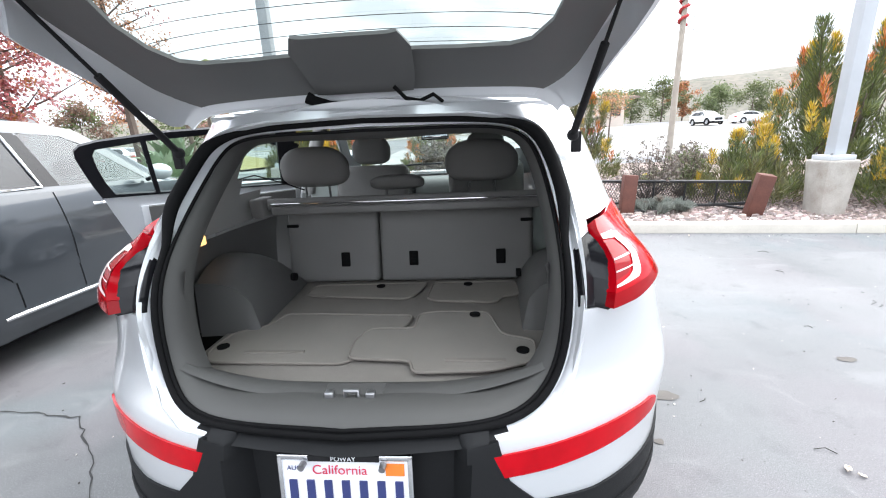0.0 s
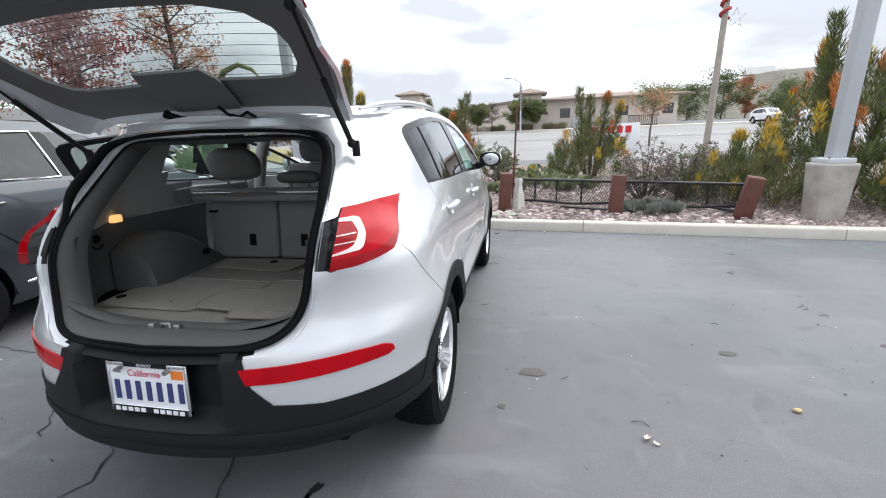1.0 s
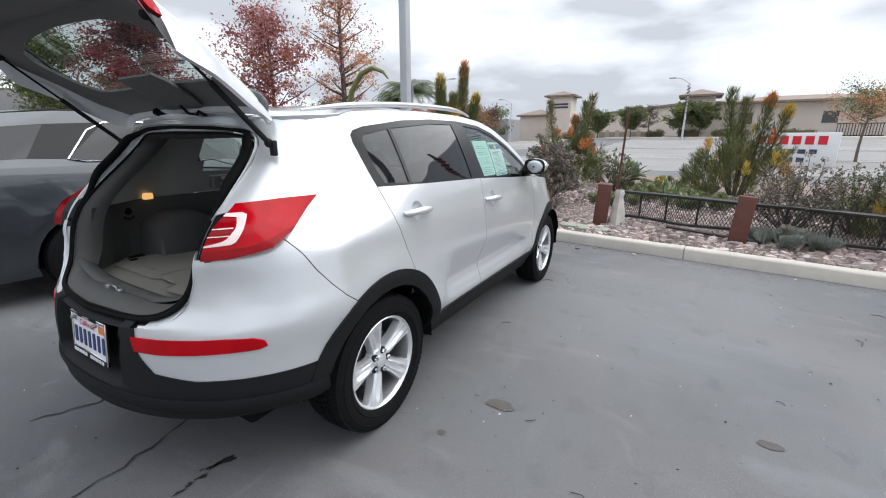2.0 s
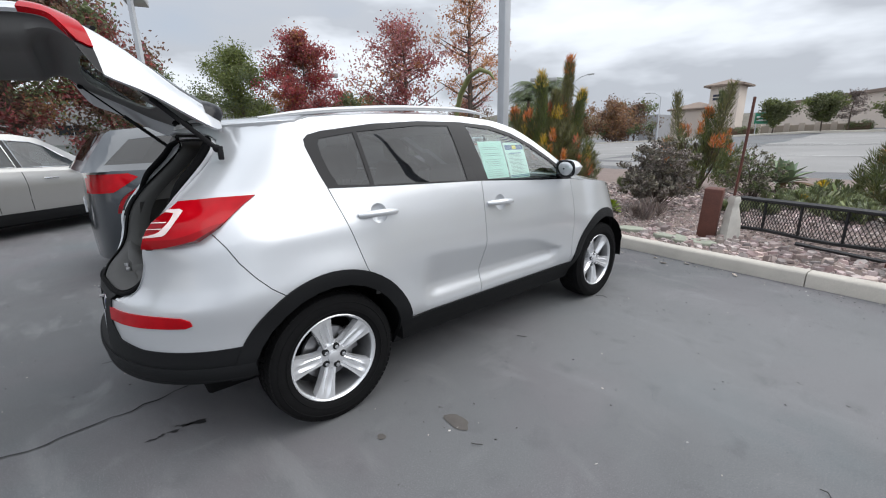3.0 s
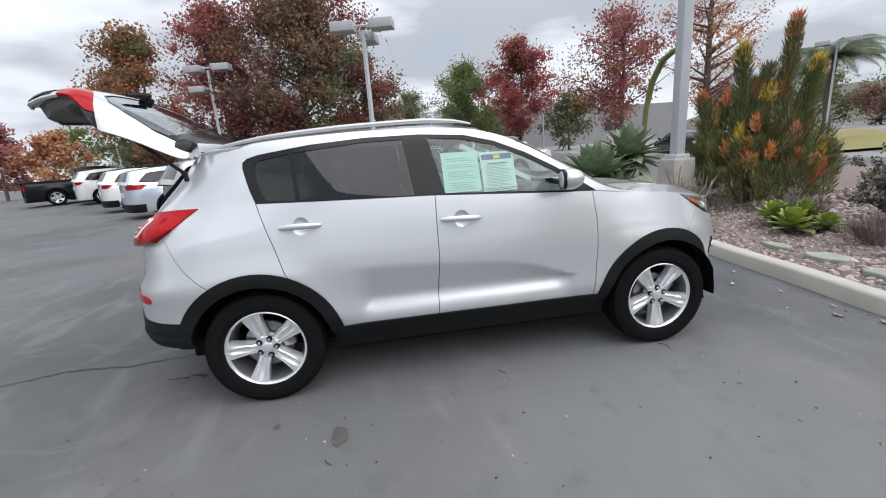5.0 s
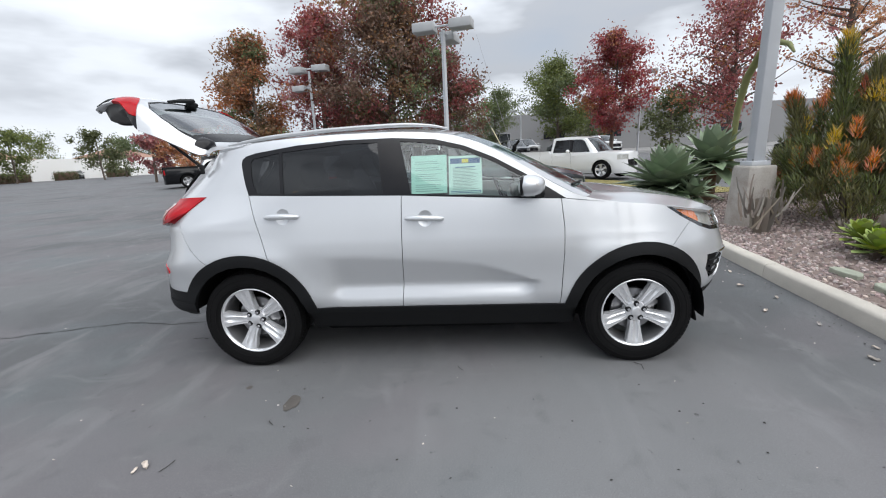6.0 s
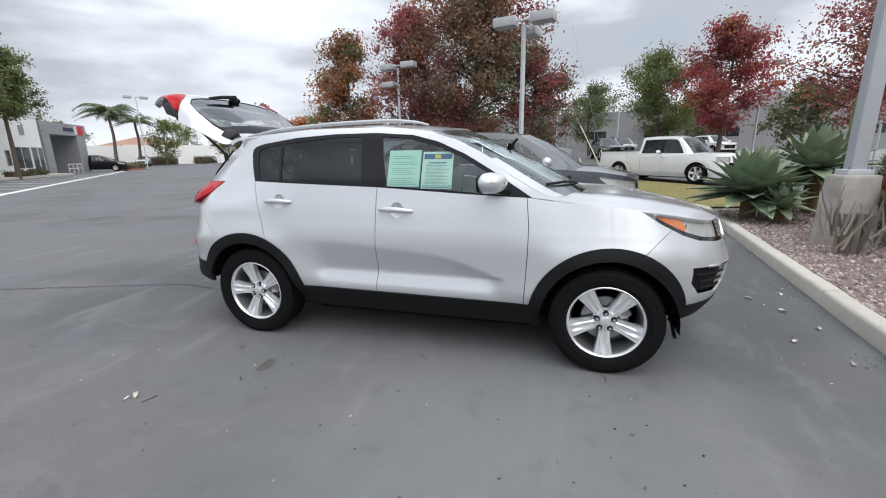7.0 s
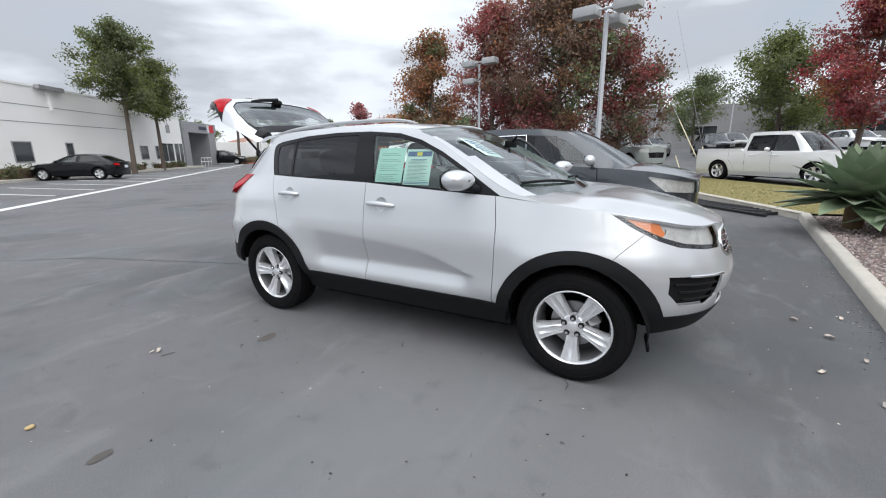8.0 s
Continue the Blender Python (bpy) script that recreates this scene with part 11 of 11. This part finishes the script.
ridge("hill", -20, 420, 280, smooth_curve([(-20, 4), (45, 18), (80, 22), (118, 25), (130, 29), (165, 31), (260, 34), (420, 18)]), 130, "scrub-covered brown hill beyond the street", 3)
ridge("hill", -420, 60, 420, smooth_curve([(-420, 31), (-311, 35), (-247, 26), (-160, 22), (-60, 18), (0, 12), (60, 5)]), 150, "hazy hill far along the street", 4)
ridge("hill", -700, -100, -420, smooth_curve([(-700, 12), (-500, 15), (-300, 12), (-100, 4)]), 150, "hazy hill far beyond the wall", 5)
hb = root("hill_house", "pale building on top of the hill", "building")
bm = bmesh.new()
add_box(bm, (126, 276, 29), (140, 284, 33), bevel=0.1)
add_box(bm, (140, 277, 29), (147, 284, 31.5), bevel=0.1)
part("wall", bm, M["stucco"], hb, "", False)

# guy wires with pale yellow guards, by the pickup truck
gy = root("guy_wire", "steel guy wires with pale yellow guards", "guy wire")
for a, b, frac in (((-23.9, 4.7, 0.1), (-26.4, 0.2, 9.0), 0.32), ((-23.9, 4.9, 0.1), (-28.0, 2.5, 9.5), 0.14), ((-23.0, 3.6, 0.1), (-26.6, 0.4, 8.6), 0.10)):
    a, b = Vector(a), Vector(b)
    bm = bmesh.new()
    add_tube(bm, [a, b], 0.012, 4)
    part("wire", bm, M["steel"], gy)
    bm = bmesh.new()
    add_tube(bm, [a, a.lerp(b, frac)], 0.030, 6)
    part("guard", bm, M["yellow_pvc"], gy, "pale yellow plastic guard")
# bent agave flower stalk
th = root("agave_stalk", "tall bent green agave flower stalk", "agave")
bm = bmesh.new()
k_ = [(-6.35, 7.5, 0.5), (-6.33, 7.5, 1.4), (-6.28, 7.5, 2.1), (-6.1, 7.5, 2.7), (-5.75, 7.5, 3.12), (-5.35, 7.5, 3.25), (-5.0, 7.5, 3.12), (-4.85, 7.5, 2.95)]
add_tube(bm, k_, [0.06, 0.06, 0.065, 0.075, 0.07, 0.06, 0.045, 0.02], 8)
part("stem", bm, mat("olive_flower_stalk", (0.20, 0.21, 0.085), 0.7, var=0.4, scale=6), th)
